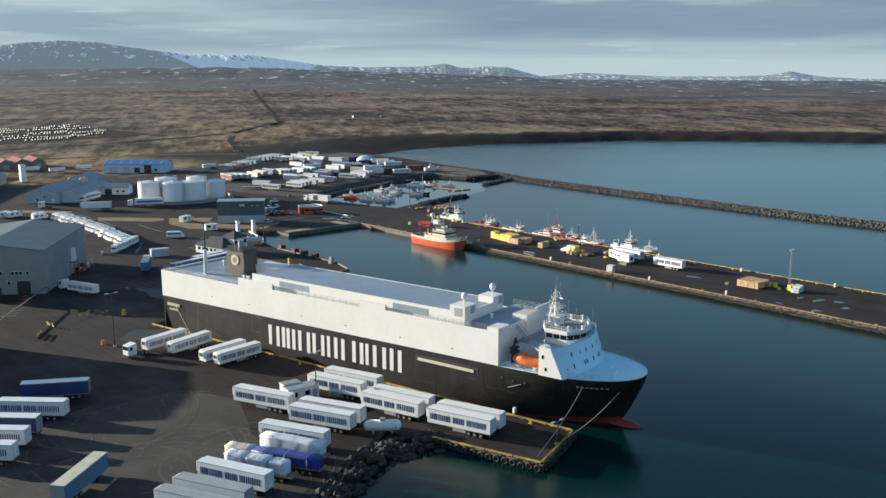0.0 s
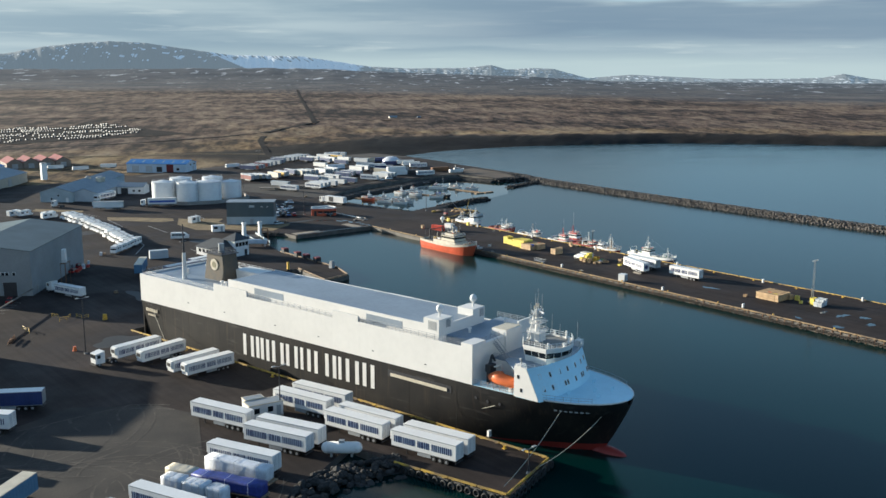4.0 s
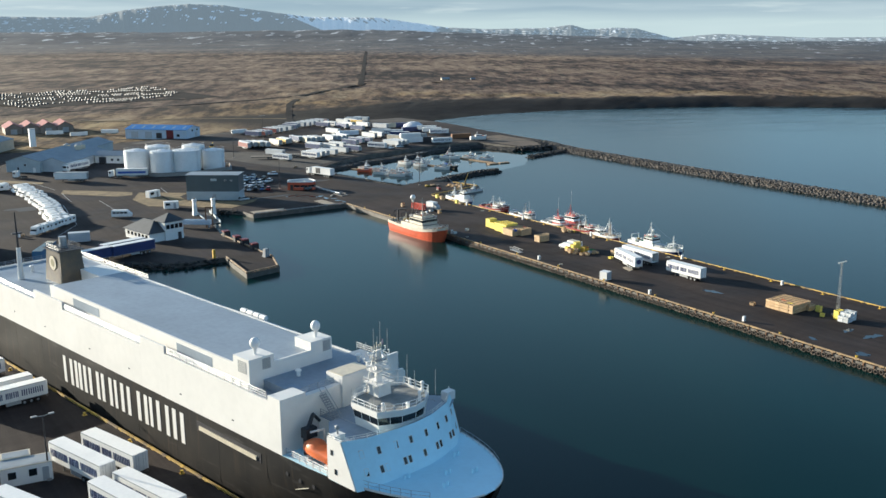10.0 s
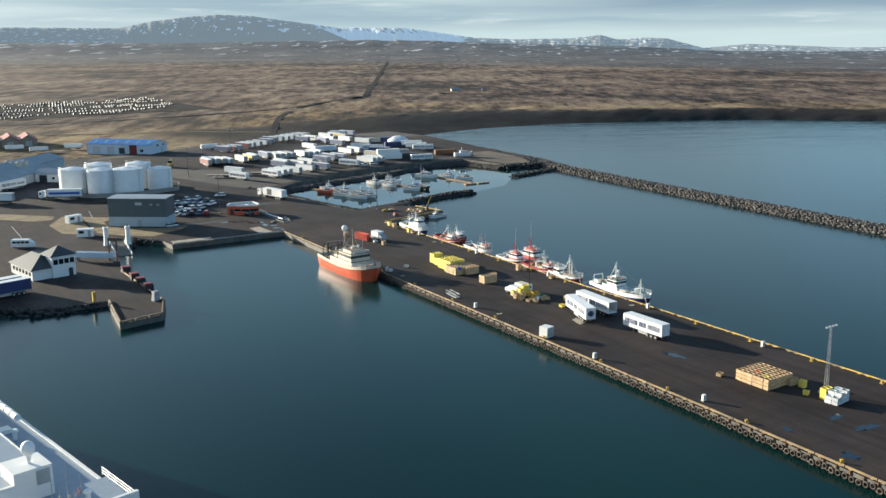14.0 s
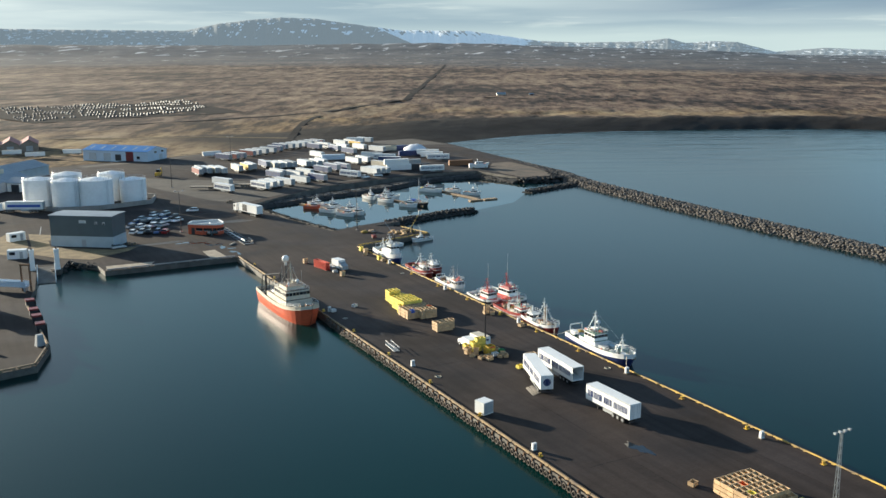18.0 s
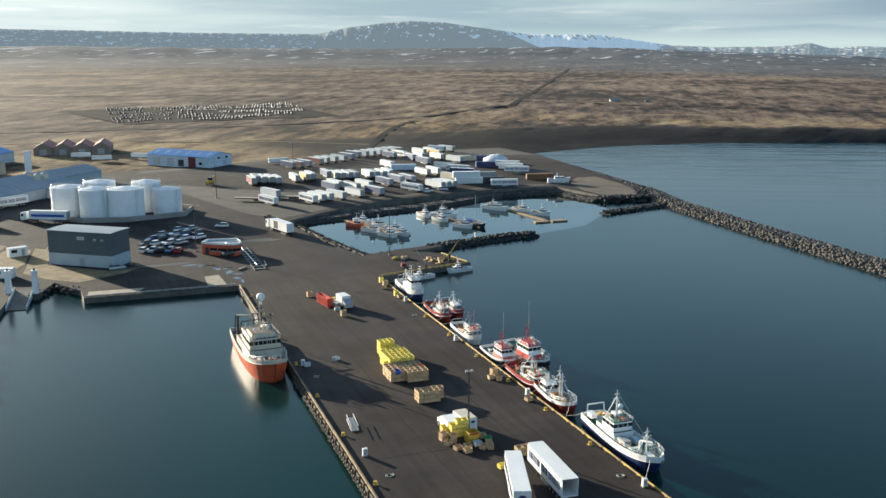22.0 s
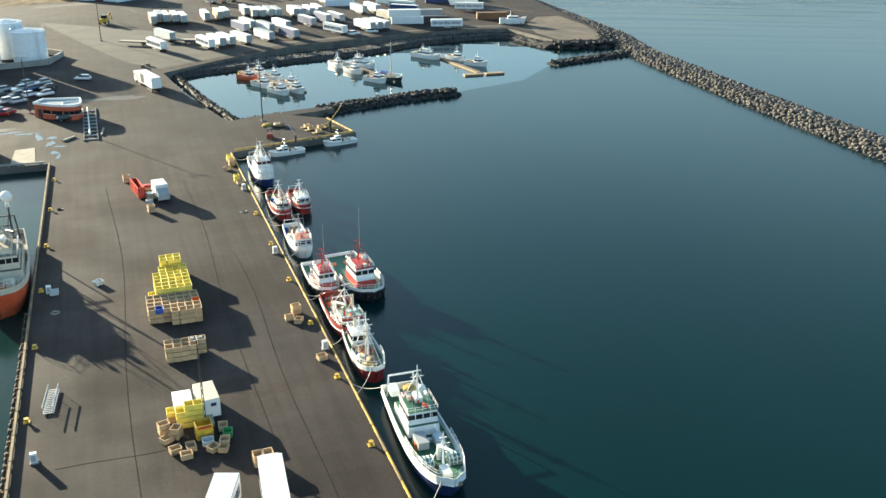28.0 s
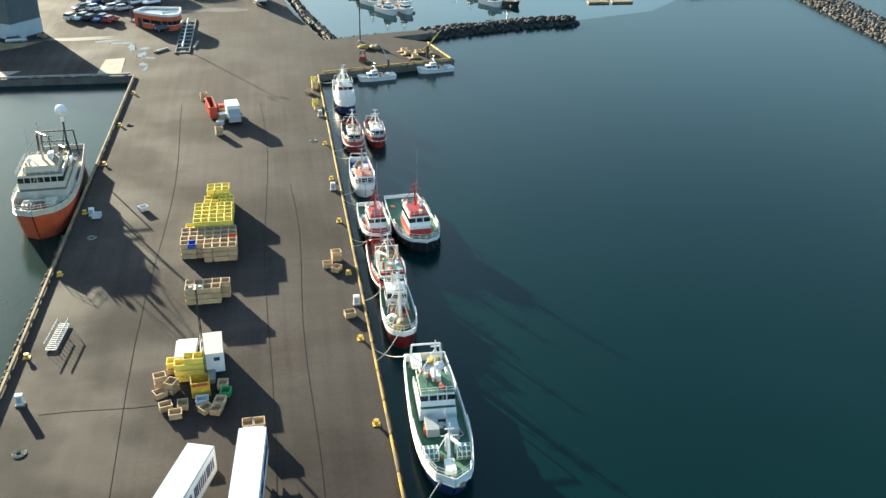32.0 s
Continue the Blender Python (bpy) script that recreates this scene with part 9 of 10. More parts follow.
building("farmhouse", 500, 648, -20, 10, 6, 2.7, 4.2, CREAM, ROOF_GREY, "lone white farmhouse out on the plain", "house", windows=tuple(("s", 1 + 2.4 * i, 2.0 + 2.4 * i, 1.0, 2.0, GLASS) for i in range(4)))
building("shed", 536, 636, -20, 5, 4, 2.0, 2.8, SLATE, ROOF_GREY, "small grey shed by the farmhouse", "shed")

si = thing("silo", on_ground(-58.6, 246), "tall white square silo tower", "silo")
bm = bm_new()
box(bm, -1.5, 1.5, -1.5, 1.5, 0, 9.6)
part("tower", bm, TANK_WHITE, si)
bm = bm_new()
box(bm, -1.65, 1.65, -1.65, 1.65, 9.6, 9.9)
part("cap", bm, GREY, si)
for x, y in ((-52.0, 176.0), (-49.6, 178.0), (-56.0, 181)):
    si = thing("silo", on_ground(x, y), "small pale cylindrical silo between warehouses", "silo", "small silos")
    bm = bm_new()
    rod(bm, (0, 0, 0), (0, 0, 7.2), 1.6, n=16)
    part("shell", bm, CREAM, si)
    bm = bm_new()
    rod(bm, (0, 0, 7.2), (0, 0, 8.0), 1.6, 0.2, n=16)
    part("cone", bm, GREY, si)


# ---- tank farm ----
def storage_tank(x, y, r, h):
    t = thing("storage_tank", on_ground(x, y), "white upright steel storage tank with rust streaks", "tank", "white storage tanks")
    bm = bm_new()
    rod(bm, (0, 0, -0.3), (0, 0, h), r, n=40)
    part("shell", bm, TANK_WHITE, t)
    bm = bm_new()
    rod(bm, (0, 0, h), (0, 0, h + 0.9), r + 0.05, 0.3, n=40)
    part("roof_cone", bm, TANK_WHITE, t)
    bm = bm_new()
    for z in (h * 0.25, h * 0.5, h * 0.75, h - 0.1):
        ring(bm, (0, 0, z), r + 0.02, 0.05, 2, 40, 4)
    part("weld_ring", bm, TANK_WHITE, t, kind="stuff")
    bm = bm_new()
    pts = [(r * 0.96 * math.cos(a), r * 0.96 * math.sin(a), h) for a in [2 * math.pi * k / 16 for k in range(17)]]
    fence(bm, pts, 1.0, 2, 3.0, 0.04)
    part("railing", bm, STEEL, t)
    bm = bm_new()
    a0 = radians(-60)
    for s in (-0.25, 0.25):
        rod(bm, (r * math.cos(a0) + 0.15 + s, r * math.sin(a0) - 0.15, 0), (r * math.cos(a0) + 0.15 + s, r * math.sin(a0) - 0.15, h + 0.8), 0.04, n=4)
    part("ladder", bm, STEEL, t)


for x, y, r, h in ((-40.5, 120.1, 5.6, 10.2), (-31.7, 111.8, 5.2, 10.2), (-21.3, 109.4, 6.2, 10.2), (-7.0, 112.6, 5.0, 8.9), (-13.6, 120.6, 5.2, 10.6), (-29.6, 123.4, 5.6, 11.0)):
    storage_tank(x, y, r, h)
bm = bm_new()
rim_ = [(-49, 116), (-36, 103), (-22, 99.5), (-2, 104), (2, 116), (-10, 130), (-38, 134)]
for (ax, ay), (bx, by) in zip(rim_, rim_[1:] + rim_[:1]):
    d = Vector((bx - ax, by - ay)).normalized()
    n_ = Vector((d.y, -d.x)) * 0.3
    z0 = min(ground_z(ax, ay), ground_z(bx, by))
    prism(bm, [(ax - n_.x, ay - n_.y), (bx - n_.x, by - n_.y), (bx + n_.x, by + n_.y), (ax + n_.x, ay + n_.y)], z0 - 0.5, z0 + 1.7)
solid("bund_wall", bm, CONCRETE, "low concrete bund wall round the tanks", "wall", kind="structure")


# ---- harbour office and ferry berth ----
def harbour_office():
    t = thing("harbour_office", on_ground(-80.6, -22.9, heading(-80.6, -22.9, -71.4, -21.0)), "white harbour office with dark hipped roofs and a lookout", "house")
    bm = bm_new()
    box(bm, -1.6, 7.2, 0.2, 15.0, -0.3, 3.0)
    wo = part("wall", bm, WHITE, t)
    bm = bm_new()
    ridge_ = [(2.8, 4.6, 6.0), (2.8, 10.6, 6.0)]
    c = [(-2.2, -0.4, 2.9), (7.8, -0.4, 2.9), (7.8, 15.6, 2.9), (-2.2, 15.6, 2.9)]
    vs, rv = [bm.verts.new(q) for q in c], [bm.verts.new(q) for q in ridge_]
    for f in ((vs[0], vs[1], rv[0]), (vs[1], vs[2], rv[1], rv[0]), (vs[2], vs[3], rv[1]), (vs[3], vs[0], rv[0], rv[1]), (vs[3], vs[2], vs[1], vs[0])):
        bm.faces.new(f)
    part("roof", bm, SLATE, t)
    bm = bm_new()
    box(bm, 3.6, 10.0, -0.5, 5.6, -0.3, 6.0)
    to = part("lookout", bm, WHITE, t)
    bm = bm_new()
    apex = bm.verts.new((6.8, 2.5, 8.3))
    vs = [bm.verts.new(q) for q in ((3.0, -1.1, 5.9), (10.6, -1.1, 5.9), (10.6, 6.2, 5.9), (3.0, 6.2, 5.9))]
    for k in range(4):
        bm.faces.new((vs[k], vs[(k + 1) % 4], apex))
    bm.faces.new(vs[::-1])
    part("lookout_roof", bm, SLATE, t)
    for k in range(4):
        g = bm_new()
        box(g, 4.0 + k * 1.5, 5.2 + k * 1.5, -0.56, -0.48, 3.6, 5.0)
        part("window", g, GLASS, to)
        g = bm_new()
        box(g, 9.98, 10.06, 0 + k * 1.4, 1.1 + k * 1.4, 3.6, 5.0)
        part("window", g, GLASS, to)
    for k in range(6):
        g = bm_new()
        box(g, -1.66, -1.58, 1.4 + k * 2.2, 2.6 + k * 2.2, 1.2, 2.3)
        part("window", g, GLASS, wo)
    g = bm_new()
    box(g, 8.0, 9.2, -0.56, -0.48, 0, 2.2)
    part("door", g, DARK, to)


harbour_office()
for x, y, s in ((-54.2, 12.6, 1), (-48.0, 10.6, -1)):
    t = thing("ramp_tower", on_ground(x, y, -5), "white painted ferry ramp hoist tower", "tower", "ferry ramp towers")
    bm = bm_new()
    loft(bm, [[(a * k, b * k, z) for a, b in ((-0.7, -0.8), (0.7, -0.8), (0.7, 0.8), (-0.7, 0.8))] for z, k in ((0, 1.15), (0.8, 1.0), (4.9, 0.8), (5.0, 1.0), (5.8, 1.0))], close=True)
    part("shaft", bm, WHITE, t)
    bm = bm_new()
    rod(bm, (0, 0, 5.6), (0, 0, 6.3), 0.25)
    part("sheave", bm, DARK, t)
t = thing("ferry_ramp", pose(-51.2, 8.6, 2.0, 6, 0, -6), "steel ferry link ramp between its towers", "ramp")
bm = bm_new()
box(bm, -2.2, 2.2, -8.5, 5.5, 0.0, 0.3)
part("deck_plate", bm, DARK_CONCRETE, t)
for s in (-1, 1):
    bm = bm_new()
    box(bm, s * 2.3 - 0.12, s * 2.3 + 0.12, -8.5, 5.5, 0.0, 1.1)
    part("girder", bm, LIGHT_CLAD, t)
t = thing("walkway_bridge", pose(-62.5, -8.0, QUAY, 0, 0, -40), "blue-white covered walkway bridge to the ferry berth", "bridge")
bm = bm_new()
box(bm, -6, 6, -0.9, 0.9, 1.2, 1.5)
box(bm, -6, 6, -0.9, -0.8, 1.5, 2.7)
box(bm, -6, 6, 0.8, 0.9, 1.5, 2.7)
part("span", bm, SHED_BLUE, t)
for x in (-5.4, 5.4):
    bm = bm_new()
    box(bm, x - 0.2, x + 0.2, -0.7, 0.7, 0, 1.2)
    part("trestle", bm, STEEL, t)
t = thing("gantry", pose(-58.0, -11.0, QUAY, 0, 0, -30), "rust-red steel portal at the ferry berth", "gantry")
for x in (-1.1, 1.1):
    bm = bm_new()
    box(bm, x - 0.18, x + 0.18, -0.18, 0.18, 0, 6.6)
    part("column", bm, RUST, t)
bm = bm_new()
box(bm, -1.3, 1.3, -0.2, 0.2, 6.6, 7.0)
part("beam", bm, RUST, t)
dolphin = thing("fender_dolphin", pose(-58.9, -27.0, 0), "dark rubber-faced mooring dolphin with a red cap", "dolphin", "mooring dolphins")
bm = bm_new()
box(bm, -0.9, 0.9, -0.9, 0.9, -3, 4.0)
part("column", bm, DARK, dolphin)
bm = bm_new()
box(bm, -1.0, 1.0, -1.0, 1.0, 4.0, 4.4)
part("cap", bm, DARK_RED, dolphin)
bm = bm_new()
box(bm, 0.9, 1.3, -0.7, 0.7, 0.2, 3.9)
part("fender_panel", bm, RUBBER, dolphin)
for y in (-36.0, -42.0, -49.0):
    copy_thing(dolphin, pose(-59.0, y, 0))
bm = bm_new()
box(bm, -0.9, 0.9, -0.7, 0.7, 0, 2.4, top=(0.3, 0.2))
solid("mooring_winch", bm, GREY, "grey mooring winch housing on the berth head", "winch", m=pose(-60.4, -60.6, QUAY, 0, 0, 15))
bm = bm_new()
box(bm, -0.35, 0.35, -0.35, 0.35, 0, 2.6)
solid("marker_post", bm, YELLOW, "square yellow marker post by the berth", "post", m=pose(-73.5, -53.6, QUAY))


# ---- vehicles of the town side ----
CAR_PAINTS = [surface("car paint " + n_, c, 0.25, 0.2, var=0.05, scale=1, bump=0) for n_, c in (("white", (0.72, 0.73, 0.74)), ("silver", (0.42, 0.44, 0.46)), ("black", (0.02, 0.02, 0.022)), ("blue", (0.05, 0.10, 0.22)), ("red", (0.35, 0.03, 0.03)), ("grey", (0.14, 0.15, 0.16)))]
CAR_WORDS = ("white", "silver", "black", "dark blue", "red", "grey")


def car(m, k, label=None):
    t = thing("car", m, label or CAR_WORDS[k] + " estate car parked on the asphalt", "car", "parked cars")
    bm = bm_new()
    loft(bm, [[(x, y, z) for y, z in ((-0.86, 0.28), (-0.9, 0.62), (-0.84, h), (0.84, h), (0.9, 0.62), (0.86, 0.28))] for x, h in ((-2.2, 0.82), (-2.1, 0.95), (0.9, 0.95), (1.9, 0.78), (2.2, 0.6))], close=True)
    bo = part("body", bm, CAR_PAINTS[k], t)
    bm = bm_new()
    loft(bm, [[(x, y, z) for x, y in ((x0, -w), (x1, -w), (x1, w), (x0, w))] for x0, x1, w, z in ((-2.05, 1.1, 0.82, 0.94), (-1.75, 0.35, 0.66, 1.48))], close=True)
    part("glasshouse", bm, GLASS, bo)
    bm = bm_new()
    box(bm, -1.72, 0.3, -0.64, 0.64, 1.48, 1.53)
    part("roof", bm, CAR_PAINTS[k], bo)
    wheels(t, (-1.35, 1.35), 0.78, 0.32, (CAR_WHEEL, CAR_RIM))
    return t


cars = [car(on_ground(-16.0 + 1.0 * k, 60, 0), k) for k in range(6)]
car_rnd = random.Random(21)
slot = 0
for row, (x0, y0, n, a) in enumerate(((-19.5, 50.6, 5, 62), (-18.6, 59.6, 4, 35), (-16.0, 66.0, 5, 35), (-12.0, 72.5, 4, 38), (-6.5, 78.5, 2, 38))):
    for i in range(n):
        k = (0, 1, 0, 1, 2, 1, 0, 0, 1, 5, 1, 3)[(slot * 5 + row) % 12]
        m = on_ground(x0 + i * (2.4 if row == 0 else 3.5), y0 - i * (1.0 if row == 0 else 0.55), a + 180 * (slot % 2) + car_rnd.uniform(-3, 3))
        if slot < 6:
            cars[slot].matrix_basis = m
        else:
            copy_thing(cars[k], m)
        slot += 1
copy_thing(cars[0], on_ground(7.5, 80, 160))
copy_thing(cars[1], on_ground(-28, 30.0, 10))
copy_thing(cars[2], on_ground(3.2, 36.2, 20))
copy_thing(cars[0], on_ground(98, 118.5 + 6, 20))
copy_thing(cars[4], on_ground(-127.0, -5.0, 45))
copy_thing(cars[4], on_ground(-131.0, -12.0, 45))
copy_thing(cars[4], on_ground(-159.4, -41.4, 60))


def motorhome(m):
    t = thing("motorhome", m, "white motorhome with dark cab windows in a curved row", "motorhome", "row of motorhomes")
    bm = bm_new()
    loft(bm, [[(x, y, z) for y, z in ((-1.1, 0.5), (-1.1, h), (1.1, h), (1.1, 0.5))] for x, h in ((-3.2, 2.75), (1.9, 2.85), (2.6, 2.7), (2.7, 2.1))], close=True)
    bo = part("body", bm, WHITE, t)
    bm = bm_new()
    loft(bm, [[(x, y, z) for y, z in ((-0.98, 0.45), (-0.98, h), (0.98, h), (0.98, 0.45))] for x, h in ((2.0, 2.0), (2.9, 1.5), (3.6, 1.15), (3.7, 0.7))], close=True)
    part("cab", bm, WHITE, t)
    for s in (-1, 1):
        for x0, x1 in ((-2.4, -1.2), (0.2, 1.2)):
            bm = bm_new()
            box(bm, x0, x1, s * 1.1 - 0.03, s * 1.1 + 0.03, 1.5, 2.15)
            part("window", bm, GLASS, bo)
    bm = bm_new()
    box(bm, 2.55, 2.95, -0.85, 0.85, 1.5, 2.0)
    part("windscreen", bm, GLASS, t)
    bm = bm_new()
    box(bm, -1.4, -0.6, -0.4, 0.4, 2.8, 2.95)
    part("roof_hatch", bm, GREY, bo)
    wheels(t, (-1.9, 2.5), 0.95, 0.36, (CAR_WHEEL, CAR_RIM))
    return t


rv = motorhome(on_ground(-94.6, 100, 200))
rv_rnd = random.Random(3)
for i in range(1, 20):
    s = i / 19
    copy_thing(rv, on_ground(-94.6 - 3.6 * s + 2.2 * math.sin(3.1 * s) + rv_rnd.uniform(-0.7, 0.7), 100 - 75 * s + rv_rnd.uniform(-0.5, 0.5), 200 - 14 * s + rv_rnd.uniform(-5, 5)))
for i in range(5):
    copy_thing(rv, on_ground(-107.0 + i * 3.0, 12.0 + i * 2.9 + rv_rnd.uniform(-0.5, 0.5), 225 + rv_rnd.uniform(-5, 5)))
for x, y, a in ((-112.0, 119, 20), (-108.4, 116.4, 20), (-102.0, 103.6, 10), (-100.6, 106.8, 12)):
    copy_thing(rv, on_ground(x, y, a))

bus = thing("minibus", on_ground(-76.6, 24.2, -30), "white minibus driving lane parked on open asphalt", "bus")
tagged(bus, "white minibus with dark side windows on open asphalt")
bm = bm_new()
loft(bm, [[(x, y, z) for y, z in ((-1.0, 0.4), (-1.02, 1.5), (-0.9, h), (0.9, h), (1.02, 1.5), (1.0, 0.4))] for x, h in ((-3.4, 2.5), (-3.2, 2.7), (2.0, 2.65), (2.9, 1.9), (3.5, 1.3))], close=True)
bo = part("body", bm, WHITE, bus)
for s in (-1, 1):
    for k in range(4):
        bm = bm_new()
        box(bm, -2.9 + k * 1.3, -1.8 + k * 1.3, s * 0.99 - 0.03, s * 0.99 + 0.03, 1.5, 2.15)
        part("window", bm, GLASS, bo)
wheels(bus, (-2.2, 2.2), 0.9, 0.36, (CAR_WHEEL, CAR_RIM))

boxt = thing("site_container", on_ground(-99.2, -7.2, -15), "pale grey site container on the asphalt", "container")
bm = bm_new()
box(bm, -3.2, 3.2, -1.3, 1.3, 0.1, 3.0)
part("body", bm, SHED_PALE, boxt)
bm = bm_new()
box(bm, -3.0, 3.0, -1.2, 1.2, 0, 0.1)
part("skid", bm, DARK, boxt)
for x, y, a, lab in ((-56.4, 31.0, -15, "white site cabin with a window strip"), (-54.4, 57.5, 20, "pale round-cornered service kiosk")):
    kc = thing("site_cabin", on_ground(x, y, a), lab, "cabin", "site cabins")
    bm = bm_new()
    box(bm, -2.6, 2.6, -1.2, 1.2, 0, 2.6)
    bo = part("body", bm, WHITE, kc)
    bm = bm_new()
    box(bm, -2.0, -0.4, -1.25, -1.2, 1.2, 2.1)
    part("window", bm, GLASS, bo)
    bm = bm_new()
    box(bm, 0.8, 1.7, -1.25, -1.2, 0.1, 2.1)
    part("door", bm, GREY, bo)

# lorries with trailers on the road by the tanks
road_tr = trailer("semi_trailer", on_ground(-46.6, 108.2, -28), "white semi-trailer with a blue stripe behind a lorry", side=WHITE, cooler=False, group="lorries on the road")
bm = bm_new()
box(bm, -6.0, 6.0, -1.34, -1.285, 2.0, 2.9)
part("side_stripe", bm, BLUE, road_tr)
copy_thing(cab0, on_ground(-54.4, 112.4, 152))
copy_thing(plain, on_ground(-71.4, 112.6, -32))
copy_thing(cab0, on_ground(-89.4, 133.6, 145))
copy_thing(near_white, on_ground(-61.0, 143.5, 35))
copy_thing(cab0, on_ground(-67.0, 139.0, 215))
copy_thing(steel_blue, on_ground(-113.6, -26.0, 60))
copy_thing(navy, on_ground(-91.5, -36.0, 14))
copy_thing(navy, on_ground(-93.2, -32.6, 14))
copy_thing(navy, on_ground(-104.6, -38.6, 14))

# parked lorry with a grey body by the marina
copy_thing(cab0, on_ground(22.5, 72.4, 104))
t = thing("box_lorry", on_ground(24.6, 63.6, -76), "white box lorry body with a dark open side", "lorry")
bm = bm_new()
box(bm, -6.2, 6.0, -1.28, 1.28, 1.15, 4.0)
part("body", bm, WHITE, t)
bm = bm_new()
box(bm, -3.6, -0.6, -1.32, -1.285, 1.4, 3.8)
part("side_opening", bm, DARK, t)
bm = bm_new()
box(bm, -6.0, 5.8, -0.6, 0.6, 0.8, 1.15)
part("chassis", bm, DARK, t)
wheels(t, (2.0, 3.3, 4.6), 1.05)

# ---- the trailer yard beyond the marina ----
yard = [trailer("semi_trailer", on_ground(139.0, 250.0, -76), "white refrigerated semi-trailer in the trailer yard", group="trailers in the far yard"),
        trailer("semi_trailer", on_ground(146.5, 252.0, -76), "white semi-trailer with a grey roof in the trailer yard", roof=GREY, cooler=False, group="trailers in the far yard"),
        trailer("curtain_trailer", on_ground(118.6, 240.0, -74), "blue curtain-sided trailer in the trailer yard", side=surface("deep blue curtain", (0.022, 0.05, 0.15), 0.5, var=0.2, scale=0.6), roof=WHITE, cooler=False, group="trailers in the far yard"),
        trailer("semi_trailer", on_ground(125.6, 243.0, -78), "white trailer with navy lettering in the trailer yard", marks=NAVY_TEXT, cooler=False, group="trailers in the far yard"),
        trailer("semi_trailer", on_ground(33.0, 169.0, -88), "dark red trailer in the trailer yard", side=DARK_RED, cooler=False, group="trailers in the far yard"),
        trailer("semi_trailer", on_ground(118.4, 151.0, -70), "cream-coloured trailer in the trailer yard", side=CREAM, cooler=False, group="trailers in the far yard"),
        trailer("curtain_trailer", on_ground(145.0, 241.0, -78), "yellow curtain-sided trailer in the trailer yard", side=YELLOW, cooler=False, group="trailers in the far yard")]


YARD_SIZE = Matrix.Scale(0.85, 4)
# end-on groups by the road: the near ends of the trailers
for x, y, k in ((35.7, 167.3, 1), (37.9, 165.0, 0), (41.1, 163.9, 5), (43.9, 161.4, 0), (52.5, 164.8, 5), (57.5, 166.4, 6), (60.4, 168.7, 0), (68.6, 172.7, 2), (70.7, 166.9, 5), (73.5, 166.0, 0), (76.9, 166.5, 1), (79.7, 165.6, 1),
                (86.2, 165.1, 0), (88.8, 164.2, 1), (92.3, 164.7, 0), (96.1, 166.9, 0)):
    copy_thing(yard[k], on_ground(x - 0.2, y + 6.3, -88) @ YARD_SIZE)
# the stepped row along the back road: the near ends again
for x, y, k in ((61.4, 210.4, 2), (65.6, 211.1, 4), (70.1, 213.9, 2), (77.4, 220.5, 4), (81.5, 223.7, 0), (86.6, 226.7, 1), (92.0, 229.7, 1), (97.8, 235.2, 2), (103.7, 243.5, 2), (108.3, 244.5, 1), (112.6, 245.6, 0), (117.7, 249.3, 0), (123.2, 252.9, 1), (127.1, 254.3, 0), (131.1, 255.7, 4)):
    copy_thing(yard[k], on_ground(x - 2.4, y + 5.8, -68) @ YARD_SIZE)
# the broadside groups: x, y, turn, kind
for x, y, a, k in ((61.2, 142.8, -75, 2), (64.6, 148.3, -78, 0), (69.7, 139.8, -77, 1), (76.1, 143.7, -75, 0), (75.3, 125.9, -74, 2), (66.4, 124.1, -73, 1), (58.1, 121.0, -71, 0), (45.8, 116.8, -75, 3), (49.6, 118.6, -75, 0), (52.9, 119.8, -75, 0),
                   (34.4, 133.7, -68, 0), (30.5, 117.7, -71, 3), (86.5, 147.9, -76, 2), (93.6, 153.4, -79, 2), (98.5, 152.6, -79, 2), (92.3, 128.7, -67, 3), (104.2, 132.7, -74, 0), (107.2, 133.2, -75, 0), (110.2, 133.7, -76, 0), (112.2, 170.2, -80, 1), (118.2, 171.8, -82, 0),
                   (126.5, 208.9, -78, 2), (132.2, 230.8, -84, 0), (140.1, 225.3, -80, 0), (143.6, 209.0, -72, 0), (129.1, 184.8, -50, 1), (129.4, 164.0, -42, 2), (131.6, 174.7, -46, 3), (160.6, 181.0, -28, 0), (157.7, 171.2, -28, 0), (156.3, 161.8, -26, 3), (133.6, 126.5, -16, 3),
                   (152.8, 259.2, -58, 0), (158.4, 258.3, -66, 0), (125.6, 226.6, -86, 2), (105.0, 201.6, -80, 0)):
    copy_thing(yard[k], on_ground(x, y, a) @ YARD_SIZE)
for t in yard:
    t.matrix_basis = t.matrix_basis @ YARD_SIZE
for x, y, z, lab, mt in ((123.2, 141.0, 0, "white", WHITE), (122.2, 141.6, 2.6, "white", WHITE), (136.0, 155.5, 0, "grey", GREY), (132.6, 139.6, 0, "dark", DARK), (157.8, 141.2, 0, "rust-red", RUST), (151.6, 214.6, 0, "tan", CREAM), (160.4, 212.6, 0, "dark", NAVY), (109.6, 190.5, 0, "pale blue", SHED_BLUE), (152.4, 186.6, 0, "dark", NAVY)):
    t = thing("shipping_container", on_ground(x, y, -14, z), lab + " steel shipping container in the yard", "container", "yard containers")
    bm = bm_new()
    box(bm, -6, 6, -1.22, 1.22, 0.0, 2.58)
    bo = part("body", bm, mt, t)
    bm = bm_new()
    for k in range(24):
        box(bm, -5.9 + k * 0.49, -5.65 + k * 0.49, -1.27, -1.22, 0.15, 2.45)
    part("corrugation", bm, mt, bo, kind="stuff")
bm = bm_new()
ball(bm, (0, 0, 0), 6.5, 0.62, 16, 9)
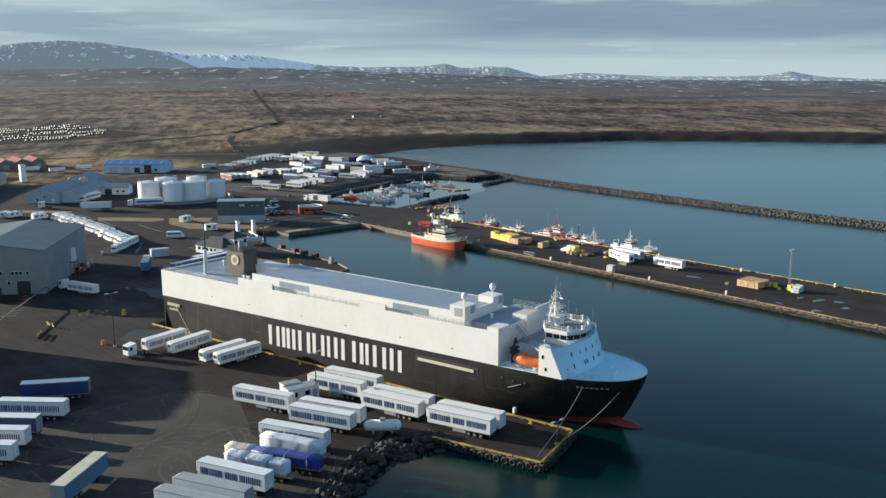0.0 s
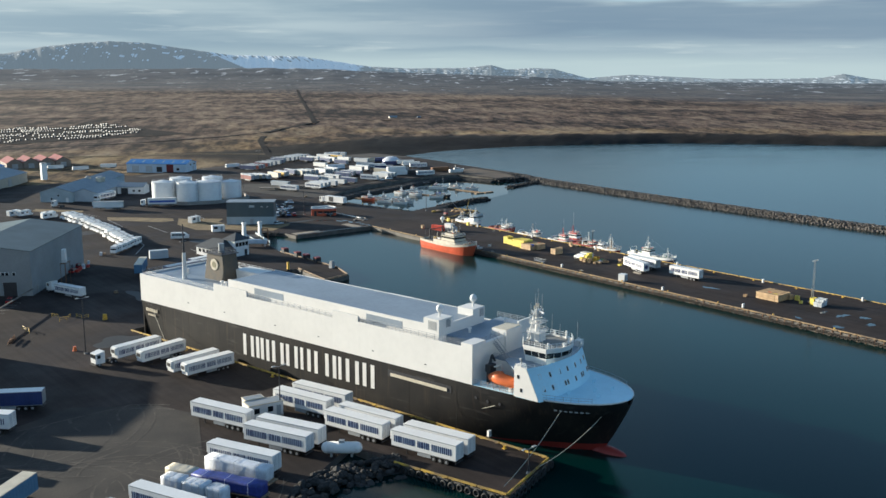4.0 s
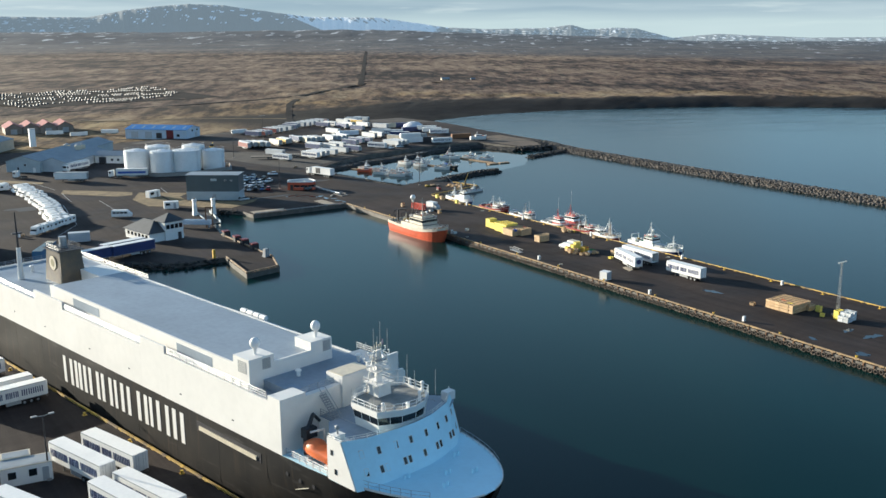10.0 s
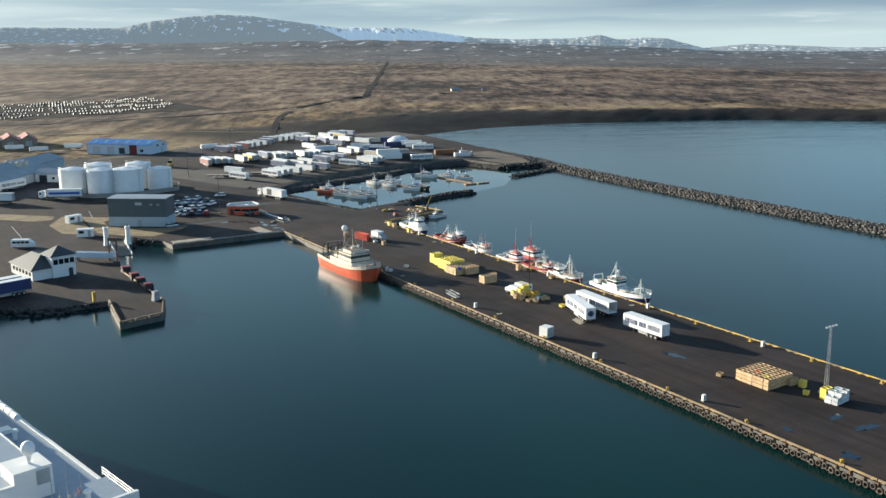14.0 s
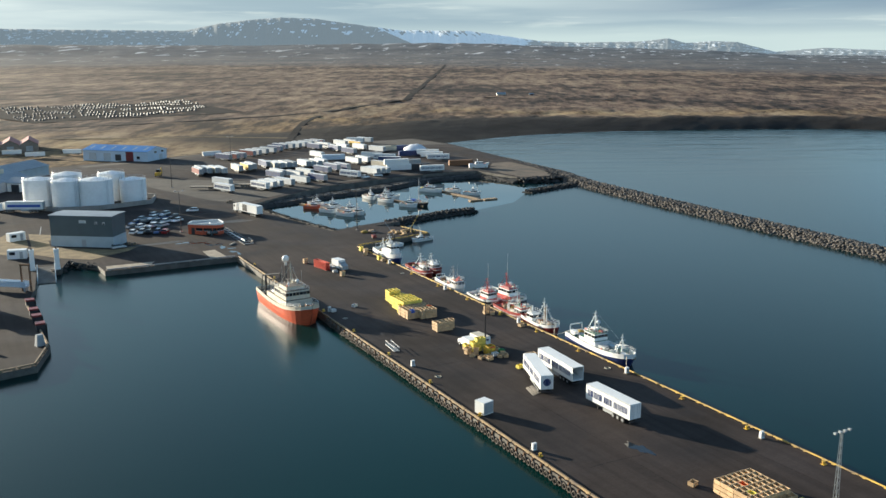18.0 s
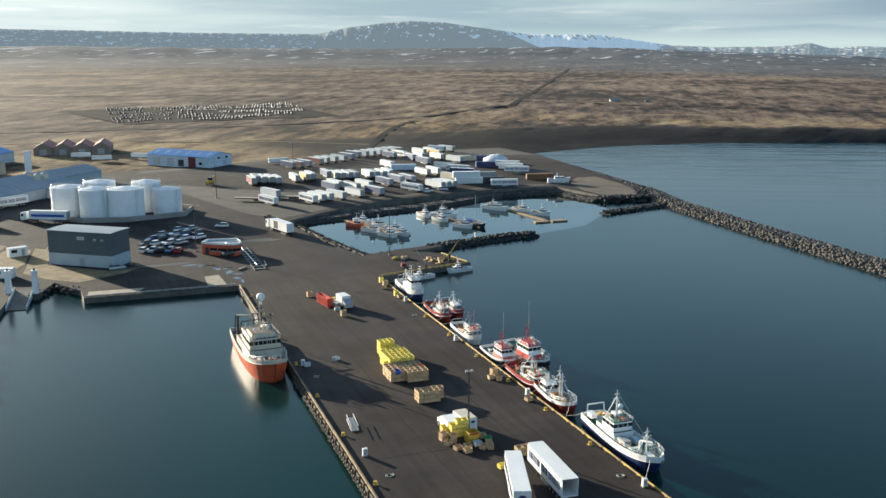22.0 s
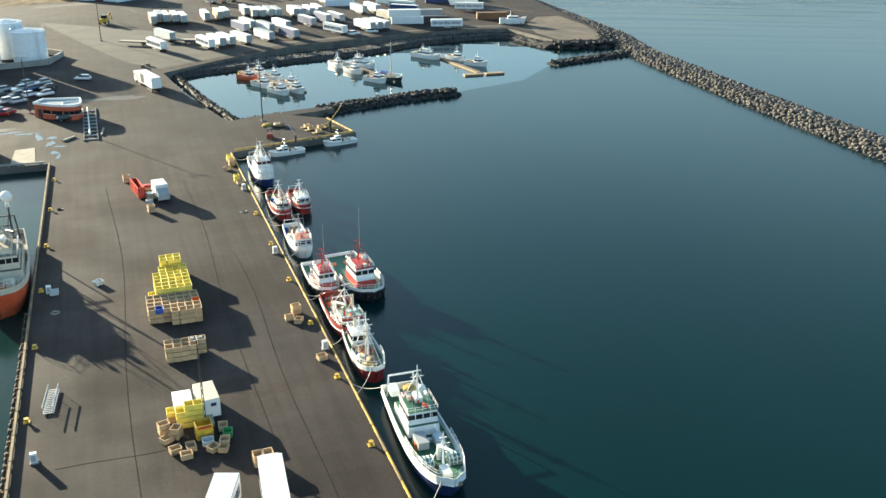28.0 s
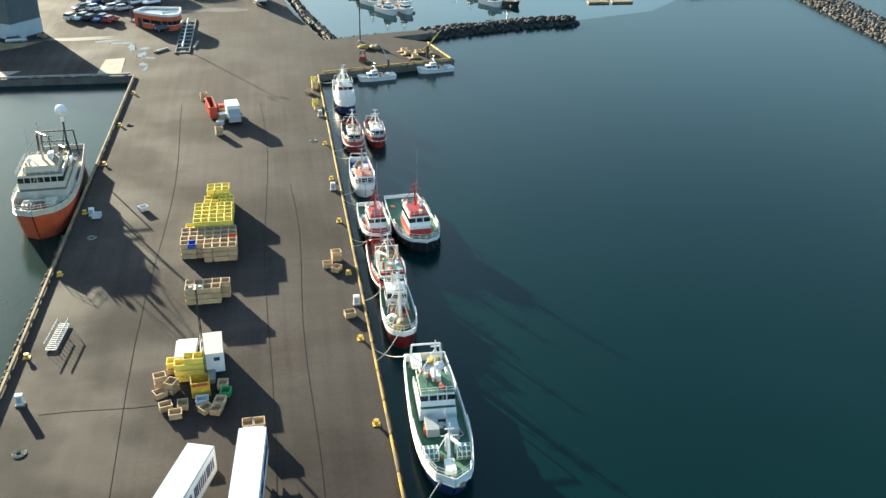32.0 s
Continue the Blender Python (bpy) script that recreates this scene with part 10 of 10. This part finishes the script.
for v in bm.verts:
    v.co += Vector((noise.noise(v.co * 0.6), noise.noise(v.co * 0.6 + Vector((7, 0, 0))), noise.noise(v.co * 0.5 + Vector((0, 9, 0))))) * 1.6
    v.co.z = max(-0.2, v.co.z)
solid("salt_mound", bm, FOIL, "mound of pale road salt under white film", "heap", m=on_ground(163, 200), smooth=True)
boat("motor_yacht", pose(160.5, 127.5, 4.4, 0, 0, -20), 11, 3.4, 1.5, WHITE, "white motor boat laid up ashore on blocks", "yacht", "boats ashore", deck_mat=WHITE, bulwark=0.3, rail=False, house=((-2.4, 2.4, 1.3, 1.5, 3.2, WHITE, WHITE, True),), mast=((-1.0, 3.2, 5.4, WHITE, 0.4),))
bm = bm_new()
for x in (-3, 0, 3):
    box(bm, x - 0.3, x + 0.3, -1.2, 1.2, 0, 0.75)
solid("boat_cradle", bm, WOOD, "timber blocks under a boat ashore", "cradle", m=on_ground(160.5, 127.5, -20))
t = thing("excavator", on_ground(16, 173, 62), "ochre yellow wheeled loader parked in the yard", "excavator")
bm = bm_new()
box(bm, -2.4, 1.6, -1.1, 1.1, 0.7, 2.0)
part("body", bm, YELLOW, t)
bm = bm_new()
box(bm, -0.8, 0.8, -0.8, 0.8, 2.0, 3.2)
part("cab", bm, GLASS, t)
bm = bm_new()
rod(bm, (1.4, 0, 1.8), (4.6, 0, 3.4), 0.25)
rod(bm, (4.6, 0, 3.4), (6.2, 0, 0.9), 0.2)
part("boom", bm, YELLOW, t)
wheels(t, (-1.5, 1.2), 1.0)
for x, y, a in ((-35.0, 298, -6), (-25, 281, -6), (-5.5, 284.5, -30), (58, 235, 5)):
    copy_thing(yard[0 if x > -10 else 1], on_ground(x, y, a) @ YARD_SIZE)


# ---- ground markings, patches and roads ----
def patch(name, pts, mat, label, category, lift=0.03, kind="structure"):
    bm = bm_new()
    f = bm.faces.new([bm.verts.new((x, y, ground_z(x, y) + lift)) for x, y in pts])
    bmesh.ops.triangulate(bm, faces=[f])
    if sum(g.normal.z for g in bm.faces) < 0:
        bmesh.ops.reverse_faces(bm, faces=bm.faces)
    me = bpy.data.meshes.new(name)
    bm.to_mesh(me)
    bm.free()
    me.materials.append(mat)
    return tagged(new(name, me), label, category, kind=kind)


patch("grass_verge", [(-50, 66), (-52, 34), (-46, 25), (-38, 18), (-26, 25), (-22, 30), (-30, 29), (-46, 42), (-45.5, 52), (-40, 58)], DRY_GRASS, "strip of dry tan grass by the workshop", "grass")
patch("grass_island", [(-63, 56), (-62, 40), (-56, 34), (-52, 46), (-51, 64), (-56, 70)], DRY_GRASS, "dry grass traffic island", "grass")
patch("grass_island", [(-83, 84), (-66, 66), (-60, 66), (-58, 72), (-70, 84), (-80, 92)], DRY_GRASS, "dry grass traffic island", "grass")
patch("grass_verge", [(-102, 128), (-84, 112), (-82, 116), (-98, 134)], DRY_GRASS, "dry grass verge by the harbour road", "grass")
for k, pts in enumerate(([(-35.8, 6.9), (-22.3, 6.2), (-25, 1.9), (-36.2, 1.9)], [(-6.8, 12.8), (-2.9, 13.3), (-2.4, 1.4), (-7.2, 1.4)])):
    patch("concrete_slab", pts, surface("pale timber and concrete slab", (0.38, 0.31, 0.23), 0.85, var=0.25, scale=0.6) if k == 0 else bpy.data.materials["pale timber and concrete slab"], "pale concrete slab set in the dock edge", "slab", 0.05)
patch("gravel_yard", [(20, 100), (29, 88), (45, 98), (74, 115.5), (109, 123), (140, 126.5), (157, 123), (168, 96), (184, 104), (198, 226), (194, 264), (110, 264), (42, 242), (-10, 228), (-6, 180), (10, 130)], GRAVEL, "dark gravel ground of the trailer yard", "gravel", 0.02)
patch("gravel_yard", [(-162, -150), (-176, -140), (-206, -150), (-215, -190), (-205, -222), (-172, -205), (-166, -178), (-158, -160)], GRAVEL, "tyre-marked dark gravel of the truck yard", "gravel", 0.02)
STRIPE = [(-86.4, 116.3, -82.6, 94.3), (-82.3, 84.9, -83.7, 65.1), (-74.1, 61.4, -74.5, 40.5), (-45.0, 76.4, -46.9, 62.6), (-82.7, 1.6, -83.5, -11.8), (-93.0, 20.0, -88.0, 60.0), (-93.4, 19.6, -103, 4.6)]
for ax, ay, bx, by in STRIPE:
    d = Vector((bx - ax, by - ay)).normalized() * 0.12
    n_ = Vector((d.y, -d.x))
    patch("road_marking", [(ax + n_.x, ay + n_.y), (bx + n_.x, by + n_.y), (bx - n_.x, by - n_.y), (ax - n_.x, ay - n_.y)], LINE_WHITE, "worn white road marking on asphalt", "marking", 0.035)

bpy.context.view_layer.update()
GROUND = bpy.data.objects["ground"]


def land_z(x, y):
    hit, place, _, _ = GROUND.ray_cast(Vector((x, y, 900)), Vector((0, 0, -1)))
    return place.z if hit else 4.8


def track(name, pts, width, mat, label, lift=0.12):
    bm = bm_new()
    rows = []
    for a, b in zip(pts, pts[1:]):
        a, b = Vector(a), Vector(b)
        n = max(2, int((b - a).length / 18))
        nrm = Vector(((b - a).y, -(b - a).x)).normalized() * width / 2
        for i in range(n + (b == Vector(pts[-1]))):
            q = a.lerp(b, i / n)
            z = max(land_z(q.x, q.y), land_z(q.x + nrm.x, q.y + nrm.y), land_z(q.x - nrm.x, q.y - nrm.y)) + lift
            rows.append([(q.x - nrm.x, q.y - nrm.y, z - 0.4), (q.x - nrm.x, q.y - nrm.y, z), (q.x + nrm.x, q.y + nrm.y, z), (q.x + nrm.x, q.y + nrm.y, z - 0.4)])
    loft(bm, rows)
    return solid(name, bm, mat, label, "road", kind="structure")


DIRT = surface("dark dirt road", (0.062, 0.056, 0.051), 1.0, var=0.3, scale=0.1, fine=1, spec=0.03)
PALE_DIRT = surface("pale dirt track", (0.26, 0.20, 0.13), 1.0, var=0.3, scale=0.1, fine=1, spec=0.03)
track("road_north", [(380, 640), (560, 940), (800, 1345), (1144, 1920)], 6.5, DIRT, "straight dark road running inland over the plain")
track("road_inland", [(-700, 1120), (-300, 1050), (118, 958), (386, 716), (520, 545), (640, 400)], 6, DIRT, "dark road crossing the lava plain")
track("road_harbour", [(-420, 560), (-120, 480), (60, 470), (230, 500), (385, 640)], 7, DIRT, "dark road past the car storage lot")
track("farm_track", [(122, 292), (132, 318), (180, 415), (215, 470)], 5, DIRT, "dark dirt track up from the yard")
track("farm_track", [(-180, 380), (-60, 392), (20, 372), (90, 350), (132, 322)], 4, PALE_DIRT, "pale dirt track behind the harbour")
track("storage_lot", [(-26, 612), (60, 634), (168, 640)], 190, DIRT, "dark gravel of the car storage lot", 0.2)


def stored_cars(seed):
    """Hundreds of cars in broken rows on the far storage lot, as one mesh."""
    rnd = random.Random(seed)
    bm = bm_new()
    for row in range(13):
        gap = rnd.uniform(0, 6)
        for i in range(62):
            x = -8 + i * 2.9 + rnd.uniform(-0.3, 0.3)
            y = 545 + row * 14.5 + 0.16 * x + rnd.uniform(-0.8, 0.8)
            if math.sin(i * 0.23 + gap) + 0.6 * math.sin(i * 0.61 + row) < -0.15 or rnd.random() < 0.22 or (row < 4 and i > 44 + row * 4) or (row in (3, 7) and i > 12):
                continue
            z = land_z(x, y) + 0.2
            box(bm, x - 0.9, x + 0.9, y - 2.1, y + 2.1, z, z + 0.85, top=(0.06, 0.1))
            box(bm, x - 0.75, x + 0.75, y - 1.5, y + 0.6, z + 0.85, z + 1.45, top=(0.1, 0.3))
    return bm


STORED = surface("stored car paint", (0.055, 0.059, 0.065), 0.6, var=0.1, scale=1, bump=0, island=0.9)
solid("stored_cars", stored_cars(4), STORED, "hundreds of pale cars in rows on a storage lot", "cars", kind="stuff")


# ---- wear on the made ground ----
def ribbon(bm, pts, width, lift):
    rows = []
    for i, (x, y) in enumerate(pts):
        (ax, ay), (bx, by) = pts[max(0, i - 1)], pts[min(len(pts) - 1, i + 1)]
        d = Vector((bx - ax, by - ay)).normalized()
        k = width / 2 * (0.7 + 0.6 * abs(noise.noise(Vector((x * 0.2, y * 0.2, 0)))))
        z = ground_z(x, y) + lift
        rows.append([(x - d.y * k, y + d.x * k, z), (x + d.y * k, y - d.x * k, z)])
    loft(bm, rows)


def arc(cx, cy, r, a0, a1, n=26):
    return [(cx + r * math.cos(radians(a0 + (a1 - a0) * k / n)), cy + r * math.sin(radians(a0 + (a1 - a0) * k / n))) for k in range(n + 1)]


rut_rnd = random.Random(31)
bm = bm_new()
for k in range(46):
    cx, cy, r = -186 + rut_rnd.uniform(-20, 24), -168 + rut_rnd.uniform(-30, 26), rut_rnd.uniform(7, 30)
    a0 = rut_rnd.uniform(0, 360)
    for off in (0, 2.1):
        pts = [p for p in arc(cx, cy, r + off, a0, a0 + rut_rnd.uniform(50, 130)) if -212 < p[0] < -160 and -212 < p[1] < -146]
        if len(pts) > 4:
            ribbon(bm, pts, rut_rnd.uniform(0.25, 0.6), 0.024 + 0.0004 * k)
solid("tyre_marks", bm, RUTS, "curved tyre ruts in the dark gravel", "tyre marks", kind="stuff")
bm = bm_new()
for k in range(40):
    x, y = rut_rnd.uniform(10, 190), rut_rnd.uniform(140, 250)
    a = radians(rut_rnd.uniform(-80, -50))
    pts = [(x + math.cos(a) * d + 1.5 * math.sin(d * 0.15 + k), y + math.sin(a) * d) for d in range(0, 36, 4)]
    if all(20 < p[0] < 185 and 142 < p[1] < 250 for p in pts):
        ribbon(bm, pts, 0.7, 0.026 + 0.0004 * k)
solid("tyre_marks", bm, RUTS, "tyre ruts between parked trailers", "tyre marks", kind="stuff")

# tar seams and damp stains of the pier
seams = [[(28.8 + 0.4 * math.sin(k * 0.9) + 0.3 * math.sin(k * 0.37), -60 - 8 * k) for k in range(20)]]
seams += [[(x + 0.5 * math.sin(k * 0.7 + x) + 0.4 * math.sin(k * 0.31), -20 - 9 * k) for k in range(24)] for x in (24.9, 11.2)]
seams += [[(3.2 + 3 * i, y0 + 0.2 * math.sin(i * 1.3 + y0)) for i in range(5)] for y0 in (-112.5, -163)]
for pts in seams:
    ribbon(b := bm_new(), pts, 0.09, 0.012)
    solid("tar_seam", b, TAR, "black tar seam across the pier asphalt", "seam", "tar seams", kind="structure")
for k, (x, y, rx, ry) in enumerate(((-100, 60, 7, 4), (-72, 10, 4, 8), (-126, -60, 4, 9), (-150, -100, 7, 4), (14, 55, 9, 2), (-16, 31, 9, 1.4))):
    pts = []
    for i in range(40):
        t = 2 * math.pi * i / 40
        w_ = 1 + 0.22 * math.sin(3 * t + k) + 0.12 * math.sin(5 * t + 2 * k)
        pts.append((x + rx * w_ * math.cos(t), y + ry * w_ * math.sin(t)))
    patch("damp_stain", pts, WET, "damp dark stain on the asphalt", "stain", 0.008)


# ---- loose things on the quays ----
BEAM_WOOD = surface("weathered pale beam", (0.36, 0.31, 0.25), 0.85, var=0.3, scale=1.5)
rails = thing("slip_rails", on_ground(0, 0), "long pale mast laid between two dark steel rails", "rails")
for x in (7.2, 10.1):
    part("rail", box(bm_new(), x - 0.14, x + 0.14, 15.2, 46.0, 0.0, 0.3), DARK, rails)
for k in range(9):
    part("crossbar", box(bm_new(), 7.2, 10.1, 16 + 3.4 * k, 16.25 + 3.4 * k, 0.05, 0.25), GREY, rails)
part("laid_mast", rod(bm_new(), (8.5, 19.5, 0.5), (8.2, 46.0, 0.5), 0.2, 0.12, n=8), WHITE, rails)
for x, y, a, ln in ((4.2, 18.6, 40, 3.0), (3.6, 17.6, 46, 2.6), (11.2, 22.0, 84, 6)):
    solid("timber_beam", box(bm_new(), -ln / 2, ln / 2, -0.22, 0.22, 0.0, 0.35, top=(0.02, 0.03)), BEAM_WOOD, "pale beam lying on the asphalt", "beam", "laid-out beams", m=on_ground(x, y, a))
# rain water standing in the hollows
for k, (x, y, rx, ry) in enumerate(((-8.6, 28.0, 2.6, 0.7), (-5.0, 25.8, 2.2, 0.8), (-2.4, 21.8, 0.9, 2.4), (0.4, 20.6, 1.5, 0.9), (0.2, 15.6, 0.8, 2.2), (2.2, 12.8, 1.0, 0.8), (1.2, 8.0, 1.2, 1.0), (2.0, 4.6, 0.5, 1.4),
                                    (13.3, -199.0, 1.4, 0.9), (13.7, -204.4, 2.2, 1.0), (16.1, -209.6, 1.5, 1.1), (2.2, -197.7, 0.7, 1.0), (1.6, -209.4, 0.9, 1.8), (14.3, -161.2, 1.0, 2.4), (10.6, -214.0, 2.0, 0.8))):
    pts = []
    for i in range(40):
        t = 2 * math.pi * i / 40
        w_ = 1 + 0.3 * math.sin(2 * t + k * 1.7) + 0.2 * math.sin(5 * t + 2 * k) + 0.12 * math.sin(9 * t + k)
        pts.append((x + rx * w_ * math.cos(t), y + ry * w_ * math.sin(t)))
    patch("puddle", pts, PUDDLE, "shallow rain puddle on the asphalt", "puddle", 0.016)
bar = thing("barrier", on_ground(-155.1, -66.7, 118), "yellow tubular steel barrier by the quay", "barrier", "yellow barriers")
for x in (-1.1, 1.1):
    part("post", rod(bm_new(), (x, 0, 0), (x, 0, 1.0), 0.06, n=6), YELLOW, bar)
for z in (0.5, 1.0):
    part("rail", rod(bm_new(), (-1.1, 0, z), (1.1, 0, z), 0.05, n=6), YELLOW, bar)
for x, y, a in ((-154.6, -71.6, 20), (-152.4, -70.0, 55), (-150.2, -71.2, 110), (-149.0, -73.2, 30), (-165.6, -75.0, 95), (-165.2, -77.4, 80)):
    copy_thing(bar, on_ground(x, y, a))
# kerb, bays and stacked hurdles before the warehouse
run = thing("parking_kerb", on_ground(0, 0), "raised concrete kerb beside the warehouse parking bays", "kerb", kind="structure")
k0, k1 = Vector((-178.5, -73.0)), Vector((-152.6, -39.6))
turn = math.degrees(math.atan2((k1 - k0).y, (k1 - k0).x))
stone = mesh_of("kerb_stone", box(bm_new(), -1.28, 1.28, -0.3, 0.3, 0, 0.2, top=(0.02, 0.04)), DARK_CONCRETE)
for i in range(16):
    q = k0.lerp(k1, (i + 0.5) / 16)
    piece("kerb_stone", stone, run, on_ground(q.x, q.y, turn))
side = (k1 - k0).normalized()
for i in range(7):
    q = k1 - side * (6 + 3.0 * i)
    p2 = q + Vector((-side.y, side.x)) * 5.4
    ribbon(b := bm_new(), [tuple(q.lerp(p2, s)) for s in (0.2, 0.6, 1.0)], 0.16, 0.03)
    solid("bay_line", b, LINE_WHITE, "worn white line of a parking bay", "marking", "parking bay lines", kind="structure")
for i in range(6):
    h_ = thing("hurdle", on_ground(-172.4 + 0.5 * i, -85.4 + 0.75 * i, 66 + 7 * (i % 3)), "orange-brown timber trestle stacked in a row", "trestle", "stacked trestles")
    for s in (-0.8, 0.8):
        part("leg", rod(bm_new(), (s, -0.25, 0), (s, 0, 0.95), 0.05, n=5), RUST, h_)
        part("leg", rod(bm_new(), (s, 0.25, 0), (s, 0, 0.95), 0.05, n=5), RUST, h_)
    for z in (0.55, 0.95):
        part("board", box(bm_new(), -1.1, 1.1, -0.04, 0.04, z - 0.12, z + 0.04), RUST, h_)
for x, y, r_, mt, lb in ((-161.8, -101.4, 0.5, ORANGE, "orange mooring buoy lying on the asphalt"), (-160.3, -114.0, 0.45, DARK, "black rubber buoy standing on the asphalt"), (-145.4, -77.6, 0.7, YELLOW, "yellow drum beside the quay kerb")):
    solid("buoy" if mt is not YELLOW else "drum", rod(bm_new(), (0, 0, 0), (0, 0, r_ * 2.2), r_, r_ * 0.7, n=12), mt, lb, "buoy" if mt is not YELLOW else "drum", m=on_ground(x, y))


def pallet_load(x, y, a, mat, h, label):
    t = thing("pallet_load", on_ground(x, y, a), label, "pallet", "pallet loads")
    for k in range(3):
        part("runner", box(bm_new(), -0.6, 0.6, -0.42 + k * 0.38, -0.34 + k * 0.38, 0, 0.1), WOOD, t)
    part("deck", box(bm_new(), -0.6, 0.6, -0.42, 0.42, 0.1, 0.15), WOOD, t)
    b = box(bm_new(), -0.56, 0.56, -0.4, 0.4, 0.15, 0.15 + h, top=(0.04, 0.04))
    part("load", b, mat, t)
    return t


pl_red = pallet_load(-127.6, -8.9, 50, RED, 0.9, "pallet with red wrapped goods beside the warehouse")
pl_white = pallet_load(-126.0, -6.6, 40, FOIL, 1.2, "pallet with white wrapped goods beside the warehouse")
pl_wood = pallet_load(-124.4, -4.2, 60, WOOD, 0.6, "pallet with a low brown load")
load_rnd = random.Random(12)
for x, y in ((-128.8, -10.8), (-126.4, -8.4), (-124.6, -7.2), (-130.0, -12.6), (-122.6, -2.4)):
    copy_thing(load_rnd.choice((pl_red, pl_red, pl_white)), on_ground(x, y, load_rnd.uniform(20, 80)))
for x, y in ((-113.6, 10.1), (-112.0, 11.4), (-131.4, -49.5), (-24.0, 34.4), (-22.6, 33.0), (24.4, 92.0), (26.0, 93.4)):
    copy_thing(pl_wood if load_rnd.random() < 0.6 else pl_white, on_ground(x, y, load_rnd.uniform(0, 90)))

# boards by the pier trailers
for k in range(6):
    solid("timber_board", box(bm_new(), -1.9, 1.9, -0.11, 0.11, 0, 0.08), BEAM_WOOD, "loose pale board lying beside a trailer", "board", "loose boards", m=on_ground(13.2 + 0.33 * k, -133.0 + 0.1 * k, 75 + 3 * (k % 3)))
patch("gravel_strip", [(176, 140), (166, 127), (161, 108), (163, 94), (176, 90), (181, 96), (186, 118), (186, 140)], RUBBLE, "brown rubble and sand at the breakwater root", "gravel", 0.05)

# hoses and ropes left on the pier
for k in range(6):
    x0, y0 = (33.2, -20 - k * 22) if k % 2 else (2.6, -30 - k * 22)
    b = bm_new()
    last = None
    for i in range(40):
        t = i * 0.5
        q = Vector((x0 + (0.25 + 0.012 * i) * math.cos(t) * 0.9, y0 + (0.25 + 0.012 * i) * math.sin(t), QUAY + 0.05))
        if last is not None:
            rod(b, last, q, 0.03, n=4)
        last = q
    solid("rope_coil", b, ROPE if k % 3 else RUBBER, "mooring rope lying in a loose coil", "rope", "rope coils")

copy_thing(cars[0], on_ground(105.3, 126.5, -20))
for x, y, a in ((25.1, 128.0, -30), (38.7, 127.4, -25)):
    ft = thing("flatbed_trailer", on_ground(x, y, a), "empty skeletal trailer with a timber bed", "trailer", "empty flatbeds")
    part("bed", box(bm_new(), -6.2, 6.2, -1.2, 1.2, 1.1, 1.3), BEAM_WOOD, ft)
    part("chassis", box(bm_new(), -6.0, 6.0, -0.5, 0.5, 0.8, 1.1), DARK, ft)
    wheels(ft, (2.4, 3.7, 5.0), 1.05)
